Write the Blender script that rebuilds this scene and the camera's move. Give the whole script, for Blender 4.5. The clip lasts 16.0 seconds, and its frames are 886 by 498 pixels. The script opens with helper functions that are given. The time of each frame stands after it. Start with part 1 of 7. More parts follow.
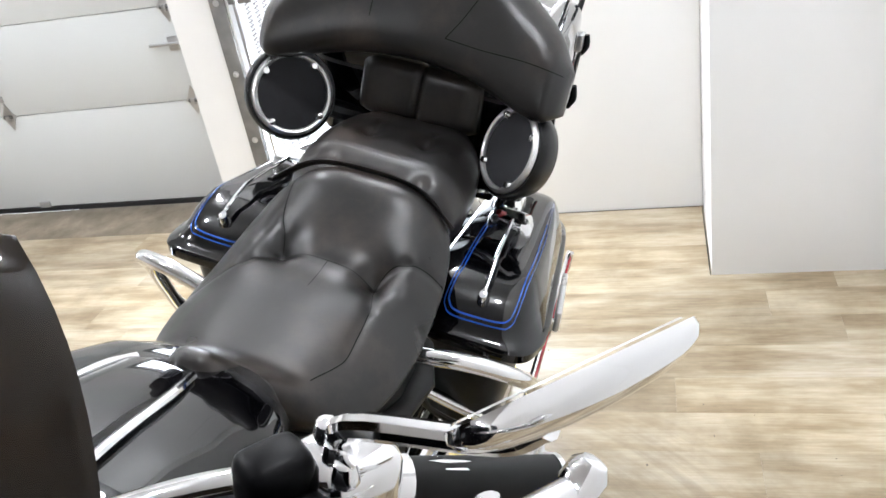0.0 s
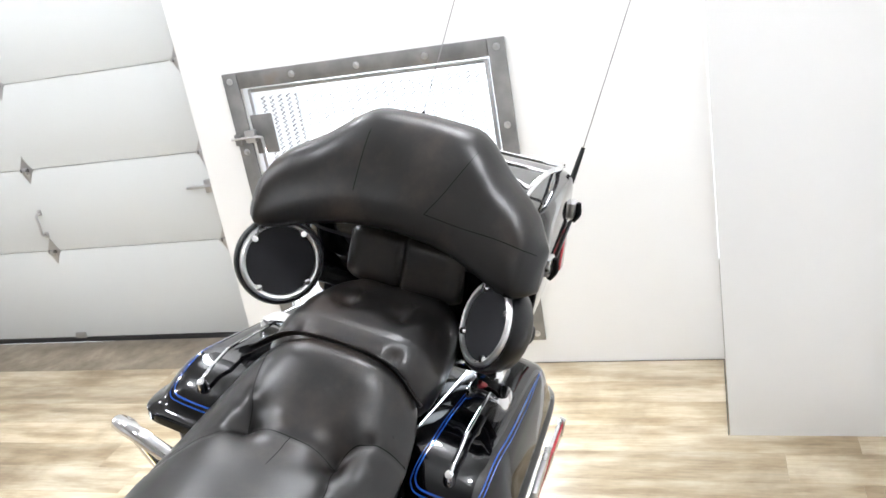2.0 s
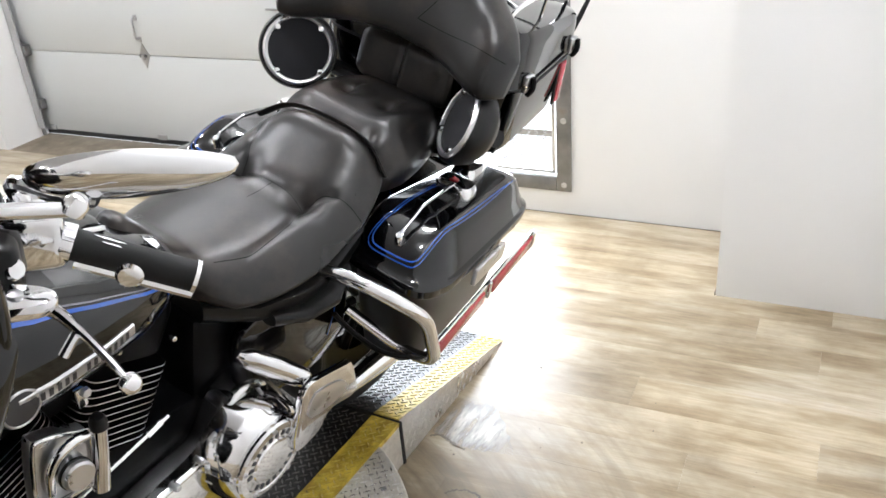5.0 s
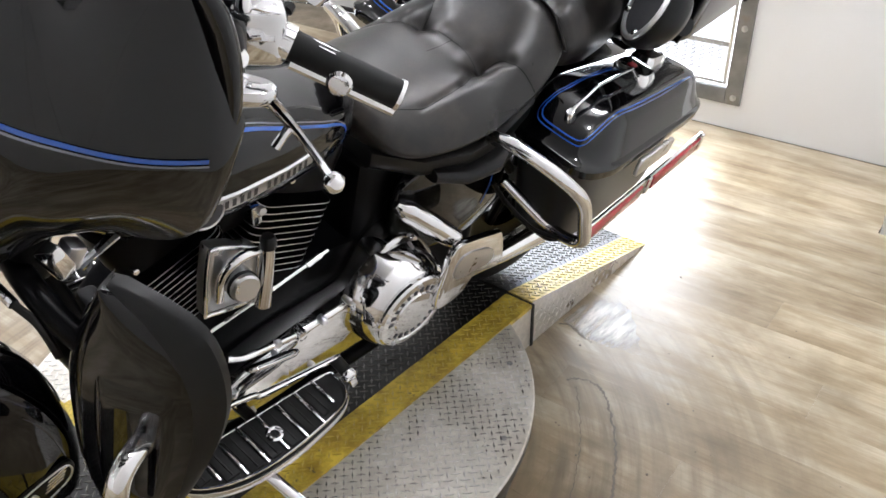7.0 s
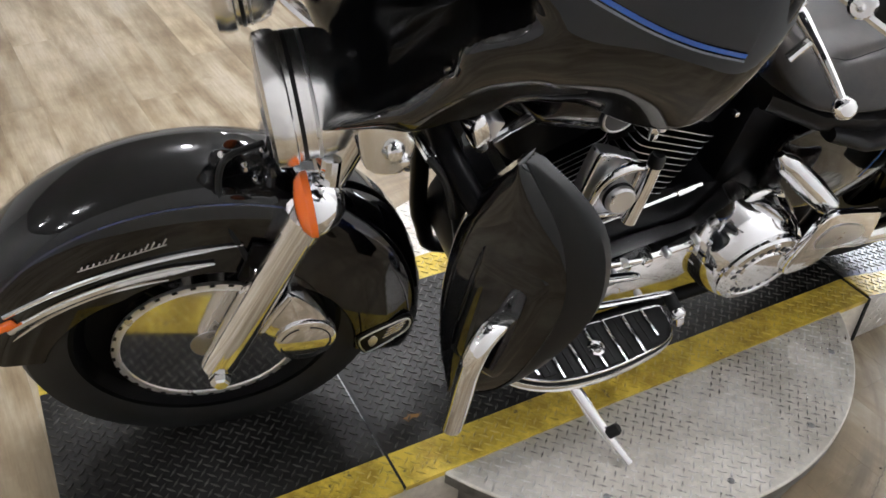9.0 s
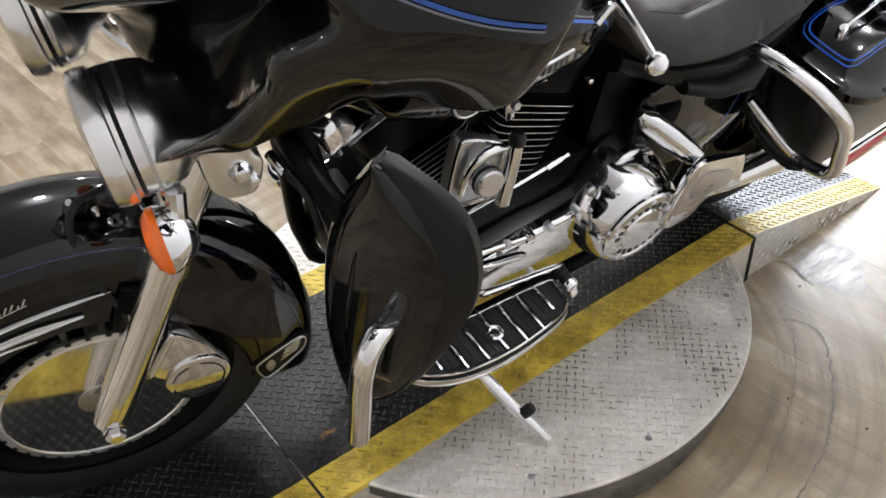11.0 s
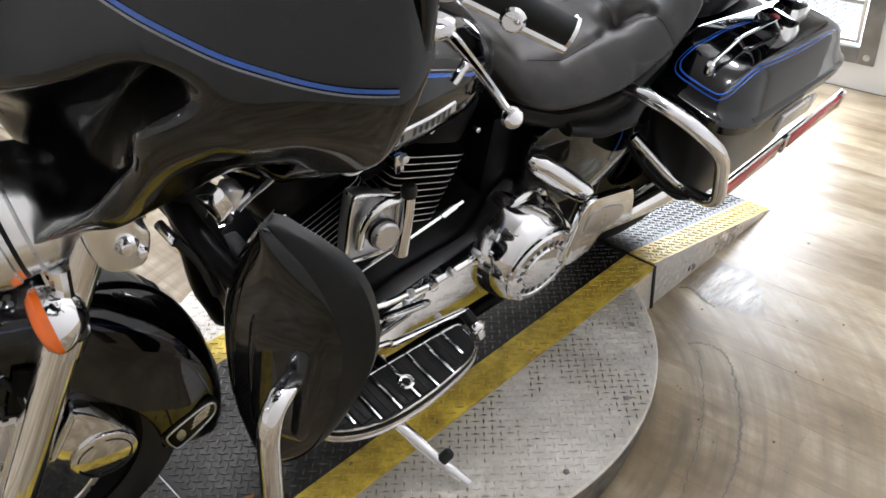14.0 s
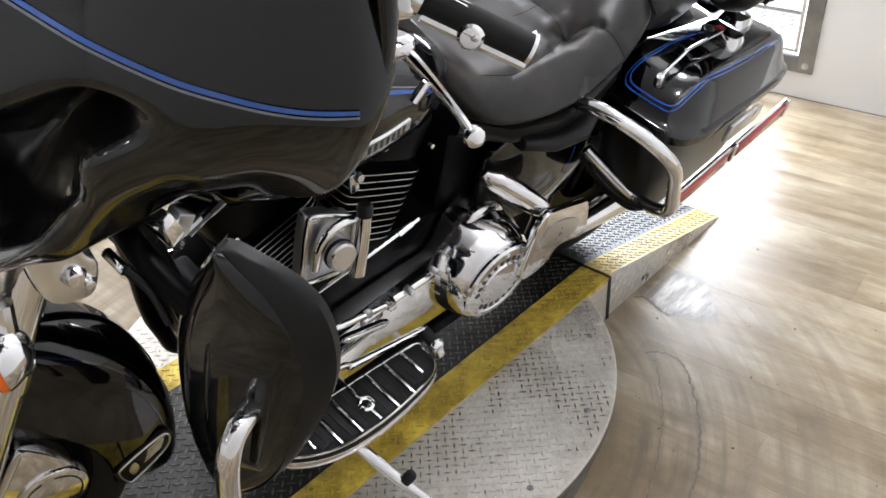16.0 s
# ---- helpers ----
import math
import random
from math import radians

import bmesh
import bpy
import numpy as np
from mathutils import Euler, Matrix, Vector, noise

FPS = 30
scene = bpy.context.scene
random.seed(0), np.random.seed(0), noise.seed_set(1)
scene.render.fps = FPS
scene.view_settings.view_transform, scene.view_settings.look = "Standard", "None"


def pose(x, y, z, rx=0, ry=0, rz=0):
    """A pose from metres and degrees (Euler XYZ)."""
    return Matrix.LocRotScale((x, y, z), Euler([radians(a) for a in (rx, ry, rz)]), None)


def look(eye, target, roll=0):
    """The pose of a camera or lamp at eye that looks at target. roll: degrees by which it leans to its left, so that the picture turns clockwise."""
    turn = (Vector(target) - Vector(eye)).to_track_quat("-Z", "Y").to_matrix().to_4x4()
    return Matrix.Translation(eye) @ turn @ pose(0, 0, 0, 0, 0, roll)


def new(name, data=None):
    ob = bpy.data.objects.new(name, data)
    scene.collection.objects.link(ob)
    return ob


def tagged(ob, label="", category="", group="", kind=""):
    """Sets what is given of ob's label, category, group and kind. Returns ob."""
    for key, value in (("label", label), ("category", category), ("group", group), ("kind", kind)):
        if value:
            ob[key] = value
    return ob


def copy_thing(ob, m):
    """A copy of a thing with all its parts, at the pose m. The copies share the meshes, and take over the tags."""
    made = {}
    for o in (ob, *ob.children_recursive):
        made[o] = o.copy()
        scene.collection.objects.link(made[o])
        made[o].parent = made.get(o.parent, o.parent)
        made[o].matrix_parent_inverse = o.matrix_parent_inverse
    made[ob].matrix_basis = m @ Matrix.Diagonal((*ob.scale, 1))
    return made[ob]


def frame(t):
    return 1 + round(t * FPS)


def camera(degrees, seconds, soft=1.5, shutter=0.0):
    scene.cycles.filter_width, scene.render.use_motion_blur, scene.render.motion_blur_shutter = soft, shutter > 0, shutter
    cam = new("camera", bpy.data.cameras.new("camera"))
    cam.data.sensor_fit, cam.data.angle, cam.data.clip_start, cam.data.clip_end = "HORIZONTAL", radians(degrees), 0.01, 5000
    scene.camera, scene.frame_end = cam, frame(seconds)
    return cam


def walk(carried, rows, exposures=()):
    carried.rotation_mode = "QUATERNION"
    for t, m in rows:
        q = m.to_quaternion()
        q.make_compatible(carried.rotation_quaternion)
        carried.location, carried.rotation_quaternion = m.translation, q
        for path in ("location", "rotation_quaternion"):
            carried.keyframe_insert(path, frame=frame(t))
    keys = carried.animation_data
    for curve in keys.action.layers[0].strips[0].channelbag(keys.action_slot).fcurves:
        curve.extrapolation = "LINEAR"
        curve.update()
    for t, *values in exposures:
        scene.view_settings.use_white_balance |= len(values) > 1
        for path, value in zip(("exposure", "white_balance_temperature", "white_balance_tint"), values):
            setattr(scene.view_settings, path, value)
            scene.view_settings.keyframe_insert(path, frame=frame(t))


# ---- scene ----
from mathutils.bvhtree import BVHTree

cam = camera(54.68, 16.0, soft=1.6)
PATH = [
    (0, look((1.532, 0.841, 1.590), (0.709, 0.533, 1.112), -10.52)),
    (0.5, look((1.413, 0.900, 1.608), (0.594, 0.513, 1.185), -9.35)),
    (1, look((1.385, 0.924, 1.629), (0.550, 0.519, 1.256), -9.68)),
    (1.5, look((1.411, 0.934, 1.641), (0.561, 0.546, 1.284), -10.14)),
    (2, look((1.456, 0.981, 1.653), (0.590, 0.616, 1.313), -10.13)),
    (2.5, look((1.580, 1.093, 1.661), (0.709, 0.716, 1.346), -11.89)),
    (3, look((1.693, 1.193, 1.652), (0.855, 0.793, 1.280), -8.51)),
    (3.5, look((1.681, 1.275, 1.656), (0.853, 0.838, 1.306), -7.24)),
    (4, look((1.646, 1.317, 1.617), (0.858, 0.853, 1.213), -7.21)),
    (4.2, look((1.635, 1.319, 1.601), (0.854, 0.855, 1.184), -6.68)),
    (6.3, look((1.642, 1.284, 1.528), (0.935, 0.792, 1.021), -1.96)),
    (6.5, look((1.657, 1.279, 1.522), (0.971, 0.766, 1.006), -1.13)),
    (7, look((1.694, 1.274, 1.511), (1.059, 0.725, 0.966), -1.36)),
    (7.5, look((1.736, 1.259, 1.501), (1.162, 0.662, 0.940), -1.46)),
    (8, look((1.774, 1.229, 1.489), (1.274, 0.591, 0.904), -1.45)),
    (8.5, look((1.813, 1.193, 1.485), (1.383, 0.515, 0.890), -0.16)),
    (8.7, look((1.828, 1.183, 1.482), (1.426, 0.493, 0.881), 1.01)),
    (9.6, look((1.848, 1.168, 1.476), (1.480, 0.465, 0.868), 1.91)),
    (10.8, look((1.792, 1.179, 1.466), (1.358, 0.521, 0.851), -2.38)),
    (11, look((1.779, 1.192, 1.471), (1.321, 0.544, 0.863), -3.64)),
    (11.5, look((1.760, 1.218, 1.478), (1.252, 0.592, 0.886), -4.47)),
    (12, look((1.762, 1.231, 1.484), (1.247, 0.599, 0.905), -4.89)),
    (12.5, look((1.756, 1.238, 1.489), (1.224, 0.615, 0.915), -5.08)),
    (13, look((1.751, 1.234, 1.487), (1.208, 0.619, 0.916), -4.50)),
    (13.5, look((1.754, 1.231, 1.491), (1.207, 0.611, 0.929), -4.48)),
    (14, look((1.754, 1.230, 1.489), (1.209, 0.616, 0.919), -4.36)),
    (14.5, look((1.753, 1.229, 1.488), (1.207, 0.616, 0.917), -4.22)),
    (15, look((1.752, 1.223, 1.487), (1.201, 0.613, 0.917), -4.21)),
    (15.5, look((1.749, 1.217, 1.485), (1.192, 0.613, 0.916), -4.44)),
    (16, look((1.748, 1.207, 1.486), (1.156, 0.629, 0.925), -3.70)),
]
EXPOSURES = [(0.0, 0.09, 5980, 10), (0.5, 0.20, 5990, 10), (1.5, 0.16, 6000, 10), (4.2, 0.15, 6050, 10), (6.4, -0.15, 6080, 12), (11.0, -0.19, 6080, 12), (16.0, -0.20, 6050, 12)]
walk(cam, PATH, EXPOSURES)

# ---------------------------------------------------------------- world and light
PLATE = 0.137                      # height of the turntable's top over the floor
ROOM = Matrix.Rotation(radians(183.93), 4, "Z")   # room axes: x to the window wall, y along it
WALL, DOOR = 1.467, 1.765          # distance of window wall and garage door along the room's x
TABLE = (0.79, -0.04)              # centre of the turntable

world = bpy.data.worlds.new("sky")
scene.world = world
world.use_nodes = True
wn = world.node_tree
sky = wn.nodes.new("ShaderNodeTexSky")
sky.sky_type, sky.sun_disc = "NISHITA", False
sky.sun_elevation, sky.sun_rotation = radians(40), radians(200)
wn.links.new(sky.outputs[0], wn.nodes["Background"].inputs[0])
wn.nodes["Background"].inputs[1].default_value = 0.12


def area(name, m, sx, sy, power, color=(1, 1, 1)):
    data = bpy.data.lights.new(name, "AREA")
    data.shape, data.size, data.size_y, data.energy, data.color = "RECTANGLE", sx, sy, power, color
    ob = new(name, data)
    ob.matrix_world = m
    return ob


sun_data = bpy.data.lights.new("sun", "SUN")
sun_data.energy, sun_data.angle, sun_data.color = 2.5, radians(0.5), (1.0, 0.96, 0.9)
sun = new("sun", sun_data)
sun.matrix_world = look((0, 0, 0), (1.0, 0.35, -0.75))
# daylight in the two window openings
area("window_daylight", ROOM @ look((WALL + 0.02, 0.33, 0.70), (0, 0.33, 0.45)), 0.98, 1.0, 58, (0.95, 0.98, 1.0))
area("window_daylight", ROOM @ look((WALL + 0.02, 3.75, 0.75), (0, 3.75, 0.5)), 0.8, 1.2, 30, (0.95, 0.98, 1.0))

# ---------------------------------------------------------------- materials
def material(name, color, rough=0.5, metal=0.0, coat=0.0, spec=0.5):
    m = bpy.data.materials.new(name)
    m.use_nodes = True
    b = m.node_tree.nodes["Principled BSDF"]
    b.inputs["Base Color"].default_value = (*color, 1)
    b.inputs["Roughness"].default_value = rough
    b.inputs["Metallic"].default_value = metal
    b.inputs["Coat Weight"].default_value = coat
    b.inputs["Coat Roughness"].default_value = 0.03
    b.inputs["Specular IOR Level"].default_value = spec
    return m


def nodes_of(m):
    t = m.node_tree
    return t, t.nodes, t.links, t.nodes["Principled BSDF"]


def noise_tex(m, scale, detail=4.0, rough=0.5, stretch=(1, 1, 1), space="Object", turn=0.0):
    t, n, l, b = nodes_of(m)
    c = n.new("ShaderNodeTexCoord")
    mp = n.new("ShaderNodeMapping")
    mp.inputs["Scale"].default_value = stretch
    mp.inputs["Rotation"].default_value = (0, 0, turn)
    l.new(c.outputs[space], mp.inputs[0])
    x = n.new("ShaderNodeTexNoise")
    x.inputs["Scale"].default_value, x.inputs["Detail"].default_value, x.inputs["Roughness"].default_value = scale, detail, rough
    l.new(mp.outputs[0], x.inputs["Vector"])
    return x.outputs["Fac"]


def ramp(m, value, stops):
    t, n, l, b = nodes_of(m)
    r = n.new("ShaderNodeValToRGB")
    while len(r.color_ramp.elements) < len(stops):
        r.color_ramp.elements.new(0.5)
    for e, (p, c) in zip(r.color_ramp.elements, stops):
        e.position, e.color = p, (*c, 1) if len(c) == 3 else c
    l.new(value, r.inputs[0])
    return r.outputs[0]


def mix(m, fac, a, b_, how="MIX"):
    t, n, l, b = nodes_of(m)
    x = n.new("ShaderNodeMix")
    x.data_type, x.blend_type = "RGBA", how
    for k, v in ((0, fac), (6, a), (7, b_)):
        if isinstance(v, (int, float)):
            x.inputs[k].default_value = v
        elif isinstance(v, tuple):
            x.inputs[k].default_value = (*v, 1)
        else:
            l.new(v, x.inputs[k])
    return x.outputs[2]


def bump(m, height, strength=0.2, distance=0.002):
    t, n, l, b = nodes_of(m)
    x = n.new("ShaderNodeBump")
    x.inputs["Strength"].default_value, x.inputs["Distance"].default_value = strength, distance
    l.new(height, x.inputs["Height"])
    l.new(x.outputs[0], b.inputs["Normal"])


def rough_by(m, value, lo, hi):
    t, n, l, b = nodes_of(m)
    x = n.new("ShaderNodeMapRange")
    x.inputs["To Min"].default_value, x.inputs["To Max"].default_value = lo, hi
    l.new(value, x.inputs[0])
    l.new(x.outputs[0], b.inputs["Roughness"])


def color_by(m, socket):
    t, n, l, b = nodes_of(m)
    l.new(socket, b.inputs["Base Color"])


GREY = lambda v: (v, v, v)

PAINT = material("black_paint", (0.0012, 0.0012, 0.0016), 0.2, 0.0, 1.0, 0.02)
PAINT.node_tree.nodes["Principled BSDF"].inputs["Coat IOR"].default_value = 1.5
rough_by(PAINT, noise_tex(PAINT, 9), 0.12, 0.2)
POLISHED = material("polished_cover", (0.90, 0.90, 0.90), 0.16, 1.0)
rough_by(POLISHED, noise_tex(POLISHED, 14), 0.18, 0.28)
CHROME = material("chrome", (0.82, 0.82, 0.83), 0.06, 1.0)
rough_by(CHROME, noise_tex(CHROME, 14), 0.035, 0.11)
SATIN = material("satin_aluminium", (0.62, 0.62, 0.63), 0.3, 1.0)
rough_by(SATIN, noise_tex(SATIN, 30), 0.2, 0.4)
BLACK_METAL = material("black_powder_coat", (0.0025, 0.0025, 0.003), 0.34, 0, 0, 0.08)
bump(BLACK_METAL, noise_tex(BLACK_METAL, 900), 0.15, 0.0005)
PLASTIC = material("black_plastic", (0.004, 0.004, 0.0045), 0.32, 0, 0, 0.28)
bump(PLASTIC, noise_tex(PLASTIC, 700), 0.12, 0.0004)
# the fairing's black paint without its gloss, so the hollows look shaded
RECESS_SHADE = material("recess_shade_black", (0.0012, 0.0012, 0.0014), 0.16, 0, 0, 0.05)
rough_by(RECESS_SHADE, noise_tex(RECESS_SHADE, 12), 0.12, 0.2)
MATTE_BAND = material("matte_black_band", (0.007, 0.007, 0.007), 0.40, 0, 0, 0.28)
bump(MATTE_BAND, noise_tex(MATTE_BAND, 600), 0.12, 0.0004)
BAG_SHELL = material("textured_black_shell", (0.003, 0.003, 0.0035), 0.3, 0, 0, 0.2)
bump(BAG_SHELL, noise_tex(BAG_SHELL, 500), 0.15, 0.0005)
RUBBER = material("rubber", (0.007, 0.007, 0.007), 0.65, 0, 0, 0.3)
rough_by(RUBBER, noise_tex(RUBBER, 25), 0.5, 0.8)
TYRE = material("tyre_rubber", (0.012, 0.012, 0.012), 0.6)
color_by(TYRE, ramp(TYRE, noise_tex(TYRE, 12), [(0.3, GREY(0.004)), (0.7, GREY(0.010))]))
LEATHER = material("seat_vinyl", (0.018, 0.017, 0.017), 0.4)
worn = ramp(LEATHER, noise_tex(LEATHER, 6, 6, 0.65), [(0.50, GREY(0.0)), (0.74, GREY(1.0))])
base = ramp(LEATHER, noise_tex(LEATHER, 7), [(0.25, (0.0058, 0.0054, 0.0052)), (0.80, (0.0120, 0.0106, 0.0098))])
color_by(LEATHER, mix(LEATHER, worn, base, (0.036, 0.0265, 0.0210)))
rough_by(LEATHER, noise_tex(LEATHER, 6, 4), 0.23, 0.37)
LEATHER.node_tree.nodes["Principled BSDF"].inputs["Specular IOR Level"].default_value = 0.38
wr = mix(LEATHER, 0.35, noise_tex(LEATHER, 26, 6, 0.62), noise_tex(LEATHER, 420, 3))
bump(LEATHER, wr, 0.17, 0.003)
RING = material("bright_ring", (0.92, 0.92, 0.92), 0.3, 0.9)
rough_by(RING, noise_tex(RING, 20), 0.22, 0.38)
GRILLE = material("speaker_cloth", (0.01, 0.01, 0.013), 0.8)
bump(GRILLE, noise_tex(GRILLE, 1500, 1), 0.5, 0.0005)
BLUE = material("blue_pinstripe", (0.012, 0.062, 0.30), 0.12, 0, 0.8)
DARK_BLUE = material("dark_blue_pinstripe", (0.005, 0.012, 0.06), 0.12, 0, 0.8)
SILVER_LINE = material("silver_pinstripe", (0.13, 0.14, 0.17), 0.15, 0.3, 0.8)
AMBER = material("amber_lens", (0.9, 0.16, 0.01), 0.15, 0, 0.6)
RED = material("red_lens", (0.45, 0.045, 0.06), 0.2, 0, 0.6)
bump(RED, noise_tex(RED, 160, 1), 0.3, 0.001)
LENS = material("clear_lens", (0.75, 0.76, 0.78), 0.05, 0.6)
SMOKE = material("smoked_acrylic", (0.014, 0.008, 0.004), 0.05, 0, 0.0)
SMOKE.node_tree.nodes["Principled BSDF"].inputs["Transmission Weight"].default_value = 0.5
SMOKE.node_tree.nodes["Principled BSDF"].inputs["IOR"].default_value = 1.3
MIRROR = material("mirror_glass", (0.9, 0.9, 0.9), 0.01, 1.0)
BADGE = material("badge_enamel", (0.03, 0.03, 0.035), 0.3)
SAFETY = material("dull_steel", (0.28, 0.28, 0.28), 0.42, 0.9)
color_by(SAFETY, ramp(SAFETY, noise_tex(SAFETY, 22), [(0.3, GREY(0.16)), (0.7, GREY(0.34))]))

WALLPAINT = material("white_wall_paint", (0.8, 0.8, 0.79), 0.6)
color_by(WALLPAINT, ramp(WALLPAINT, noise_tex(WALLPAINT, 1.3), [(0.25, (0.78, 0.775, 0.765)), (0.8, (0.83, 0.83, 0.825))]))
bump(WALLPAINT, noise_tex(WALLPAINT, 160, 3), 0.12, 0.001)
CEIL = material("ceiling_paint", (0.44, 0.44, 0.44), 0.8)
GREYWALL = material("grey_wall_paint", (0.72, 0.72, 0.72), 0.7)
bump(GREYWALL, noise_tex(GREYWALL, 120), 0.15, 0.001)
DOORPAINT = material("door_paint", (0.66, 0.68, 0.68), 0.42)
bump(DOORPAINT, noise_tex(DOORPAINT, 260, 2, stretch=(1, 1, 0.2)), 0.1, 0.001)
TRIM = material("white_trim", (0.8, 0.8, 0.8), 0.4)
CONCRETE = material("concrete", (0.33, 0.29, 0.23), 0.75)
color_by(CONCRETE, ramp(CONCRETE, noise_tex(CONCRETE, 6, 8, 0.65), [(0.3, (0.12, 0.095, 0.066)), (0.55, (0.21, 0.175, 0.128)), (0.75, (0.31, 0.27, 0.21))]))
bump(CONCRETE, noise_tex(CONCRETE, 40, 6), 0.3, 0.003)
STITCH = material("seam_thread", (0.003, 0.003, 0.003), 0.8, 0, 0, 0.1)
SEAL = material("door_seal", (0.012, 0.012, 0.012), 0.7)
GLOW = bpy.data.materials.new("bright_daylight")
GLOW.use_nodes = True
GLOW.node_tree.nodes.remove(GLOW.node_tree.nodes["Principled BSDF"])
_e = GLOW.node_tree.nodes.new("ShaderNodeEmission")
_e.inputs[0].default_value, _e.inputs[1].default_value = (0.95, 0.98, 1.0, 1), 2.2
GLOW.node_tree.links.new(_e.outputs[0], GLOW.node_tree.nodes["Material Output"].inputs[0])
TUBE_GLOW = GLOW.copy()
TUBE_GLOW.name = "lamp_glow"
TUBE_GLOW.node_tree.nodes["Emission"].inputs[1].default_value = 182.0
TUBE_GLOW.node_tree.nodes["Emission"].inputs[0].default_value = (1.0, 0.975, 0.95, 1)
CAGE = material("grey_steel_frame", (0.2, 0.2, 0.2), 0.5, 0.5)
color_by(CAGE, ramp(CAGE, noise_tex(CAGE, 9, 6), [(0.3, (0.15, 0.15, 0.15)), (0.62, (0.25, 0.245, 0.24)), (0.8, (0.24, 0.19, 0.15))]))
GALV = material("galvanised", (0.55, 0.55, 0.56), 0.35, 0.9)


def plank_material():
    m = material("vinyl_plank", (0.4, 0.3, 0.2), 0.35)
    t, n, l, b = nodes_of(m)
    info = n.new("ShaderNodeObjectInfo")
    geo = n.new("ShaderNodeNewGeometry")
    sep = n.new("ShaderNodeSeparateXYZ")
    l.new(geo.outputs["Position"], sep.inputs[0])
    # grain runs along the plank; each plank takes its own stretch of it
    add = n.new("ShaderNodeVectorMath")
    add.operation = "ADD"
    sc = n.new("ShaderNodeVectorMath")
    sc.operation = "SCALE"
    sc.inputs[0].default_value = (13.0, 7.0, 5.0)
    l.new(info.outputs["Random"], sc.inputs["Scale"])
    coord = n.new("ShaderNodeTexCoord")
    l.new(coord.outputs["Object"], add.inputs[0])
    l.new(sc.outputs[0], add.inputs[1])
    def grain(scale, stretch, detail, rough):
        mp = n.new("ShaderNodeMapping")
        mp.inputs["Scale"].default_value = stretch
        l.new(add.outputs[0], mp.inputs[0])
        x = n.new("ShaderNodeTexNoise")
        x.inputs["Scale"].default_value, x.inputs["Detail"].default_value, x.inputs["Roughness"].default_value = scale, detail, rough
        l.new(mp.outputs[0], x.inputs["Vector"])
        return x.outputs["Fac"]
    broad, fine = grain(2.4, (4.5, 0.9, 1), 5, 0.6), grain(16, (8, 0.35, 1), 6, 0.7)
    c1 = ramp(m, broad, [(0.28, (0.235, 0.175, 0.105)), (0.43, (0.39, 0.32, 0.215)), (0.55, (0.53, 0.465, 0.35)), (0.66, (0.60, 0.545, 0.44)), (0.82, (0.36, 0.29, 0.195))])
    c2 = ramp(m, fine, [(0.32, (0.62, 0.60, 0.56)), (0.6, (1.0, 1.0, 1.0))])
    c = mix(m, 0.55, c1, c2, "MULTIPLY")
    tone = ramp(m, info.outputs["Random"], [(0.0, (0.80, 0.79, 0.78)), (0.35, (1.0, 0.99, 0.97)), (0.7, (0.90, 0.90, 0.91)), (1.0, (1.08, 1.06, 1.02))])
    c = mix(m, 1.0, c, tone, "MULTIPLY")
    # scuffed rings round the turntable, worn by the turning of the ramps
    d = n.new("ShaderNodeVectorMath")
    d.operation = "DISTANCE"
    cmb = n.new("ShaderNodeCombineXYZ")
    l.new(sep.outputs[0], cmb.inputs[0])
    l.new(sep.outputs[1], cmb.inputs[1])
    l.new(cmb.outputs[0], d.inputs[0])
    d.inputs[1].default_value = (*TABLE, 0)
    ws = n.new("ShaderNodeMath")
    ws.operation = "MULTIPLY_ADD"
    ws.inputs[1].default_value = 0.03
    pos_noise = n.new("ShaderNodeTexNoise")
    pos_noise.inputs["Scale"].default_value, pos_noise.inputs["Detail"].default_value = 6.0, 5.0
    l.new(geo.outputs["Position"], pos_noise.inputs["Vector"])
    l.new(pos_noise.outputs["Fac"], ws.inputs[0])
    l.new(d.outputs["Value"], ws.inputs[2])
    rng = n.new("ShaderNodeMapRange")
    rng.inputs["From Min"].default_value, rng.inputs["From Max"].default_value = 0.55, 1.45
    l.new(ws.outputs[0], rng.inputs[0])
    wear = ramp(m, rng.outputs[0], [(0.0, GREY(0.9)), (0.13, GREY(0.95)), (0.20, GREY(0.7)), (0.275, GREY(0.8)), (0.295, GREY(0.35)), (0.36, GREY(0.5)), (0.44, GREY(0.65)), (0.50, GREY(0.3)), (0.62, GREY(0.45)), (0.70, GREY(0.15)), (0.85, GREY(0.3)), (1.0, GREY(0.0))])
    # streaks that run round the turntable
    rel = n.new("ShaderNodeVectorMath")
    rel.operation = "SUBTRACT"
    l.new(cmb.outputs[0], rel.inputs[0])
    rel.inputs[1].default_value = (*TABLE, 0)
    rs_ = n.new("ShaderNodeSeparateXYZ")
    l.new(rel.outputs[0], rs_.inputs[0])
    ang = n.new("ShaderNodeMath")
    ang.operation = "ARCTAN2"
    l.new(rs_.outputs[1], ang.inputs[0])
    l.new(rs_.outputs[0], ang.inputs[1])
    pol = n.new("ShaderNodeCombineXYZ")
    l.new(d.outputs["Value"], pol.inputs[0])
    l.new(ang.outputs[0], pol.inputs[1])
    pm = n.new("ShaderNodeMapping")
    pm.inputs["Scale"].default_value = (26, 1.6, 1)
    l.new(pol.outputs[0], pm.inputs[0])
    pn = n.new("ShaderNodeTexNoise")
    pn.inputs["Scale"].default_value, pn.inputs["Detail"].default_value, pn.inputs["Roughness"].default_value = 1.0, 5.0, 0.6
    l.new(pm.outputs[0], pn.inputs["Vector"])
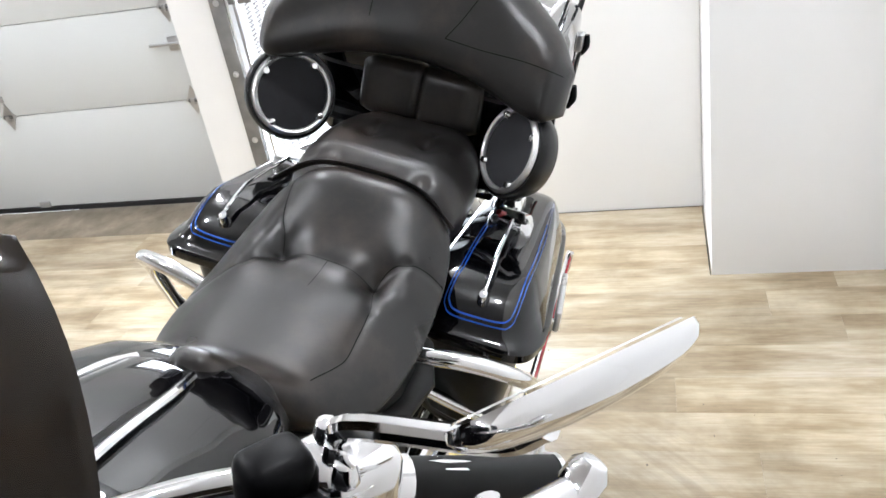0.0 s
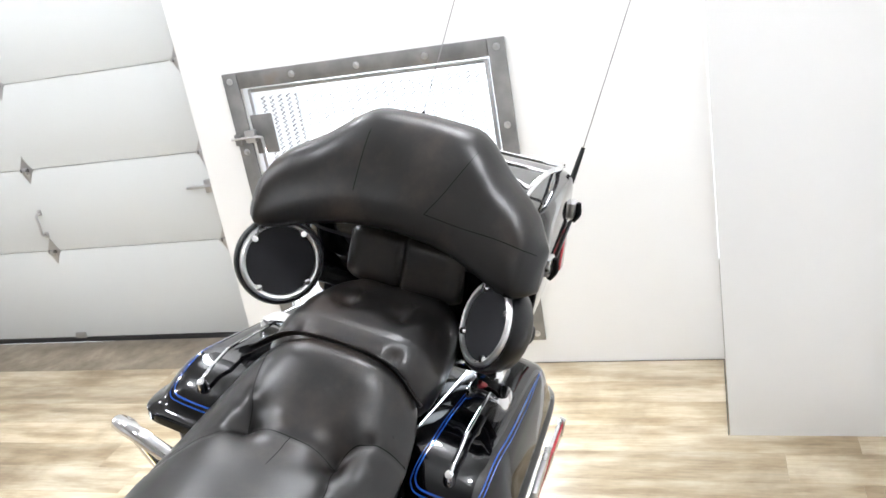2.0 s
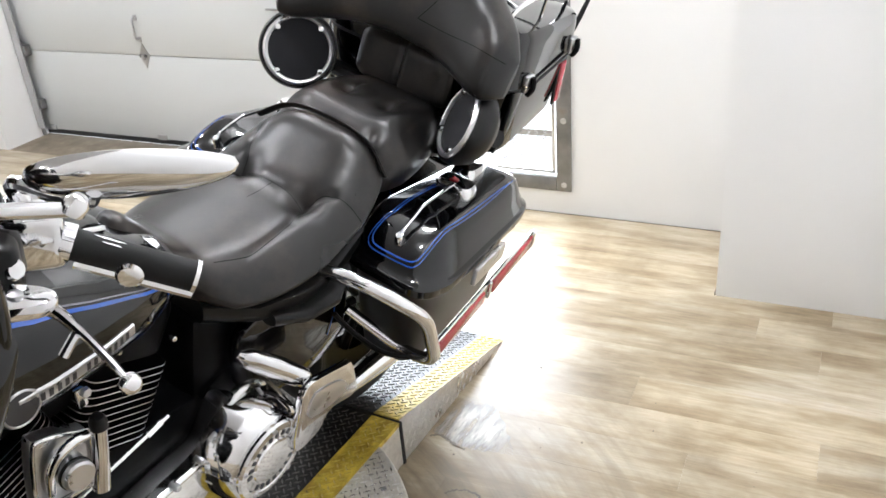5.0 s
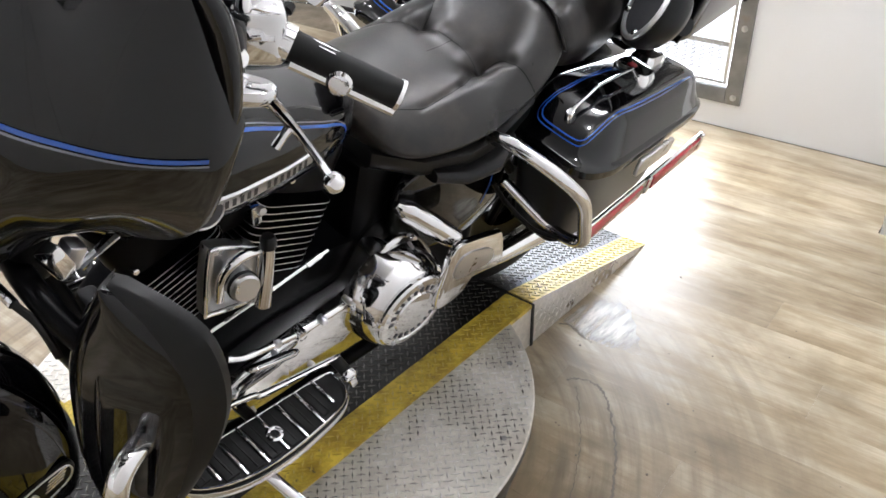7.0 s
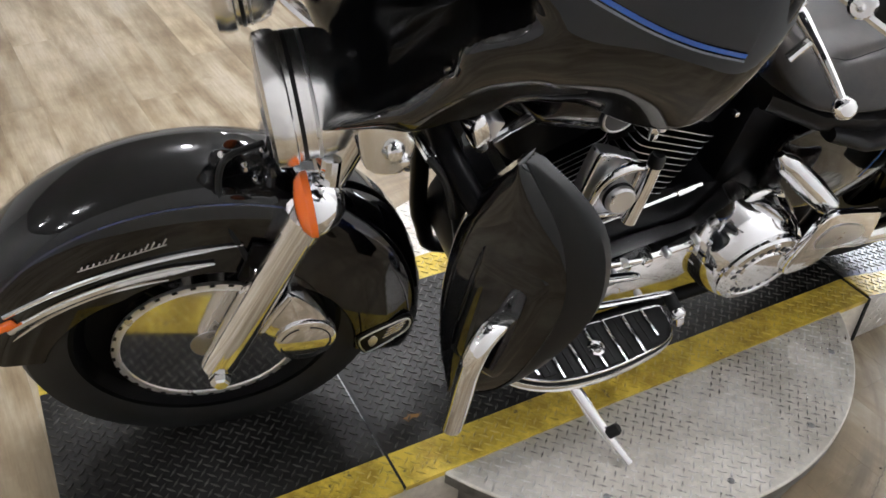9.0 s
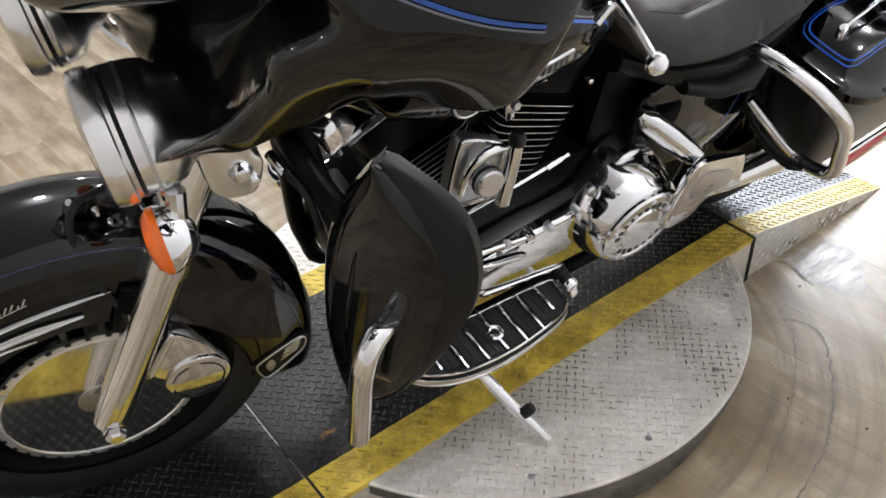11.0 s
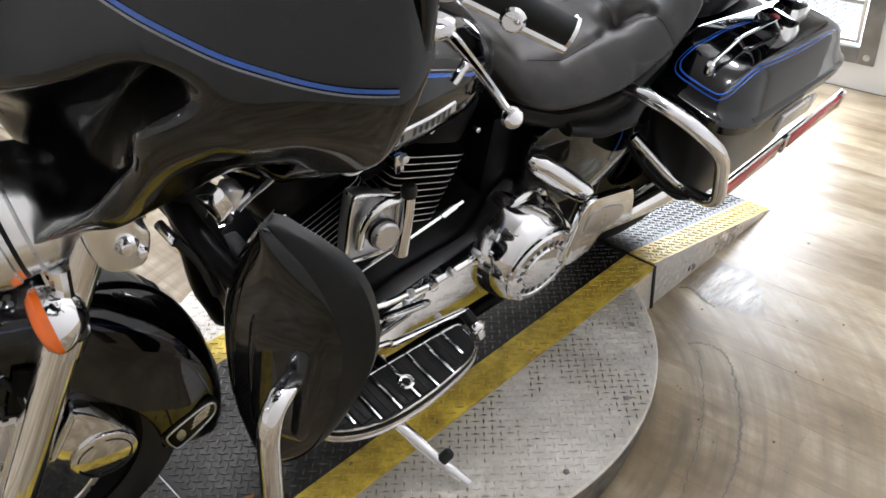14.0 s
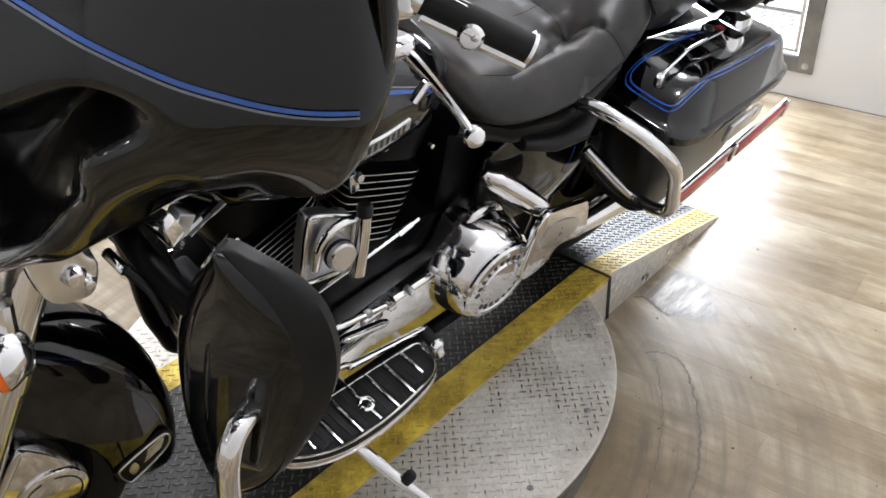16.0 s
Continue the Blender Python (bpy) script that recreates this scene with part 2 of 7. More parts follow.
    fade = ramp(m, rng.outputs[0], [(0.0, GREY(1.0)), (0.30, GREY(0.9)), (0.62, GREY(0.55)), (1.0, GREY(0.0))])
    arcs = mix(m, 1.0, ramp(m, pn.outputs["Fac"], [(0.42, GREY(0.0)), (0.64, GREY(1.0))]), fade, "MULTIPLY")
    patch = ramp(m, pos_noise.outputs["Fac"], [(0.36, GREY(0.25)), (0.62, GREY(1.0))])
    wear = mix(m, 1.0, wear, patch, "MULTIPLY")
    c = mix(m, wear, c, (0.25, 0.195, 0.125))
    c = mix(m, arcs, c, (0.20, 0.16, 0.11))
    # broad traffic stains
    stain = n.new("ShaderNodeTexNoise")
    stain.inputs["Scale"].default_value, stain.inputs["Detail"].default_value, stain.inputs["Roughness"].default_value = 2.3, 7.0, 0.62
    l.new(geo.outputs["Position"], stain.inputs["Vector"])
    c = mix(m, 1.0, c, ramp(m, stain.outputs["Fac"], [(0.34, (0.62, 0.57, 0.50)), (0.50, (0.92, 0.89, 0.84)), (0.62, (1.0, 1.0, 1.0))]), "MULTIPLY")
    color_by(m, c)
    rough_by(m, fine, 0.24, 0.42)
    bump(m, fine, 0.12, 0.001)
    return m


PLANK = plank_material()
SUBFLOOR = material("subfloor_glue", (0.5, 0.47, 0.43), 0.55)
color_by(SUBFLOOR, ramp(SUBFLOOR, noise_tex(SUBFLOOR, 20, 6), [(0.3, (0.36, 0.32, 0.26)), (0.7, (0.50, 0.46, 0.40))]))
# scraped vinyl, made paler to carry the floor's glare in its colour
SCRAPED_GLARE = material("scraped_vinyl_glare", (0.62, 0.59, 0.54), 0.32)
color_by(SCRAPED_GLARE, ramp(SCRAPED_GLARE, noise_tex(SCRAPED_GLARE, 14, 6, 0.65, (1, 6, 1), turn=0.9), [(0.3, (0.44, 0.40, 0.34)), (0.7, (0.72, 0.69, 0.64))]))
t_, n_, l_, b_ = nodes_of(SCRAPED_GLARE)
gc, gd = n_.new("ShaderNodeTexCoord"), n_.new("ShaderNodeVectorMath")
gd.operation = "DISTANCE"
gd.inputs[1].default_value = (0.60, 0.42, 0.0)
gm = n_.new("ShaderNodeMapping")
gm.inputs["Scale"].default_value = (1, 1, 0)
l_.new(gc.outputs["Generated"], gm.inputs[0])
l_.new(gm.outputs[0], gd.inputs[0])
rim = ramp(SCRAPED_GLARE, gd.outputs["Value"], [(0.25, GREY(1.0)), (0.62, GREY(0.0))])
l_.new(mix(SCRAPED_GLARE, 1.0, rim, ramp(SCRAPED_GLARE, noise_tex(SCRAPED_GLARE, 9, 6, 0.6, (1, 5, 1), turn=0.9), [(0.35, GREY(0.25)), (0.6, GREY(1.0))]), "MULTIPLY"), b_.inputs["Alpha"])


def plate_material(name, base, dark, worn, rough, metal=0.85):
    m = material(name, base, rough, metal)
    big, fine = noise_tex(m, 5, 6, 0.65), noise_tex(m, 60, 5, 0.7)
    c = ramp(m, big, [(0.3, dark), (0.6, base), (0.8, worn)])
    c = mix(m, 0.35, c, ramp(m, fine, [(0.3, GREY(0.35)), (0.65, GREY(1.0))]), "MULTIPLY")
    color_by(m, c)
    rough_by(m, big, rough - 0.1, rough + 0.12)
    return m


PLATE_STEEL = plate_material("diamond_plate_aluminium", (0.80, 0.765, 0.70), (0.56, 0.52, 0.45), (0.90, 0.87, 0.825), 0.36, 0.32)
PLATE_BLACK = plate_material("diamond_plate_blackened", (0.034, 0.033, 0.031), (0.017, 0.016, 0.015), (0.080, 0.076, 0.070), 0.38, 0.45)


TREAD_STEEL = plate_material("tread_bare", (0.90, 0.88, 0.85), (0.76, 0.74, 0.71), (0.95, 0.94, 0.93), 0.27, 0.9)
TREAD_BLACK = plate_material("tread_worn_black", (0.17, 0.165, 0.15), (0.06, 0.058, 0.053), (0.36, 0.345, 0.315), 0.36, 0.8)


def yellow_material():
    m = material("worn_yellow_paint", (0.6, 0.42, 0.05), 0.45)
    f = noise_tex(m, 45, 6, 0.7)
    g = noise_tex(m, 6, 5)
    c = ramp(m, g, [(0.3, (0.66, 0.49, 0.05)), (0.7, (0.82, 0.63, 0.09))])
    chip = ramp(m, f, [(0.60, GREY(0.0)), (0.68, GREY(1.0))])
    dirt = ramp(m, noise_tex(m, 17, 6, 0.68), [(0.40, (0.52, 0.47, 0.36)), (0.60, (1.0, 1.0, 1.0))])
    c = mix(m, 1.0, c, dirt, "MULTIPLY")
    color_by(m, mix(m, chip, c, (0.10, 0.085, 0.05)))
    return m


YELLOW = yellow_material()
TREAD_YELLOW = plate_material("tread_worn_yellow", (0.70, 0.55, 0.14), (0.52, 0.38, 0.05), (0.78, 0.72, 0.52), 0.36, 0.35)

# ---------------------------------------------------------------- mesh helpers
def part(name, bm, mat, parent=None, label="", m=None, sharp=35):
    """Links a bmesh as one mesh object, as a part of a thing or of a part."""
    me = bpy.data.meshes.new(name)
    bmesh.ops.recalc_face_normals(bm, faces=bm.faces)
    bm.to_mesh(me)
    bm.free()
    me.materials.append(mat)
    if sharp:
        me.shade_smooth()
        me.set_sharp_from_angle(angle=radians(sharp))
    ob = new(name, me)
    if parent:
        ob.parent = parent
    if m:
        ob.matrix_local = m
    if label:
        ob["label"] = label
    return ob


def thing(name, label, category, m=None, group=""):
    ob = new(name)
    ob.empty_display_size = 0.05
    if m:
        ob.matrix_world = m
    return tagged(ob, label, category, group)


def rbox(size, bevel=0.004, at=(0, 0, 0), turn=(0, 0, 0), seg=2, bm=None):
    bm = bm or bmesh.new()
    got = bmesh.ops.create_cube(bm, size=1, matrix=Matrix.LocRotScale(at, Euler([radians(a) for a in turn]), size))
    if bevel:
        edges = list({e for v in got["verts"] for e in v.link_edges})
        bmesh.ops.bevel(bm, geom=edges, offset=min(bevel, min(size) * 0.49), segments=seg, affect="EDGES", profile=0.5)
    return bm


def block(a, b, bevel=0.0):
    return rbox([abs(q - p) for p, q in zip(a, b)], bevel, [(p + q) / 2 for p, q in zip(a, b)])


def frame_to(axis):
    return Vector(axis).to_track_quat("Z", "Y").to_matrix().to_4x4()


def lathe(profile, at=(0, 0, 0), axis=(0, 0, 1), n=32, bm=None):
    """A turned solid: profile of (radius, height along the axis)."""
    bm = bm or bmesh.new()
    m = Matrix.Translation(at) @ frame_to(axis)
    rings = []
    for r, h in profile:
        if r < 1e-6:
            rings.append([bm.verts.new(m @ Vector((0, 0, h)))])
        else:
            rings.append([bm.verts.new(m @ Vector((r * math.cos(2 * math.pi * k / n), r * math.sin(2 * math.pi * k / n), h))) for k in range(n)])
    for a, b in zip(rings, rings[1:]):
        if len(a) == 1 and len(b) == 1:
            continue
        for k in range(n):
            j = (k + 1) % n
            if len(a) == 1:
                bm.faces.new((a[0], b[j], b[k]))
            elif len(b) == 1:
                bm.faces.new((a[k], a[j], b[0]))
            else:
                bm.faces.new((a[k], a[j], b[j], b[k]))
    return bm


def smooth_path(pts, steps=6):
    pts = [Vector(p) for p in pts]
    if len(pts) < 3:
        return pts
    ext = [2 * pts[0] - pts[1], *pts, 2 * pts[-1] - pts[-2]]
    out = []
    for i in range(1, len(ext) - 2):
        p0, p1, p2, p3 = ext[i - 1:i + 3]
        for s in range(steps):
            t = s / steps
            out.append(0.5 * (2 * p1 + (p2 - p0) * t + (2 * p0 - 5 * p1 + 4 * p2 - p3) * t * t + (3 * p1 - p0 - 3 * p2 + p3) * t ** 3))
    out.append(pts[-1])
    return out


def tube(pts, r, n=10, steps=6, bm=None, flat=1.0, ends=True):
    """A bent rod along the points; r may be a list, one for each point."""
    bm = bm or bmesh.new()
    path = smooth_path(pts, steps) if len(pts) > 2 else [Vector(p) for p in pts]
    rad = [r] * len(path) if not isinstance(r, (list, tuple)) else [float(v) for v in np.interp(np.linspace(0, 1, len(path)), np.linspace(0, 1, len(r)), r)]
    side = None
    rings = []
    for i, p in enumerate(path):
        d = (path[min(i + 1, len(path) - 1)] - path[max(i - 1, 0)]).normalized()
        if side is None:
            side = d.orthogonal().normalized()
        side = (side - d * side.dot(d)).normalized()
        up = d.cross(side)
        rings.append([bm.verts.new(p + rad[i] * (math.cos(2 * math.pi * k / n) * side + flat * math.sin(2 * math.pi * k / n) * up)) for k in range(n)])
    for a, b in zip(rings, rings[1:]):
        for k in range(n):
            bm.faces.new((a[k], a[(k + 1) % n], b[(k + 1) % n], b[k]))
    if ends:
        bm.faces.new(rings[0][::-1])
        bm.faces.new(rings[-1])
    return bm


def loft(rings, closed=True, caps=True, bm=None):
    """A skin over rings of points, all with the same count."""
    bm = bm or bmesh.new()
    rows = [[bm.verts.new(p) for p in ring] for ring in rings]
    n = len(rows[0])
    for a, b in zip(rows, rows[1:]):
        for k in range(n if closed else n - 1):
            bm.faces.new((a[k], a[(k + 1) % n], b[(k + 1) % n], b[k]))
    if caps and closed:
        bm.faces.new(rows[0][::-1])
        bm.faces.new(rows[-1])
    return bm


def sup(n, a, b, e=2.5):
    """A rounded rectangle of half sizes a, b about the origin, in two coordinates."""
    out = []
    for k in range(n):
        t = 2 * math.pi * k / n
        c, s = math.cos(t), math.sin(t)
        out.append((a * math.copysign(abs(c) ** (2 / e), c), b * math.copysign(abs(s) ** (2 / e), s)))
    return out


def extrude(outline, lo, hi, axis="y", bevel=0.004, seg=2):
    """A plate of the outline (two coordinates, the axis left out), from lo to hi on the axis, with rounded rims."""
    bm = bmesh.new()
    place = {"y": lambda u, v, w: (u, w, v), "z": lambda u, v, w: (u, v, w), "x": lambda u, v, w: (w, u, v)}[axis]
    f = bm.faces.new([bm.verts.new(place(u, v, lo)) for u, v in outline])
    got = bmesh.ops.extrude_face_region(bm, geom=[f])
    verts = [g for g in got["geom"] if isinstance(g, bmesh.types.BMVert)]
    bmesh.ops.translate(bm, verts=verts, vec=Vector(place(0, 0, hi)) - Vector(place(0, 0, lo)))
    if bevel:
        rims = [e for e in bm.edges if len(e.link_faces) == 2 and any(len(q.verts) == len(outline) and len(outline) > 4 or len(outline) == 4 for q in e.link_faces) and abs(e.calc_face_angle(0)) > 0.6]
        bmesh.ops.bevel(bm, geom=rims, offset=bevel, segments=seg, affect="EDGES", profile=0.5)
    return bm


def smooth_loop(pts, steps=5):
    """A closed outline in two coordinates, rounded through the points."""
    n, out = len(pts), []
    for i in range(n):
        p0, p1, p2, p3 = (np.array(pts[(i + j) % n], float) for j in (-1, 0, 1, 2))
        for s in range(steps):
            t = s / steps
            out.append(tuple(0.5 * (2 * p1 + (p2 - p0) * t + (2 * p0 - 5 * p1 + 4 * p2 - p3) * t * t + (3 * p1 - p0 - 3 * p2 + p3) * t ** 3)))
    return out


def merged(bm, other):
    """Adds another bmesh to bm."""
    me = bpy.data.meshes.new("tmp")
    other.to_mesh(me)
    other.free()
    bm.from_mesh(me)
    bpy.data.meshes.remove(me)
    return bm


def ribbon(skin, line, width, cast, lift=0.0012):
    """A painted line: a narrow band laid on the skin (a BVH tree), cast onto it along a direction."""
    bm = bmesh.new()
    cast = Vector(cast).normalized()
    path = smooth_path(line, 10)
    rows = []
    for i, p in enumerate(path):
        d = (path[min(i + 1, len(path) - 1)] - path[max(i - 1, 0)]).normalized()
        s = d.cross(cast).normalized() * width / 2
        got = []
        for q in (p - s, p, p + s):
            hit, nor, _, _ = skin.ray_cast(q - cast * 0.5, cast)
            if hit is None:
                hit, nor, _, _ = skin.find_nearest(q)
            got.append(hit + (nor if nor.dot(cast) < 0 else -nor) * lift)
        rows.append([bm.verts.new(g) for g in got])
    for a, b in zip(rows, rows[1:]):
        for k in (0, 1):
            bm.faces.new((a[k], a[k + 1], b[k + 1], b[k]))
    return bm

# ---------------------------------------------------------------- the room
def structure(name, bm, mat, label="", m=ROOM, sharp=35):
    ob = part(name, bm, mat, None, label, sharp=sharp)
    ob.matrix_world = m
    return tagged(ob, kind="structure")


END = 1.09                          # where the window wall ends at the door's recess
SIDE = -1.42                        # side wall
LEFT, RIGHT = 3.20, -0.88
TOP = 3.4
BACK, FAR = -7.5, 7.5


def wall_with_opening(name, x0, x1, y0, y1, oy0, oy1, oz0, oz1, label):
    bm = block((x0, y0, -0.05), (x1, oy0, TOP))
    merged(bm, block((x0, oy1, -0.05), (x1, y1, TOP)))
    merged(bm, block((x0, oy0, -0.05), (x1, oy1, oz0)))
    merged(bm, block((x0, oy0, oz1), (x1, oy1, TOP)))
    bmesh.ops.remove_doubles(bm, verts=bm.verts, dist=0.0005)
    return structure(name, bm, WALLPAINT, label)


wall_with_opening("wall_window", WALL, WALL + 0.45, RIGHT, END, -0.15, 0.84, 0.17, 1.235, "white painted wall with a caged window opening")
wall_with_opening("wall_far", WALL, WALL + 0.45, LEFT, FAR, 3.37, 4.25, 0.10, 1.50, "white painted wall beyond the garage door")
structure("wall_pillar", block((0.963, SIDE, -0.05), (WALL + 0.45, RIGHT - 0.002, TOP)), WALLPAINT, "white boxed-out wall pillar")
structure("wall_side", block((-1.2, SIDE - 0.2, -0.05), (0.961, SIDE, TOP)), WALLPAINT, "white painted side wall")
structure("wall_side_middle", block((-2.6, SIDE - 0.2, -0.05), (-1.202, SIDE, TOP)), WALLPAINT, "white painted stretch of the side wall")
structure("wall_side_far", block((BACK, SIDE - 0.2, -0.05), (-2.602, SIDE, TOP)), WALLPAINT, "white painted side wall")
structure("wall_back", block((BACK - 0.2, SIDE - 0.2, -0.05), (BACK - 0.002, FAR + 0.2, TOP)), GREYWALL, "grey painted back wall")
structure("wall_end", block((BACK, FAR + 0.002, -0.05), (WALL + 0.45, FAR + 0.2, TOP)), GREYWALL, "grey painted end wall")
structure("wall_lintel", block((DOOR - 0.02, END + 0.002, 2.22), (WALL + 0.45, LEFT - 0.002, TOP)), WALLPAINT, "white wall over the garage door")
structure("ceiling", block((BACK - 0.2, SIDE - 0.2, TOP + 0.002), (WALL + 0.45, FAR + 0.2, TOP + 0.15)), CEIL, "grey ceiling")
structure("ground", block((BACK - 0.2, SIDE - 0.2, -0.16), (WALL + 1.2, FAR + 0.2, -0.006)), CONCRETE, "stained concrete slab")

# thin dark gap where the plank floor meets wall and pillar
gap = block((WALL - 0.004, RIGHT, 0.0), (WALL - 0.001, END, 0.0015))
merged(gap, block((0.965, RIGHT + 0.001, 0.0), (WALL - 0.006, RIGHT + 0.004, 0.004)))
structure("trim", gap, SEAL, "dark gap along the wall foot")

# outside: bright daylight behind both windows
for y0, y1 in ((-0.9, 1.6), (2.9, 4.9)):
    structure("backdrop", block((WALL + 1.0, y0, -0.5), (WALL + 1.02, y1, 2.4)), GLOW, "overexposed daylight outside the window")


# caged windows
def cage_window(name, y0, y1, z0, z1, hinge_side, label):
    top = tagged(part(name, block((WALL - 0.016, y0, z0), (WALL - 0.002, y0 + 0.062, z1), 0.002), CAGE, None, label), kind="structure")
    top.matrix_world = ROOM
    def p(nm, bm, mat, lab="", parent=top):
        return part(nm, bm, mat, parent, lab)
    p("frame_bar", block((WALL - 0.016, y1 - 0.062, z0), (WALL - 0.002, y1, z1), 0.002), CAGE)
    p("frame_bar", block((WALL - 0.016, y0 + 0.064, z1 - 0.062), (WALL - 0.002, y1 - 0.064, z1), 0.002), CAGE)
    p("frame_bar", block((WALL - 0.016, y0 + 0.064, z0), (WALL - 0.002, y1 - 0.064, z0 + 0.062), 0.002), CAGE)
    # inner gate of angle steel, a little behind
    a0, a1, b0, b1 = y0 + 0.072, y1 - 0.085, z0 + 0.07, z1 - 0.07
    gate = block((WALL + 0.002, a0, b0), (WALL + 0.022, a0 + 0.014, b1), 0.002)
    for q in (((WALL + 0.002, a1 - 0.014, b0), (WALL + 0.022, a1, b1)), ((WALL + 0.002, a0 + 0.014, b0), (WALL + 0.022, a1 - 0.014, b0 + 0.014)), ((WALL + 0.002, a0 + 0.014, b1 - 0.014), (WALL + 0.022, a1 - 0.014, b1))):
        merged(gate, block(*q, 0.002))
    gate = p("gate_frame", gate, GALV)
    # expanded metal: diamonds of thin strands
    bm = bmesh.new()
    w, h = 0.036, 0.017
    x = WALL + 0.012
    r = 0.0017
    cols, rows = int((a1 - a0 - 0.04) / w), int((b1 - b0 - 0.04) / h)
    for i in range(cols):
        for j in range(rows):
            cy, cz = a0 + 0.02 + (i + 0.5) * w, b0 + 0.02 + (j + 0.5) * h
            lo = [(cy - w / 2, cz), (cy, cz - h / 2), (cy + w / 2, cz), (cy, cz + h / 2)]
            for (ya, za), (yb, zb) in zip(lo, lo[1:] + lo[:1]):
                if zb < za:
                    continue
                v = [bm.verts.new((x, ya, za - r)), bm.verts.new((x, yb, zb - r)), bm.verts.new((x - 0.003, yb, zb + r)), bm.verts.new((x - 0.003, ya, za + r))]
                bm.faces.new(v)
    tagged(part("steel_mesh", bm, CAGE, top, "expanded metal mesh", sharp=0), kind="stuff")
    # piano hinge and bolts
    hs = a1 + 0.006 if hinge_side > 0 else a0 - 0.018
    hinge = tube([(WALL - 0.004, hs, b0 + 0.01), (WALL - 0.004, hs, b1 - 0.01)], 0.006, 8)
    p("piano_hinge", hinge, GALV)
    k = 0
    n = 5
    for i in range(n):
        zz = z0 + 0.03 + (z1 - z0 - 0.06) * i / (n - 1)
        yy = y0 + 0.03 + (y1 - y0 - 0.06) * i / (n - 1)
        spots = [(y0 + 0.03, zz), (y1 - 0.03, zz)] + ([(yy, z0 + 0.03), (yy, z1 - 0.03)] if 0 < i < n - 1 else [])
        for ys, zs in spots:
            p("bolt", lathe([(0.0, 0.0), (0.013, 0.0), (0.013, 0.002), (0.008, 0.003), (0.007, 0.009), (0.0, 0.010)], (WALL - 0.016, ys, zs), (-1, 0, 0), 10), GALV)
    return top


win = cage_window("window_1", -0.215, 0.908, 0.108, 1.290, -1, "window with grey steel frame and expanded metal security mesh")
# its latch: a plate, a slide bolt and a bent handle on the side by the door
part("latch_plate", block((WALL - 0.004, 0.742, 0.965), (WALL + 0.001, 0.835, 1.12), 0.001), CAGE, win, "dark perforated latch plate")
part("slide_bolt", tube([(WALL - 0.02, 0.93, 1.035), (WALL - 0.02, 0.81, 1.035), (WALL - 0.022, 0.795, 1.02), (WALL - 0.03, 0.79, 0.965)], 0.006, 8), GALV, win, "zinc slide bolt with bent handle")
part("bolt_keeper", rbox((0.02, 0.045, 0.05), 0.003, (WALL - 0.014, 0.845, 1.04)), GALV, win)
part("bolt_keeper", rbox((0.02, 0.03, 0.045), 0.003, (WALL - 0.014, 0.90, 1.03)), CAGE, win)
cage_window("window_2", 3.30, 4.32, 0.05, 1.56, 1, "second window with dark steel frame and mesh beyond the door")


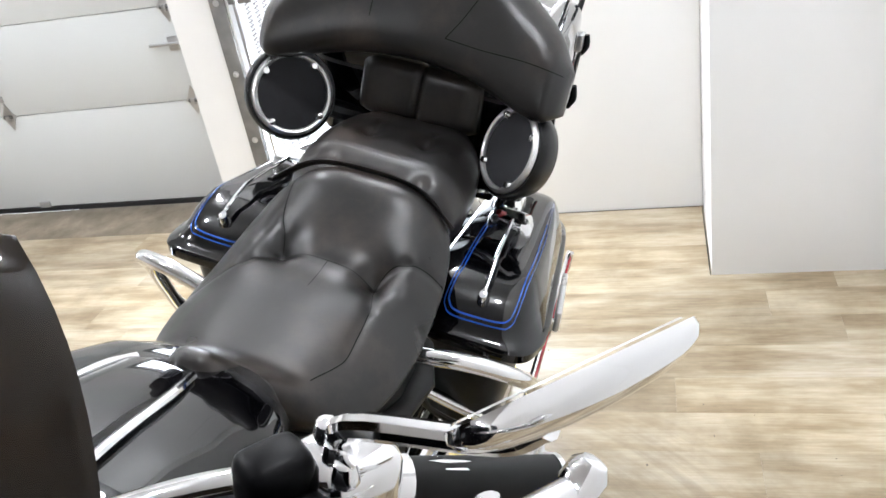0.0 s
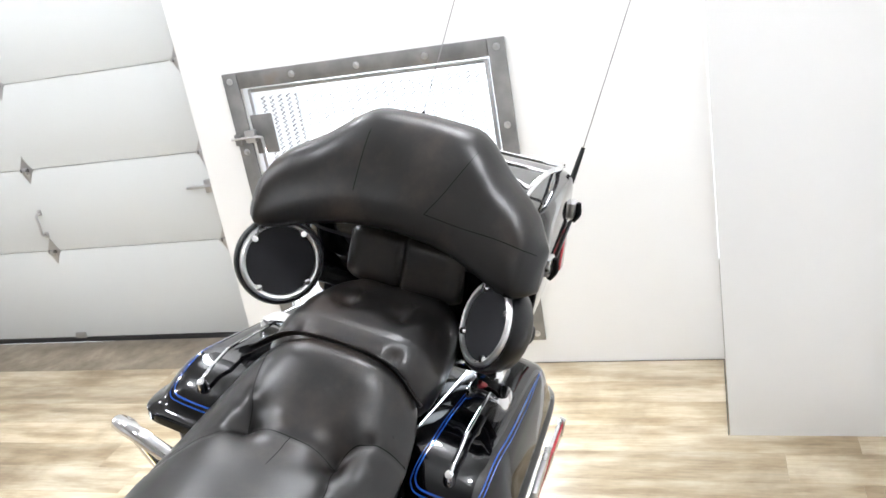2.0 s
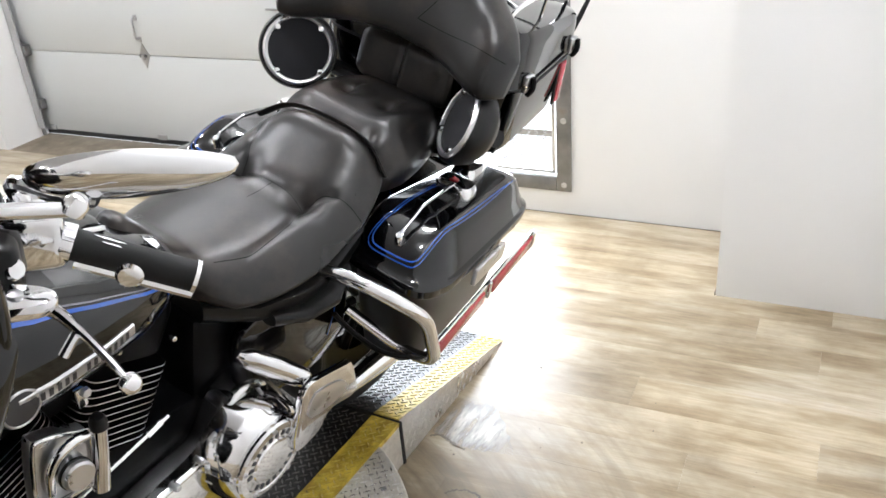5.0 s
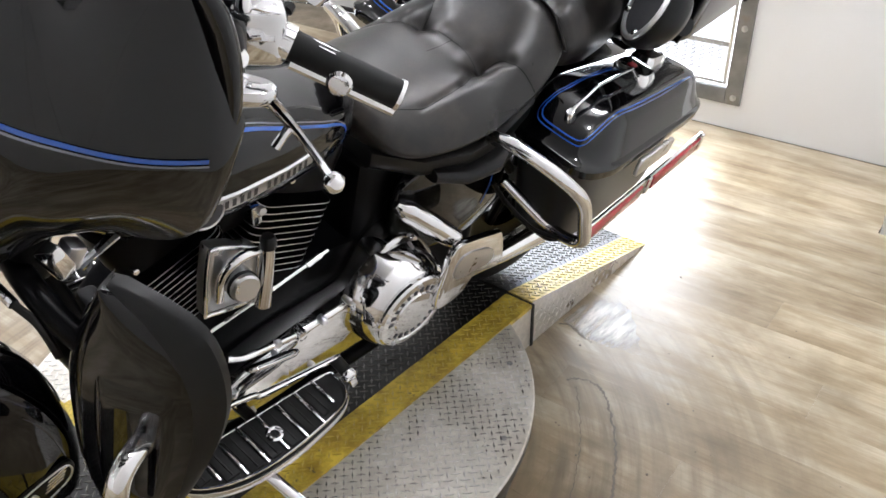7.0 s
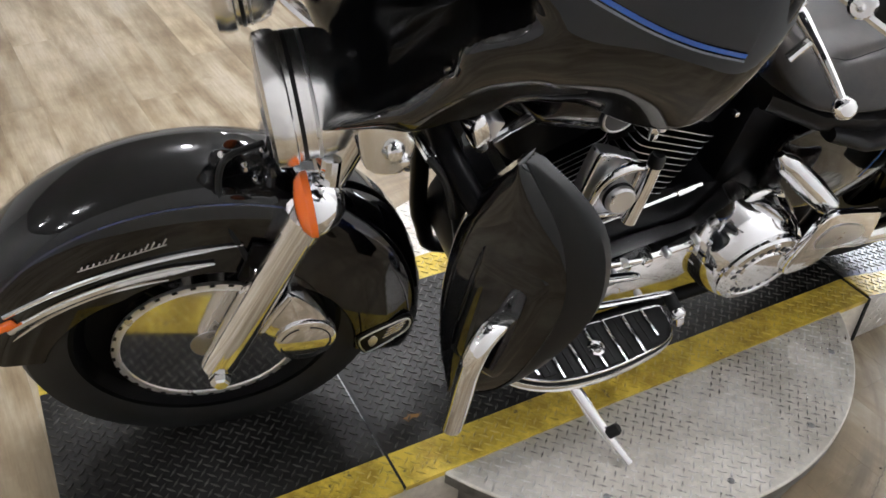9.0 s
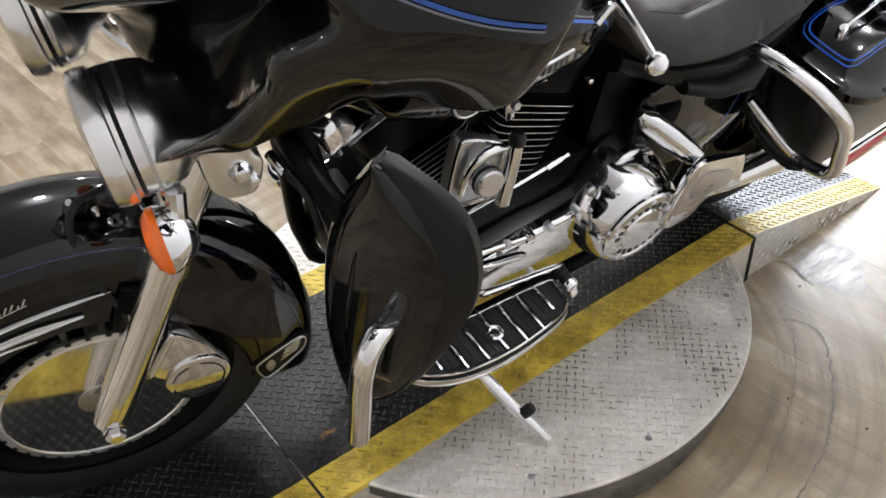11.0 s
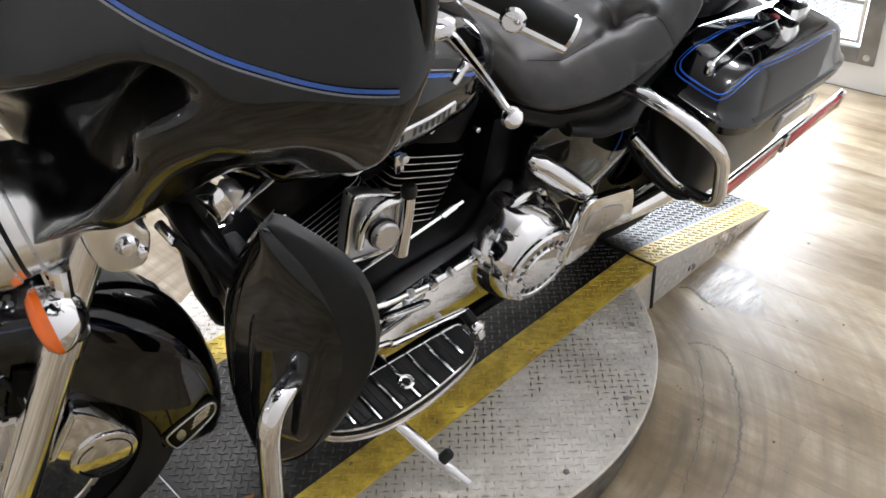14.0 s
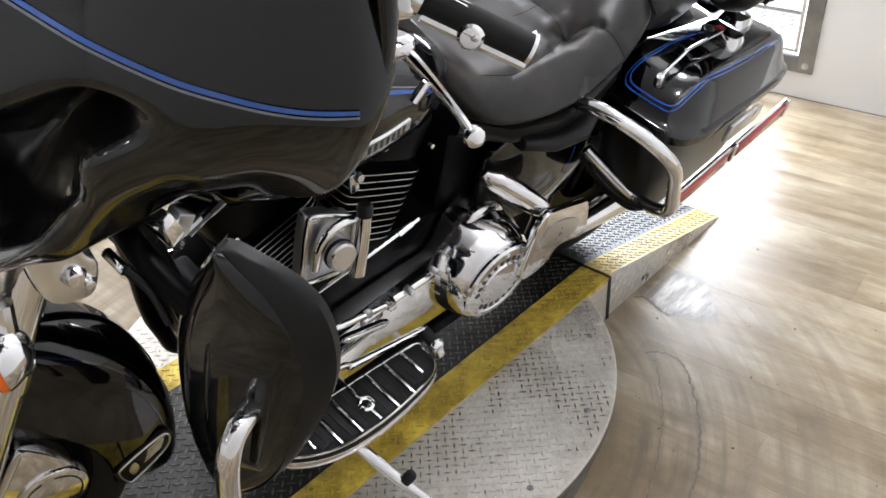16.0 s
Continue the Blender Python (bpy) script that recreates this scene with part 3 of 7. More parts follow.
# ---- sectional garage door
def garage_door():
    door = structure("door_1", block((DOOR + 0.028, END - 0.02, 0.03), (DOOR + 0.032, LEFT + 0.02, 2.21)), DOORPAINT, "white sectional garage door, closed")
    joints = [0.03, 0.512, 0.932, 1.342, 1.78, 2.21]
    for lo, hi in zip(joints, joints[1:]):
        bm = block((DOOR, END - 0.018, lo + 0.0015), (DOOR + 0.026, LEFT + 0.018, hi - 0.0015), 0.003)
        part("door_panel", bm, DOORPAINT, door)
    part("bottom_seal", block((DOOR - 0.004, END - 0.018, 0.004), (DOOR + 0.024, LEFT - 0.02, 0.03), 0.004), SEAL, door, "black rubber bottom seal")
    def hinge(y, z, wide=0.085, tall=0.135):
        out = [(0, tall / 2), (wide / 3, 0.012), (wide / 2, 0), (wide / 3, -0.012), (0, -tall / 2), (-wide / 3, -0.012), (-wide / 2, 0), (-wide / 3, 0.012)]
        h = part("hinge", extrude([(y + u, z + v) for u, v in out], DOOR - 0.004, DOOR - 0.0005, "x", 0.0), GALV, door, "galvanised diamond-shaped hinge")
        part("knuckle", tube([(DOOR - 0.01, y - 0.02, z), (DOOR - 0.01, y + 0.02, z)], 0.009, 8), SAFETY, h)
        part("bracket", rbox((0.016, 0.02, 0.03), 0.002, (DOOR - 0.012, y, z - 0.005)), GALV, h)
    for z in joints[1:-1]:
        for y in (1.28, 2.265, 3.19):
            hinge(y, z)
    def handle(y, z0, z1, mat):
        g = part("grab_handle", tube([(DOOR - 0.004, y, z1), (DOOR - 0.03, y, z1 - 0.012), (DOOR - 0.034, y - 0.004, (z0 + z1) / 2), (DOOR - 0.03, y, z0 + 0.012), (DOOR - 0.004, y, z0)], 0.006, 8), mat, door, "steel lift handle")
        for z in (z0, z1):
            part("handle_foot", rbox((0.006, 0.022, 0.03), 0.002, (DOOR - 0.003, y, z)), mat, g)
    handle(2.272, 0.60, 0.715, GALV)
    part("sticker_holder", rbox((0.012, 0.05, 0.07), 0.002, (DOOR - 0.006, 2.29, 1.375)), TRIM, door)
    part("sticker", rbox((0.002, 0.035, 0.03), 0.0, (DOOR - 0.0135, 2.29, 1.36)), material("violet_label", (0.18, 0.15, 0.42), 0.5), door, "small violet label")
    lock = part("side_lock", rbox((0.02, 0.05, 0.06), 0.004, (DOOR - 0.01, 1.285, 0.775)), GALV, door, "zinc slide lock by the door edge")
    part("lock_bar", tube([(DOOR - 0.022, 1.40, 0.775), (DOOR - 0.022, 1.25, 0.775)], 0.007, 8), GALV, lock)
    for y in (1.20, 2.27, 3.13):
        part("bottom_bracket", rbox((0.012, 0.06, 0.03), 0.002, (DOOR - 0.006, y, 0.045)), GALV, door)
    part("corner_plate", extrude([(1.15, 0.03), (1.25, 0.03), (1.24, 0.17), (1.15, 0.19)], DOOR - 0.004, DOOR - 0.0005, "x", 0), GALV, door)
    # vertical track with rollers at the far edge
    tr = part("track", block((DOOR - 0.055, LEFT - 0.06, 0.05), (DOOR - 0.05, LEFT - 0.01, 2.2)), GALV, door, "galvanised vertical door track")
    part("track_flange", block((DOOR - 0.055, LEFT - 0.012, 0.05), (DOOR - 0.01, LEFT - 0.008, 2.2)), GALV, tr)
    part("track_angle", block((DOOR - 0.035, LEFT - 0.036, 0.0), (DOOR - 0.03, LEFT - 0.002, 0.55)), SAFETY, tr)
    for z in (0.2, 0.52, 0.94):
        part("roller_bracket", rbox((0.04, 0.05, 0.06), 0.004, (DOOR - 0.03, LEFT - 0.06, z)), SAFETY, tr)
    return door


garage_door()
# daylight under the far part of the door
structure("door_gap", block((DOOR + 0.006, 2.1, 0.0), (DOOR + 0.010, LEFT - 0.03, 0.0035)), GLOW, "bright line of daylight under the garage door")


# ---- round ceiling lamps, above the view, set where floor and paint need light
def bay_lamp():
    t = thing("ceiling_lamp", "round white ceiling lamp out of view, some added as fill light", "lamp", ROOM @ pose(0.95, -0.45, TOP - 0.02), "ceiling lamps")
    part("housing", lathe([(0.0, 0.02), (0.06, 0.02), (0.065, 0.0), (0.02, -0.006), (0.018, -0.10), (0.05, -0.105), (0.05, -0.115), (0.0, -0.115)], n=32), TRIM, t)
    part("globe", lathe([(0.045, -0.116), (0.085, -0.125), (0.105, -0.15), (0.10, -0.175), (0.075, -0.195), (0.04, -0.205), (0.0, -0.208)], n=32), TUBE_GLOW, t, "glowing white glass globe")
    return t


lamp = bay_lamp()
# the last three are unseen extras that brighten the back wall the fairing mirrors
for x, y in ((-0.5, -0.95), (0.95, 0.80), (-0.6, 1.0), (0.5, 2.7), (-1.0, 2.2), (0.9, 5.2), (-4.4, 0.4), (-6.0, -0.3), (-6.0, 2.2)):
    copy_thing(lamp, ROOM @ pose(x, y, TOP - 0.02))


# ---------------------------------------------------------------- the turntable
def treads(bm, inside, x0, x1, y0, y1, z, pitch=0.0180, size=0.0235, wide=0.0027, high=0.0028):
    """Raised bars of checker plate: a lattice turned by 45 degrees, its bars along one axis and the other by turns."""
    q = math.sqrt(0.5)
    cx, cy = (x0 + x1) / 2, (y0 + y1) / 2
    reach = int((x1 - x0 + y1 - y0) / 2 * math.sqrt(2) / pitch / 1.3) + 2
    e = size / 2
    for i in range(-reach, reach + 1):
        for j in range(-reach, reach + 1):
            x, y = cx + (i - j) * pitch * q, cy + (i + j) * pitch * q
            if not (x0 < x < x1 and y0 < y < y1 and inside(x, y)):
                continue
            c, s = (q, q) if (i + j) % 2 else (-q, q)
            def v(u, w, h):
                px, py = x + c * u - s * w, y + s * u + c * w
                return bm.verts.new((px, py, z(px, py) + h))
            base = [v(-e, 0, 0), v(0, -wide, 0), v(e, 0, 0), v(0, wide, 0)]
            tops = [v(-e * 0.74, 0, high), v(0, -wide * 0.55, high), v(e * 0.74, 0, high), v(0, wide * 0.55, high)]
            for k in range(4):
                bm.faces.new((base[k], base[(k + 1) % 4], tops[(k + 1) % 4], tops[k]))
            bm.faces.new(tops)


Y0, Y1, BAND = -0.375, 0.255, 0.086
TAIL, SEAM, NOSE = 0.155, 1.41, 1.99
RT = 0.611


def turntable():
    t = thing("turntable", "motorcycle turntable of diamond plate with a black and yellow runway", "turntable")
    cx, cy = TABLE
    def on_disc(x, y):
        return math.hypot(x - cx, y - cy) < RT - 0.012 and not (Y0 - 0.004 < y < Y1 + 0.004)
    bm = lathe([(0.0, PLATE), (RT - 0.003, PLATE), (RT, PLATE - 0.003), (RT, PLATE - 0.007), (RT - 0.012, PLATE - 0.009)], (cx, cy, 0), (0, 0, 1), 160)
    disc = part("disc", bm, PLATE_STEEL, t, "round turning disc of bare diamond plate")
    part("disc_skirt", lathe([(RT - 0.003, PLATE - 0.006), (RT - 0.002, PLATE - 0.035), (RT - 0.03, PLATE - 0.037), (RT - 0.03, 0.0)], (cx, cy, 0), (0, 0, 1), 160), SAFETY, disc, "dull steel rim of the disc")
    tb = bmesh.new()
    treads(tb, on_disc, cx - RT, cx + RT, cy - RT, cy + RT, lambda x, y: PLATE - 0.0003)
    tagged(part("tread_pattern", tb, TREAD_STEEL, disc, "raised lozenges of checker plate", sharp=25), kind="stuff")
    # screws near the rim
    for k in range(14):
        a = 2 * math.pi * (k + 0.3) / 14
        x, y = cx + (RT - 0.05) * math.cos(a), cy + (RT - 0.05) * math.sin(a)
        if not Y0 - 0.02 < y < Y1 + 0.02:
            part("screw", lathe([(0.0, 0.003), (0.004, 0.003), (0.0075, 0.0), (0.0, -0.002)], (x, y, PLATE + 0.0005), (0, 0, 1), 10), SAFETY, t)
    top = PLATE + 0.003
    def strip(name, x0, x1, y0, y1, mat, label, z=None):
        bm = bmesh.new()
        z = z or (lambda x, y: top)
        n = 8
        lo = lambda x, y: max(z(x, y) - 0.012, 0.0)
        for (ya, yb) in ((y0, y1),):
            rows = []
            for i in range(n + 1):
                x = x0 + (x1 - x0) * i / n
                rows.append([bm.verts.new((x, ya, lo(x, ya))), bm.verts.new((x, ya, z(x, ya))), bm.verts.new((x, yb, z(x, yb))), bm.verts.new((x, yb, lo(x, yb)))])
            for a, b in zip(rows, rows[1:]):
                for k in range(4):
                    bm.faces.new((a[k], a[(k + 1) % 4], b[(k + 1) % 4], b[k]))
            bm.faces.new(rows[0])
            bm.faces.new(rows[-1][::-1])
        tb = bmesh.new()
        treads(tb, lambda x, y: x0 + 0.008 < x < x1 - 0.008 and y0 + 0.006 < y < y1 - 0.006, x0, x1, y0, y1, lambda x, y: z(x, y) - 0.0003)
        ob = part(name, bm, mat, t, label, sharp=25)
        tagged(part("tread_pattern", tb, TREAD_BLACK if mat is PLATE_BLACK else TREAD_YELLOW, ob, "raised lozenges of checker plate", sharp=25), kind="stuff")
        return ob
    for x0, x1, z in ((TAIL + 0.004, SEAM - 0.003, None), (SEAM + 0.003, NOSE, None)):
        strip("runway", x0, x1, Y0 + BAND, Y1 - BAND, PLATE_BLACK, "blackened diamond plate runway")
        strip("yellow_strip", x0, x1, Y1 - BAND + 0.0005, Y1, YELLOW, "worn yellow safety stripe")
        strip("yellow_strip", x0, x1, Y0, Y0 + BAND - 0.0005, YELLOW, "worn yellow safety stripe")
    # under the runway: side plates down to the floor outside the disc
    for x0, x1 in ((TAIL + 0.004, 0.30), (1.27, NOSE)):
        for y in (Y0 + 0.002, Y1 - 0.004):
            part("side_plate", block((x0, y, 0.002), (x1, y + 0.002, PLATE - 0.010)), PLATE_STEEL, t)
    part("nose_plate", block((NOSE - 0.003, Y0 + 0.004, 0.002), (NOSE - 0.001, Y1 - 0.004, PLATE - 0.010)), PLATE_STEEL, t)
    # rear ramp: sloping top, closed sides of checker plate
    foot = -0.49
    slope = lambda x, y: top * (x - foot) / (TAIL - foot) + 0.003
    strip("ramp_runway", foot, TAIL - 0.006, Y0 + BAND, Y1 - BAND, PLATE_BLACK, "blackened ramp plate", slope)
    strip("ramp_stripe", foot, TAIL - 0.006, Y1 - BAND + 0.0005, Y1 - 0.006, YELLOW, "worn yellow ramp edge", slope)
    strip("ramp_stripe", foot, TAIL - 0.006, Y0 + 0.006, Y0 + BAND - 0.0005, YELLOW, "worn yellow ramp edge", slope)
    for y, s in ((Y1 - 0.005, 1), (Y0 + 0.005, -1)):
        bm = bmesh.new()
        f = [bm.verts.new(p) for p in ((foot, y, 0.0), (TAIL - 0.006, y, 0.0), (TAIL - 0.006, y, slope(TAIL - 0.006, 0)), (foot, y, slope(foot, 0)))]
        bm.faces.new(f)
        # lozenges on the upright side
        for i in range(int((TAIL - foot) / 0.021)):
            for j in range(7):
                x, z = foot + i * 0.021 + 0.008, 0.008 + j * 0.021
                if z > slope(x, 0) - 0.008 or x > TAIL - 0.018:
                    continue
                a = radians(45 + 90 * ((i + j) % 2))
                c_, s_ = math.cos(a), math.sin(a)
                base = [bm.verts.new((x + c_ * u - s_ * w, y, z + s_ * u + c_ * w)) for u, w in ((-0.0095, 0), (0, -0.0024), (0.0095, 0), (0, 0.0024))]
                tops = [bm.verts.new((x + c_ * u - s_ * w, y + s * 0.002, z + s_ * u + c_ * w)) for u, w in ((-0.0070, 0), (0, -0.0013), (0.0070, 0), (0, 0.0013))]
                for k in range(4):
                    bm.faces.new((base[k], base[(k + 1) % 4], tops[(k + 1) % 4], tops[k]))
                bm.faces.new(tops)
        part("ramp_side", bm, TREAD_STEEL, t, "bare diamond plate ramp side", sharp=25)
    part("seam", block((TAIL - 0.006, Y0, 0.0), (TAIL + 0.004, Y1 + 0.002, PLATE + 0.001)), SEAL, t, "dark seam between ramp and runway")
    part("front_seam", block((SEAM - 0.003, Y0, PLATE - 0.002), (SEAM + 0.003, Y1, PLATE + 0.0022)), SEAL, t)
    part("seam_lip", block((SEAM + 0.0032, Y0 + BAND, PLATE + 0.001), (SEAM + 0.0062, Y1 - BAND, PLATE + 0.0042), 0.001), SATIN, t, "bright worn lip of the front plate")
    return t


turntable()


# torn vinyl beside the ramp
def ragged(points, wob, seed):
    rnd = random.Random(seed)
    out = []
    n = len(points)
    for i in range(n):
        a, b = Vector(points[i]), Vector(points[(i + 1) % n])
        for s in range(8):
            p = a.lerp(b, s / 8)
            d = (b - a).orthogonal().normalized()
            out.append(p + d * rnd.uniform(-wob, wob))
    return out


def tear(points, seed, mat, label, z, wob=0.006):
    bm = bmesh.new()
    f = bm.faces.new([bm.verts.new((p.x, p.y, z)) for p in ragged(points, wob, seed)])
    bmesh.ops.triangulate(bm, faces=[f])
    ob = part("floor_tear", bm, mat, None, label, sharp=0)
    return tagged(ob, kind="structure")


TORN = material("torn_vinyl_edge", (0.13, 0.105, 0.08), 0.6)


def crack(points, width, seed):
    """A ragged dark line where the vinyl has split."""
    rnd = random.Random(seed)
    path = smooth_path([(x, y, 0) for x, y in points], 14)
    bm = bmesh.new()
    rows = []
    for i, p in enumerate(path):
        d = (path[min(i + 1, len(path) - 1)] - path[max(i - 1, 0)]).normalized()
        sd = Vector((-d.y, d.x, 0))
        o = rnd.uniform(-0.003, 0.003)
        w = width * rnd.uniform(0.25, 1.0)
        rows.append([bm.verts.new(p + sd * (o + w) + Vector((0, 0, 0.0016))), bm.verts.new(p + sd * (o - w) + Vector((0, 0, 0.0016)))])
    for a, b in zip(rows, rows[1:]):
        bm.faces.new((a[0], a[1], b[1], b[0]))
    return tagged(part("floor_crack", bm, TORN, None, "dark ragged split in the worn vinyl", sharp=0), kind="structure")


# this pale sheet also paints the bright glare beside the ramp
tear([(0.035, 0.348), (0.030, 0.42), (0.010, 0.52), (-0.09, 0.44), (-0.152, 0.393), (-0.20, 0.30), (-0.143, 0.262), (0.016, 0.262)], 3, SCRAPED_GLARE, "pale scraped vinyl patch with floor glare put into its colour", 0.0014)
crack([(0.028, 0.262), (0.016, 0.285), (0.022, 0.315), (0.035, 0.345), (0.040, 0.38)], 0.006, 4)
crack([(0.215, 0.412), (0.199, 0.421), (0.182, 0.456), (0.191, 0.503), (0.247, 0.56), (0.347, 0.634), (0.448, 0.688), (0.537, 0.719), (0.64, 0.745)], 0.0038, 5)
crack([(0.225, 0.44), (0.232, 0.452), (0.346, 0.537), (0.42, 0.578), (0.493, 0.612), (0.627, 0.662)], 0.0018, 6)
RUST = material("rust_stain", (0.42, 0.19, 0.03), 0.6)
color_by(RUST, ramp(RUST, noise_tex(RUST, 60, 5), [(0.35, (0.20, 0.11, 0.04)), (0.65, (0.50, 0.22, 0.03))]))
tear([(1.340, 0.100), (1.326, 0.096), (1.300, 0.103), (1.305, 0.110), (1.322, 0.108), (1.336, 0.113)], 12, RUST, "small rusty orange smear on the runway", PLATE + 0.0042, 0.002)
# specks of grit
rnd = random.Random(8)
for k in range(46):
    a, r = rnd.uniform(1.9, 3.4), rnd.uniform(0.66, 1.5)
    px, py = TABLE[0] + r * math.cos(a), TABLE[1] + r * math.sin(a)
    if py < 0.27:
        continue
    e = rnd.uniform(0.0012, 0.0034)
    grit = lathe([(0.0, e), (e * 0.8, e * 0.7), (e, 0.0)], (px, py, 0.0004), (0, 0, 1), 6)
    tagged(part("grit", grit, TORN, None, "small dark speck of grit on the floor", sharp=0), category="debris", group="floor grit")

# ---------------------------------------------------------------- the motorcycle
# its own axes: x ahead from the rear axle, y to its left, z up from the ground; it leans on its stand
LEAN_POSE = Matrix.Translation((0.05, 0.025, PLATE + 0.006)) @ Matrix.Rotation(radians(-4.5), 4, "Z") @ Matrix.Rotation(radians(-16.3), 4, "X")
bike = thing("motorcycle", "black touring motorcycle with blue pinstripes leaning on its side stand", "motorcycle", LEAN_POSE)


# the front end is turned a little to the right about the raked steering axis
AXLE, RAKE = Vector((1.60, 0, 0.318)), Vector((-0.44, 0, 0.90)).normalized()
STEERED = Matrix.Translation((0, -0.018, -0.004)) @ Matrix.Translation(AXLE) @ Matrix.Rotation(radians(-7.0), 4, RAKE) @ Matrix.Translation(-AXLE)
turned = STEERED


def bp(name, bm, mat, label="", parent=None, sharp=35):
    ob = part(name, bm, mat, parent or bike, label, sharp=sharp)
    if turned is not None and parent is None:
        ob.matrix_local = turned
    return ob


def bvh(bm):
    bm.normal_update()
    return BVHTree.FromBMesh(bm)


# ---- wheels
def wheel(name, x, width, label):
    z, r = 0.318, 0.318
    rim = lathe([(0.150, -0.030), (0.205, -0.034), (0.222, -width * 0.42), (0.232, -width * 0.43), (0.228, -width * 0.36), (0.205, -0.02), (0.200, 0.0), (0.205, 0.02), (0.228, width * 0.36), (0.232, width * 0.43), (0.222, width * 0.42), (0.205, 0.034), (0.150, 0.030)], (x, 0, z), (0, 1, 0), 56)
    w = bp(name, rim, BLACK_METAL, label)
    for k in range(9):
        a = 2 * math.pi * k / 9
        bp("spoke", tube([(x + 0.03 * math.cos(a), 0, z + 0.03 * math.sin(a)), (x + 0.20 * math.cos(a + 0.15), 0, z + 0.20 * math.sin(a + 0.15))], 0.014, 8), BLACK_METAL, "", w)
    bp("hub", lathe([(0.0, -0.07), (0.036, -0.07), (0.04, -0.03), (0.04, 0.03), (0.036, 0.07), (0.0, 0.07)], (x, 0, z), (0, 1, 0), 24), SATIN, "", w)
    w2 = width / 2
    prof = [(0.224, -w2 * 0.8), (0.245, -w2 * 0.98), (0.275, -w2), (0.298, -w2 * 0.9), (0.311, -w2 * 0.62), (0.317, -w2 * 0.25), (0.318, 0)]
    prof += [(a, -b) for a, b in prof[-2::-1]]
    tyre = lathe(prof, (x, 0, z), (0, 1, 0), 72)
    bp("tyre", tyre, TYRE, "black rubber tyre", w)
    return w


fw = wheel("front_wheel", 1.613, 0.128, "front wheel with polished brake discs")
turned = None
wheel("rear_wheel", 0.0, 0.16, "rear wheel, mostly hidden by the bags")
turned = STEERED
for s in (1, -1):
    disc = lathe([(0.0, 0.003), (0.06, 0.003), (0.151, 0.003), (0.154, 0.0), (0.151, -0.003), (0.0, -0.003)], (1.613, s * 0.066, 0.318), (0, s, 0), 64)
    d = bp("brake_disc", disc, CHROME, "mirror-polished brake disc", fw)
    # chrome outer ring with small dark slots round its edge
    ring = lathe([(0.149, 0.0), (0.150, 0.0045), (0.1515, 0.0055), (0.1535, 0.0042), (0.1565, 0.0042), (0.1640, 0.0036), (0.1645, 0.0), (0.1640, -0.0036), (0.149, -0.0036)], (1.613, s * 0.066, 0.318), (0, s, 0), 72)
    dr = bp("disc_ring", ring, RING, "slotted chrome rim of the brake disc", fw)
    for k in range(34):
        a = 2 * math.pi * k / 34
        bp("slot", rbox((0.0050, 0.0030, 0.0090), 0.0008, (1.613 + 0.1615 * math.cos(a), s * 0.0700, 0.318 + 0.1615 * math.sin(a)), (0, -math.degrees(a), 0), 1), PLASTIC, "", dr)
bp("axle", tube([(1.607, -0.125, 0.305), (1.607, 0.125, 0.305)], 0.012, 12), CHROME, "chrome axle", fw)
bp("axle_nut", lathe([(0.0, 0.022), (0.012, 0.022), (0.016, 0.018), (0.019, 0.0), (0.019, -0.014), (0.0, -0.014)], (1.607, 0.128, 0.305), (0, 1, 0), 6), CHROME, "chrome axle nut", fw)


# ---- front fender: a deep shell round the tyre
def fender(cx, cz, a0, a1, crest, half, low, n=44):
    """Shell from angle a0 to a1 (from straight ahead, over the top); low(a) is the radius of its lower rim."""
    rings = []
    for i in range(n + 1):
        t = i / n
        a = radians(a0 + (a1 - a0) * t)
        rim = low(t)
        sec = []
        prof = [(half, rim), (half * 1.02, rim + (crest - rim) * 0.45), (half * 0.95, crest - 0.035), (half * 0.78, crest - 0.014), (half * 0.45, crest - 0.003), (0, crest)]
        full = prof + [(-y, r) for y, r in prof[-2::-1]]
        inner = [(y * 0.965, r - 0.004) for y, r in full[::-1]]
        for y, r in full + inner:
            sec.append((cx + r * math.cos(a), y, cz + r * math.sin(a)))
        rings.append(sec)
    return loft(rings)


fbm = fender(1.613, 0.324, 10, 194, 0.384, 0.092, lambda t: 0.215 + 0.05 * max(0, 0.25 - t) / 0.25 + 0.045 * max(0, (t - 0.7)) / 0.3)
fskin = bvh(fbm)
ff = bp("front_fender", fbm, PAINT, "glossy black front fender with pinstripes")


def arc(cx, cz, r, a0, a1, y, n=16):
    return [(cx + r * math.cos(radians(a0 + (a1 - a0) * i / n)), y, cz + r * math.sin(radians(a0 + (a1 - a0) * i / n))) for i in range(n + 1)]


bp("pinstripe", ribbon(fskin, arc(1.613, 0.318, 0.362, 28, 150, 0.2), 0.0026, (0, -1, 0)), DARK_BLUE, "", ff)
bp("pinstripe", ribbon(fskin, arc(1.613, 0.318, 0.348, 150, 186, 0.2), 0.0026, (0, -1, 0)), DARK_BLUE, "", ff)
# chrome trim rails on the fender side, with an amber marker and script
for s in (1, -1):
    for r0, x1, zz in ((0.0040, 1.545, 0.601), (0.0070, 1.590, 0.566), (0.0036, 1.66, 0.543)):
        pts = [(x1 + (1.90 - x1) * k / 5, s * (0.0965 - 0.006 * (k / 5) ** 3), zz - 0.10 * (k / 5) ** 2.2) for k in range(6)]
        bp("trim_rail", tube(pts, [r0 * 0.35, r0, r0, r0, r0, r0], 8), CHROME, "chrome fender trim rail", ff)
    bp("marker_lens", rbox((0.06, 0.012, 0.014), 0.004, (1.915, s * 0.092, 0.475), (0, 25, 0)), AMBER, "small amber side marker", ff)
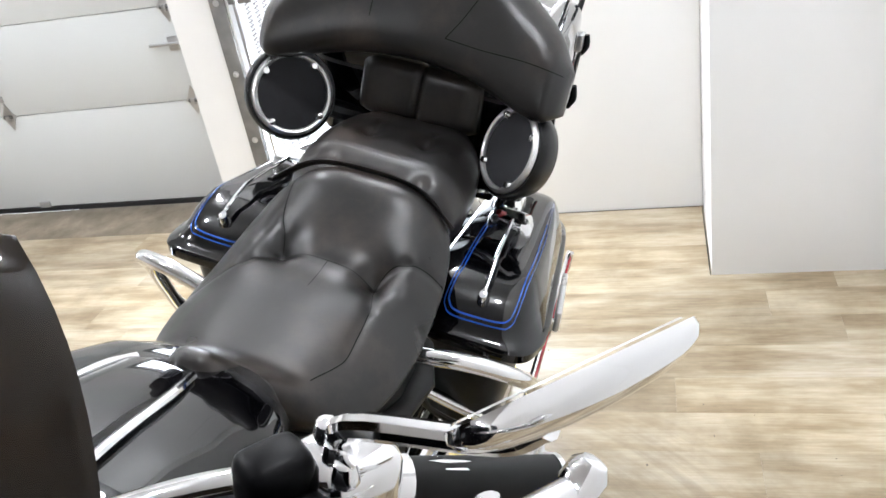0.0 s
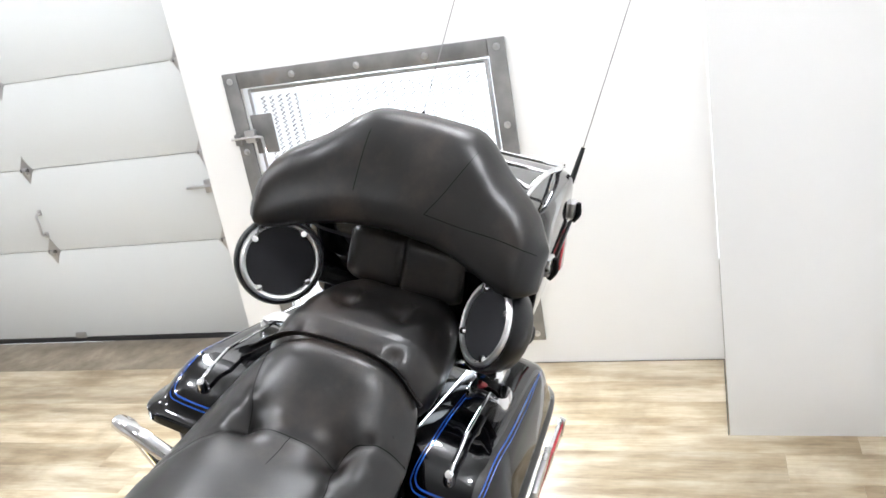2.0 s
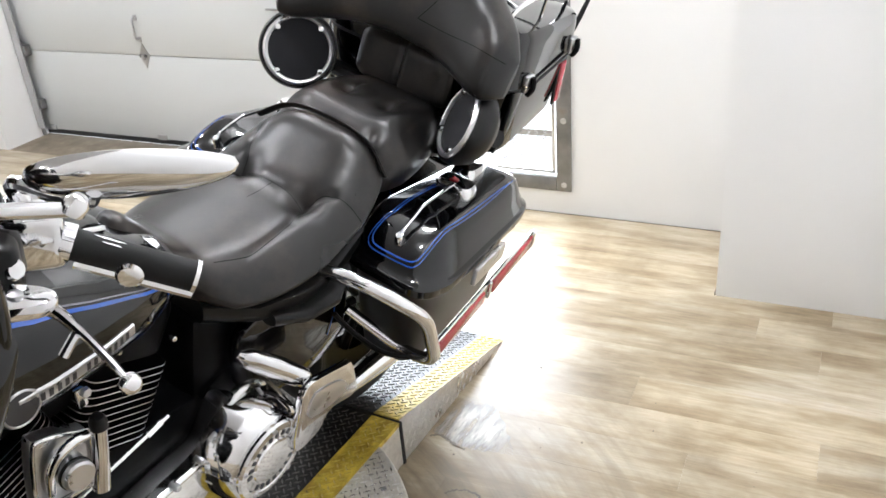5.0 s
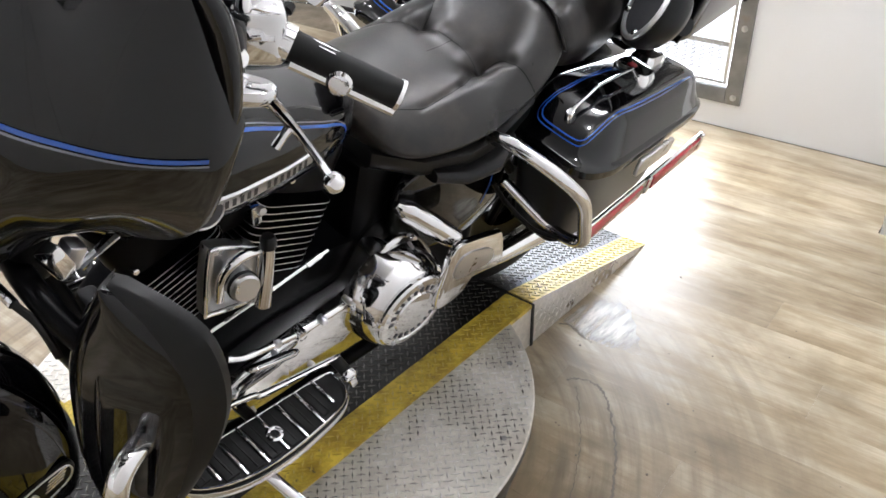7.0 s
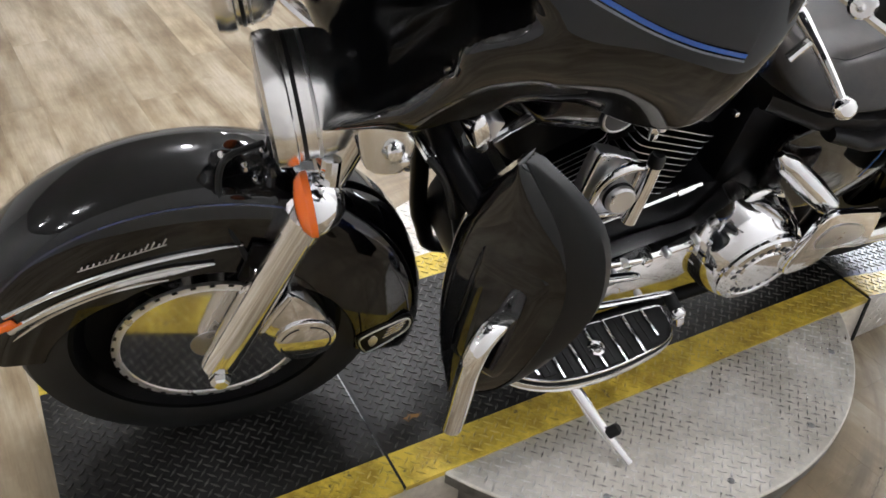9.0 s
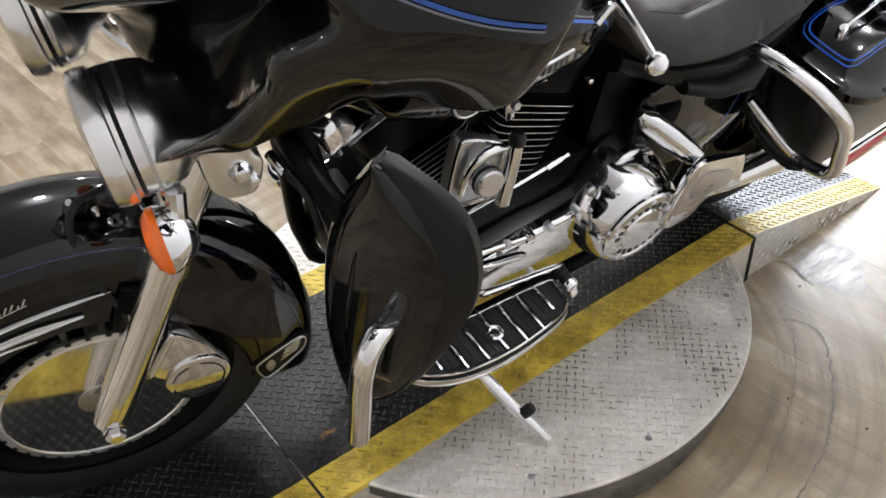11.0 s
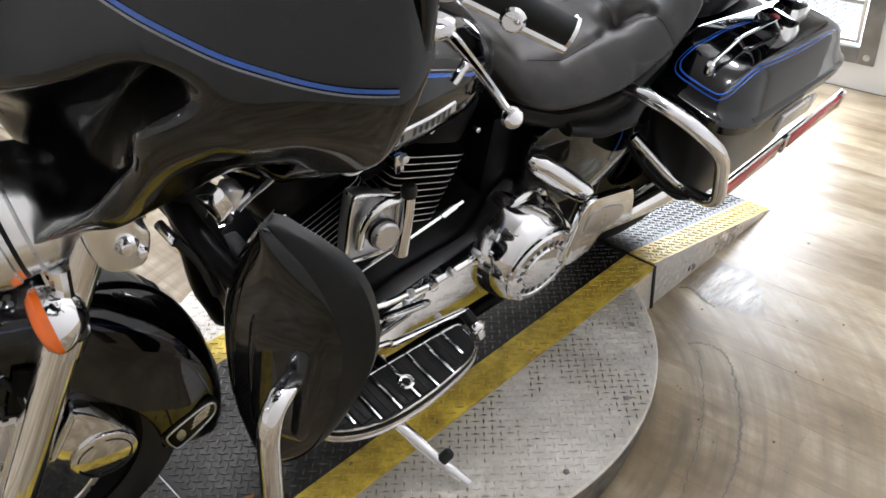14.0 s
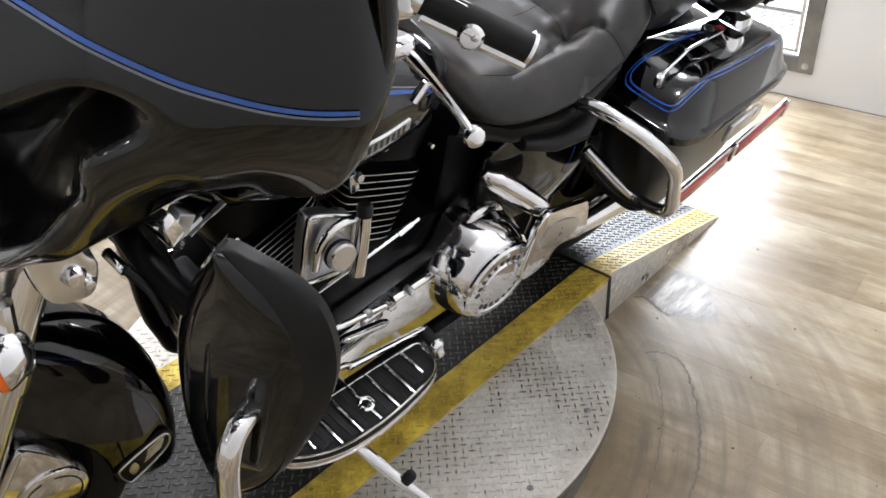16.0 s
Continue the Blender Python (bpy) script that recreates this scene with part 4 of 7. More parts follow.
for i in range(15):
    tall = 0.014 if i in (0, 2, 3, 8, 9) else 0.007
    bp("script_bar", rbox((0.0022, 0.0016, tall), 0.0006, (1.655 + 0.0085 * i, 0.0950, 0.625 + (tall - 0.007) / 2 - 0.0023 * i), (0, -28, 0), 1), SATIN, "", ff)
bp("script_line", tube([(1.653 + 0.0085 * i, 0.0950, 0.6215 - 0.0023 * i) for i in range(0, 16, 5)], 0.0010, 6), SATIN, "", ff)
bp("fender_bracket", rbox((0.034, 0.010, 0.085), 0.004, (1.530, 0.1000, 0.560), (0, -20, 0)), BLACK_METAL, "black fender bracket", ff)
bp("bracket_bolt", lathe([(0.0, 0.007), (0.006, 0.006), (0.008, 0.0), (0.0, -0.004)], (1.528, 0.1055, 0.545), (0, 1, 0), 10), CHROME, "", ff)
# chrome tip plate on the fender's rear foot
tip = extrude(smooth_loop([(1.258, 0.318), (1.262, 0.344), (1.285, 0.343), (1.350, 0.308), (1.363, 0.288), (1.348, 0.250), (1.330, 0.248), (1.275, 0.290)], 4), 0.088, 0.097, "y", 0.003)
ft = bp("fender_tip", tip, PLASTIC, "black fender foot plate with chrome bars", ff)
bp("tip_rim", tube([(x, 0.0975, z) for x, z in (lambda q: q + q[:1])(smooth_loop([(1.264, 0.318), (1.267, 0.338), (1.286, 0.337), (1.346, 0.304), (1.356, 0.287), (1.346, 0.257), (1.332, 0.255), (1.279, 0.294)], 3))], 0.0018, 6, 1), SATIN, "thin bright rim", ft)
for i in range(4):
    bp("chrome_bar", rbox((0.040, 0.003, 0.0040), 0.0012, (1.287 + 0.003 * i, 0.0985, 0.329 - 0.0088 * i), (0, 32, 0)), CHROME, "", ft)
bp("emblem", extrude(smooth_loop([(1.322, 0.290), (1.330, 0.302), (1.340, 0.288), (1.334, 0.270), (1.326, 0.276)], 3), 0.097, 0.0995, "y", 0.0008), SATIN, "plain silver emblem", ft)
bp("brake_line", tube([(1.50, 0.03, 0.74), (1.56, 0.05, 0.73), (1.57, 0.08, 0.66), (1.54, 0.10, 0.56), (1.53, 0.11, 0.45)], 0.005, 8), RUBBER, "black brake hose")
for i, (u, v) in enumerate(((1.50, 0.71), (1.53, 0.715), (1.56, 0.71), (1.515, 0.685))):
    bp("fender_screw", lathe([(0.0, 0.010), (0.006, 0.009), (0.008, 0.0), (0.0, -0.01)], (u, 0.03 * (i % 2) + 0.02, v), (0, 0.3, 1), 10), CHROME, "", ff)

# ---- forks, calipers, clamps
top_f, low_f = Vector((1.360, 0.105, 0.865)), Vector((1.612, 0.105, 0.295))
for s in (1, -1):
    a, b = Vector((top_f.x, s * top_f.y, top_f.z)), Vector((low_f.x, s * low_f.y, low_f.z))
    leg = tube([b, b.lerp(a, 0.02), b.lerp(a, 0.06), b.lerp(a, 0.5), b.lerp(a, 0.62)], [0.020, 0.027, 0.031, 0.030, 0.030], 18, 3)
    lg = bp("fork_leg", leg, CHROME, "polished chrome fork leg")
    bp("fork_tube", tube([b.lerp(a, 0.60), a], 0.024, 16), CHROME, "", lg)
    bp("fork_collar", tube([b.lerp(a, 0.585), b.lerp(a, 0.64)], 0.0335, 16), CHROME, "", lg)
    cal = extrude(smooth_loop([(1.440, 0.318), (1.415, 0.345), (1.418, 0.40), (1.448, 0.455), (1.476, 0.484), (1.492, 0.474), (1.532, 0.405), (1.528, 0.385), (1.485, 0.325)], 4), s * 0.052, s * 0.120, "y", 0.008)
    c = bp("brake_caliper", cal, CHROME, "chrome brake caliper")
    bp("caliper_badge", lathe([(0.0, 0.005), (0.047, 0.006), (0.053, 0.003), (0.056, -0.004), (0.056, -0.016)], (1.459, s * 0.122, 0.362), (0, s, 0), 40), CHROME, "round polished caliper cap", c)
    for a0, a1 in ((20, 75), (100, 215), (235, 290), (305, 350)):
        bp("caliper_mark", tube([(1.459 + 0.043 * math.cos(radians(a0 + (a1 - a0) * k / 8)), s * 0.1283, 0.362 + 0.043 * math.sin(radians(a0 + (a1 - a0) * k / 8))) for k in range(9)], 0.0013, 6, 1), PLASTIC, "", c)
clamp = rbox((0.075, 0.30, 0.05), 0.012, (1.36, 0, 0.85), (0, 22, 0))
cl = bp("fork_clamp", clamp, CHROME, "chrome fork clamp")
bp("clamp_bolt", lathe([(0.0, 0.016), (0.010, 0.016), (0.012, 0.012), (0.012, -0.005), (0.0, -0.005)], (1.384, 0.155, 0.855), (0, 1, 0.2), 8), CHROME, "", cl)
for s in (1, -1):
    # forged bracket round the fork leg that carries the lamp bar
    fb = bp("lamp_mount", extrude(smooth_loop([(1.352, 0.972), (1.402, 0.962), (1.412, 0.915), (1.396, 0.852), (1.352, 0.842), (1.336, 0.885), (1.350, 0.915)], 4), *sorted((s * 0.130, s * 0.222)), "y", 0.006), POLISHED, "chrome lamp mount on the fork")
    bp("mount_bolt", lathe([(0.0, 0.012), (0.009, 0.011), (0.013, 0.006), (0.015, 0.0), (0.0, -0.004)], (1.366, s * 0.222, 0.885), (0, s, 0.1), 12), CHROME, "", fb)
    bp("mount_bolt", lathe([(0.0, 0.010), (0.006, 0.009), (0.009, 0.0), (0.0, -0.004)], (1.352, s * 0.222, 0.868), (0, s, 0.1), 10), CHROME, "", fb)


# ---- lamps and turn signals on a bar under the fairing
def bucket_lamp(name, x, y, z, r, deep, label):
    bm = lathe([(0.0, -deep), (r * 0.30, -deep * 0.985), (r * 0.55, -deep * 0.91), (r * 0.68, -deep * 0.78), (r * 0.73, -deep * 0.66), (r * 0.78, -deep * 0.60), (r * 0.92, -deep * 0.52), (r * 0.98, -deep * 0.40), (r * 0.995, -deep * 0.25), (r, -0.012), (r * 1.04, -0.010), (r * 1.06, 0.0), (r * 1.03, 0.012), (r * 0.92, 0.016), (r * 0.9, 0.006), (0.0, 0.004)], (x, y, z), (1, 0, -0.12), 40)
    lamp = bp(name, bm, POLISHED, label)
    bp("lens", lathe([(0.0, 0.022), (r * 0.5, 0.019), (r * 0.9, 0.010), (r * 0.9, 0.004), (0.0, 0.003)], (x, y, z), (1, 0, -0.12), 32), LENS, "clear glass lens", lamp)
    groove = lathe([(r * 1.001, -0.022), (r * 1.006, -0.020), (r * 1.001, -0.017)], (x, y, z), (1, 0, -0.12), 40)
    bp("seam_ring", groove, PLASTIC, "", lamp)
    bp("seam_ring", lathe([(r * 0.992, -deep * 0.300), (r * 1.002, -deep * 0.285), (r * 1.000, -deep * 0.265)], (x, y, z), (1, 0, -0.12), 40), SATIN, "", lamp)
    return lamp


bucket_lamp("headlight", 1.545, 0.0, 1.035, 0.098, 0.10, "large round chrome headlight")
for s in (1, -1):
    bucket_lamp("passing_lamp", 1.500, s * 0.192, 0.955, 0.074, 0.128, "round chrome passing lamp")
    bp("lamp_bracket", tube([(1.40, s * 0.06, 0.86), (1.44, s * 0.14, 0.865), (1.45, s * 0.20, 0.875), (1.45, s * 0.235, 0.865)], 0.012, 10), CHROME, "chrome lamp bracket")
    sig = lathe([(0.0, -0.040), (0.016, -0.038), (0.030, -0.027), (0.040, -0.008), (0.042, 0.0), (0.0, 0.0)], (1.470, s * 0.250, 0.838), (1, 0, -0.1), 28)
    sg = bp("turn_signal", sig, CHROME, "chrome bullet turn signal")
    bp("lens", lathe([(0.042, 0.0), (0.041, 0.008), (0.032, 0.016), (0.016, 0.020), (0.0, 0.021)], (1.4705, s * 0.250, 0.838), (1, 0, -0.1), 28), AMBER, "amber lens", sg)
    bp("stalk", tube([(1.450, s * 0.248, 0.860), (1.445, s * 0.240, 0.90)], 0.012, 10), CHROME, "", sg)


# ---- fork-mounted fairing: a wide batwing shell with a deep hollow round each lamp
HOLLOW = [(-0.100, 0.850), (-0.100, 1.105), (0.120, 1.108), (0.222, 1.128), (0.300, 1.172), (0.365, 1.204), (0.410, 1.229), (0.440, 1.250), (0.458, 1.254),
          (0.472, 1.246), (0.478, 1.232), (0.468, 1.214), (0.450, 1.198), (0.438, 1.172), (0.431, 1.140), (0.405, 1.092), (0.362, 1.046), (0.300, 0.985), (0.240, 0.930), (0.200, 0.850)]


def depth_inside(loop, u, v):
    """How far a point lies inside a closed outline; negative outside."""
    best, inside = 9.0, False
    for (ax_, ay_), (bx_, by_) in zip(loop, loop[1:] + loop[:1]):
        ex, ey = bx_ - ax_, by_ - ay_
        t = max(0.0, min(1.0, ((u - ax_) * ex + (v - ay_) * ey) / (ex * ex + ey * ey)))
        best = min(best, math.hypot(u - ax_ - t * ex, v - ay_ - t * ey))
        if (ay_ > v) != (by_ > v) and u < ax_ + (v - ay_) / (by_ - ay_) * ex:
            inside = not inside
    return best if inside else -best


def fairing():
    ys = [0.0, 0.06, 0.12, 0.18, 0.24, 0.30, 0.36, 0.41, 0.455, 0.495, 0.518, 0.528, 0.531, 0.529, 0.520]
    xf = [1.575, 1.573, 1.565, 1.550, 1.528, 1.500, 1.464, 1.426, 1.382, 1.325, 1.264, 1.212, 1.182, 1.166, 1.160]    # foremost x
    zt = [1.40, 1.40, 1.40, 1.40, 1.40, 1.402, 1.405, 1.408, 1.412, 1.418, 1.420, 1.408, 1.380, 1.345, 1.320]    # upper rim
    zb = [0.905, 0.905, 0.896, 0.900, 0.926, 0.972, 1.022, 1.050, 1.070, 1.080, 1.094, 1.118, 1.154, 1.200, 1.246]    # lower rim
    arc_len = np.concatenate([[0], np.cumsum(np.hypot(np.diff(ys), np.diff(xf)))])
    m, n = 104, 84
    fine = np.linspace(0, arc_len[-1], m + 1)
    Y, X, T, B = (np.interp(fine, arc_len, q) for q in (ys, xf, zt, zb))
    for q in (X, Y, T, B):
        for _ in range(10):
            q[1:-1] = (q[:-2] + 2 * q[1:-1] + q[2:]) / 4
    loop = smooth_loop(HOLLOW, 3)
    half, dark = [], []
    for i in range(m + 1):
        j0, j1 = max(0, i - 1), min(m, i + 1)
        tx, ty = X[j1] - X[j0], Y[j1] - Y[j0]
        k = math.hypot(tx, ty) or 1
        nx, ny = ty / k, -tx / k               # outward in plan
        if i == 0:
            nx, ny = 1.0, 0.0
        sec, inner, hid = [], [], []
        wing = min(1.0, max(0.0, (Y[i] - 0.40) / 0.08)) * min(1.0, (m - i) / 16)
        for r in range(n + 1):
            t = r / n                          # 0 at the upper rim, 1 at the lower
            z = T[i] - (T[i] - B[i]) * t
            back = 0.115 * max(0.0, 1 - t / 0.80) ** 2 + 0.05 * max(0.0, (t - 0.66) / 0.34) ** 2
            if i > m - 20:
                back *= max(0.25, (m - i) / 20)
            # below its crease line the wing turns under
            back += wing * 0.52 * 0.012 * math.log1p(math.exp(min(40.0, (1.234 - z) / 0.012)))
            deep = depth_inside(loop, Y[i], z) + 0.006
            if deep > 0:
                q = min(1.0, deep / 0.075)
                back += 0.115 * q * (2 - q) * min(1.0, deep / 0.016)
            hid.append(deep > 0.017)
            x, y = X[i] - nx * back, Y[i] - ny * back
            sec.append((x, y, z))
            inner.append((x - nx * 0.012, y - ny * 0.012, z))
        half.append(sec + inner[::-1])
        dark.append(hid + [False] * (n + 1))
    other = [[(x, -y, z) for x, y, z in ring] for ring in half[:0:-1]]
    rows = dark[:0:-1] + dark
    bm = loft(other + half)
    bm.faces.ensure_lookup_table()
    wide = 2 * (n + 1)
    for k in range(2 * m * wide):
        a, c = divmod(k, wide)
        if rows[a][c] and rows[a + 1][c] and rows[a][(c + 1) % wide] and rows[a + 1][(c + 1) % wide]:
            bm.faces[k].material_index = 1
    return bm


fa = fairing()
for _ in range(5):
    bmesh.ops.smooth_vert(fa, verts=fa.verts, factor=0.5, use_axis_x=True, use_axis_y=True, use_axis_z=True)
faskin = bvh(fa)
fairing_part = bp("fairing", fa, PAINT, "glossy black batwing fairing with blue pinstripe", sharp=50)
# faces deep in the hollows take the darker copy: shade put into the material
fairing_part.data.materials.append(RECESS_SHADE)
for s in (1, -1):
    line = [(1.56, s * 0.06, 1.345), (1.53, s * 0.24, 1.343), (1.455, s * 0.36, 1.331), (1.41, s * 0.415, 1.313), (1.365, s * 0.46, 1.290), (1.31, s * 0.50, 1.266), (1.25, s * 0.525, 1.248), (1.20, s * 0.531, 1.239)]
    bp("pinstripe", ribbon(faskin, line, 0.0040, (-0.45, -s, -0.1)), BLUE, "blue pinstripe", fairing_part)
    line2 = [(x, y, z - 0.0046) for x, y, z in line]
    bp("pinstripe", ribbon(faskin, line2, 0.0022, (-0.45, -s, -0.1)), SILVER_LINE, "silver pinstripe", fairing_part)
for s in (1, -1):
    rim = [(1.222, s * 0.506, 1.405), (1.198, s * 0.513, 1.382), (1.181, s * 0.516, 1.350), (1.173, s * 0.517, 1.310), (1.172, s * 0.517, 1.270), (1.178, s * 0.517, 1.232)]
    bp("fairing_edge", tube(rim, [0.002, 0.007, 0.009, 0.009, 0.007, 0.003], 12), PAINT, "rounded black fairing rim", fairing_part)
# inner dash of the fairing
dash = loft([[(1.40 - 0.24 * (abs(y) / 0.42) ** 1.5 + u, y, 1.22 + v) for u, v in sup(16, 0.045, 0.10 - 0.03 * (abs(y) / 0.42), 3)] for y in np.linspace(-0.40, 0.40, 13)])
da = bp("dashboard", dash, PLASTIC, "black inner fairing dash")
for y, z, r in ((0.10, 1.27, 0.045), (-0.10, 1.27, 0.045), (0.22, 1.24, 0.028), (-0.22, 1.24, 0.028)):
    bp("gauge", lathe([(0.0, 0.004), (r, 0.004), (r * 1.1, 0.010), (r * 1.16, 0.0), (r * 1.1, -0.02)], (1.36 - 0.24 * (abs(y) / 0.42) ** 1.5 - 0.008, y, z), (-1, 0, 0.25), 24), CHROME, "chrome-rimmed gauge", da)


def windshield():
    rings = []
    n = 26
    for k in range(9):
        t = k / 8
        half = 0.395 - 0.045 * t - 0.025 * t ** 3
        sec, back = [], []
        for i in range(n + 1):
            y = half * (2 * i / n - 1)
            e = abs(y) / half
            z = 1.385 + 0.025 * e ** 2 + t * (0.130 - 0.075 * e ** 2.4)
            x = 1.47 - 0.225 * e ** 2 - 0.11 * t * (1 - 0.6 * e ** 2)
            sec.append((x, y, z))
            back.append((x - 0.0045, y, z - 0.001))
        rings.append(sec + back[::-1])
    return loft(rings)


ws = bp("windshield", windshield(), SMOKE, "dark smoked windshield")
for y in (-0.24, 0.0, 0.24):
    bp("screw", lathe([(0.0, 0.006), (0.007, 0.005), (0.009, 0.0)], (1.473 - 0.225 * (abs(y) / 0.395) ** 2, y, 1.392 + 0.025 * (abs(y) / 0.395) ** 2), (1, 0, 0.3), 10), CHROME, "", ws)

# ---- handlebar with controls
for s in (1, -1):
    bar = tube([(1.27, s * 0.04, 1.06), (1.23, s * 0.12, 1.14), (1.15, s * 0.26, 1.225), (1.10, s * 0.335, 1.250), (1.04, s * 0.405, 1.236), (0.985, s * 0.455, 1.207)], 0.0125, 12)
    hb = bp("handlebar", bar, CHROME, "chrome handlebar half")
    g0, g1 = Vector((1.050, s * 0.398, 1.238)), Vector((0.969, s * 0.468, 1.200))
    gr = tube([g0, g0.lerp(g1, 0.04), g0.lerp(g1, 0.5), g0.lerp(g1, 0.96), g1], [0.0155, 0.0152, 0.0152, 0.0152, 0.0145], 18, 2)
    grp = bp("grip", gr, RUBBER, "black rubber handlebar grip")
    d = (g1 - g0).normalized()
    bp("grip_ring", lathe([(0.0140, -0.002), (0.0168, -0.002), (0.0168, 0.002), (0.0140, 0.002), (0.0140, -0.002)], g1, d, 24), CHROME, "chrome end ring", grp)
    bp("grip_ring", tube([g0 - d * 0.012, g0 + d * 0.002], 0.0182, 18), CHROME, "chrome inner ring", grp)
    bp("grip_band", tube([g0.lerp(g1, 0.05) + Vector((0.009, 0.006 * s, -0.012)), g1 + Vector((0.009, 0.006 * s, -0.012))], 0.0055, 8), CHROME, "chrome grip band", grp)
    bp("grip_badge", lathe([(0.0, 0.004), (0.010, 0.0035), (0.013, 0.0), (0.0, -0.004)], g0.lerp(g1, 0.5) + Vector((0.013, 0.010 * s, -0.006)), (0.6, 0.7 * s, 0.1), 16), CHROME, "round chrome grip badge", grp)
    # switch housing
    h = g0 - d * 0.033
    sw = rbox((0.055, 0.048, 0.062), 0.012, h, (0, 0, -27 * s), 3)
    swp = bp("switch_housing", sw, CHROME, "chrome switch housing")
    for i, (u, v) in enumerate(((0.018, 0.020), (-0.006, 0.022), (0.008, -0.002))):
        bp("switch_button", lathe([(0.0, 0.006), (0.006, 0.005), (0.0065, -0.003), (0.0, -0.003)], h + Vector((-0.026, 0.004 * s + u * 0.4, v)), (-0.8, -0.4 * s, 0.35), 10), PLASTIC, "black switch button", swp)
    bp("bar_clamp", rbox((0.04, 0.034, 0.05), 0.010, h - d * 0.042, (0, 0, -27 * s), 3), BLACK_METAL, "black lever clamp", swp)
    # perch, lever plate and lever
    pe = bp("lever_perch", rbox((0.060, 0.058, 0.074), 0.014, (1.122, s * 0.382, 1.232), (0, 0, -27 * s), 3), PLASTIC, "black lever perch")
    bp("perch_screw", lathe([(0.0, 0.004), (0.008, 0.003), (0.010, 0.0), (0.0, -0.004)], (1.110, s * 0.414, 1.246), (-0.25, 0.9 * s, 0.35), 16), CHROME, "", pe)
    bp("perch_hose", tube([(1.15, s * 0.37, 1.22), (1.175, s * 0.35, 1.17), (1.19, s * 0.30, 1.12)], 0.008, 8), RUBBER, "", pe)
    lp = bp("lever_plate", extrude(smooth_loop([(1.142, s * 0.412), (1.150, s * 0.440), (1.118, s * 0.462), (1.098, s * 0.458), (1.100, s * 0.440), (1.122, s * 0.415)], 4), 1.224, 1.240, "z", 0.005), CHROME, "chrome lever plate")
    bp("pivot_screw", lathe([(0.0, 0.004), (0.006, 0.003), (0.007, 0.0), (0.0, -0.003)], (1.125, s * 0.440, 1.2405), (0, 0, 1), 12), SATIN, "", lp)
    lev = tube([(1.122, s * 0.440, 1.232), (1.104, s * 0.455, 1.224), (1.096, s * 0.480, 1.212), (1.091, s * 0.508, 1.199), (1.088, s * 0.533, 1.187)], [0.011, 0.0095, 0.0068, 0.0058, 0.0055], 10, 6, flat=0.7)
    lv = bp("clutch_lever" if s > 0 else "brake_lever", lev, CHROME, "polished control lever")
    bp("lever_ball", lathe([(0.0, 0.010), (0.005, 0.0087), (0.0087, 0.005), (0.010, 0.0), (0.0087, -0.005), (0.005, -0.0087), (0.0, -0.010)], (1.087, s * 0.536, 1.184), (0, 0, 1), 18), CHROME, "", lv)
    bp("lever_finger", tube([(1.095, s * 0.478, 1.211), (1.104, s * 0.480, 1.204), (1.113, s * 0.481, 1.194)], [0.005, 0.0042, 0.0045], 8), CHROME, "", lv)
    # mirror: long teardrop on a short stalk
    mc = Vector((1.038, s * 0.490, 1.349))
    ax, up = Vector((-0.86, 0.45 * s, -0.03)).normalized(), Vector((0.262, 0.555 * s, 0.788)).normalized()
    nrm = ax.cross(up).normalized()
    rings = []
    for dn, k in ((0.0165, 0.06), (0.0162, 0.30), (0.0150, 0.52), (0.0128, 0.70), (0.0095, 0.85), (0.0055, 0.95), (0.0, 1.0), (-0.005, 0.985)):
        rings.append([mc + nrm * dn * s + ax * u * k * (1.0 if u < 0 else 1.05) + up * v * k * (1.0 - 0.35 * max(0, u) / 0.085) for u, v in sup(40, 0.080, 0.034, 2.2)])
    mr = bp("mirror", loft(rings), CHROME, "chrome teardrop rear-view mirror", sharp=70)
    bp("mirror_glass", loft([[mc - nrm * 0.0065 * s + ax * u + up * v * (1.0 - 0.35 * max(0, u) / 0.085) for u, v in sup(40, 0.075, 0.030, 2.2)], [mc - nrm * 0.0075 * s + ax * u + up * v * (1.0 - 0.35 * max(0, u) / 0.085) for u, v in sup(40, 0.074, 0.029, 2.2)]]), MIRROR, "", mr)
    bp("mirror_stem", tube([(1.228, s * 0.442, 1.352), (1.190, s * 0.462, 1.356), (1.140, s * 0.490, 1.353), (1.104, s * 0.508, 1.349)], [0.005, 0.0062, 0.0064, 0.0062], 14), CHROME, "chrome mirror stem", mr)
    bp("stem_joint", lathe([(0.0, 0.011), (0.006, 0.0095), (0.0095, 0.005), (0.010, -0.004), (0.0, -0.008)], (1.100, s * 0.510, 1.351), (-0.4, 0.3 * s, 0.8), 16), CHROME, "", mr)
    bp("mirror_stalk", tube([h + Vector((0.0, 0.0, 0.025)), h + Vector((0.012, 0.01 * s, 0.06)), mc + Vector((0.03, -0.03 * s, -0.03)), mc + nrm * 0.012 * s - ax * 0.03], 0.0075, 10), CHROME, "chrome mirror stalk", mr)
    for j in range(3):
        bp("acorn_nut", lathe([(0.0, 0.011), (0.006, 0.008), (0.008, 0.0), (0.008, -0.005), (0.0, -0.005)], h + Vector((0.01 * j, 0.012 * (j - 1) * s, 0.034)), (0, 0, 1), 10), CHROME, "", mr)
    bp("cable", tube([h + Vector((0.03, 0, -0.02)), (1.16, s * 0.26, 1.16), (1.24, s * 0.17, 1.05), (1.28, s * 0.10, 0.90)], 0.006, 8), RUBBER, "black control cable")

turned = None
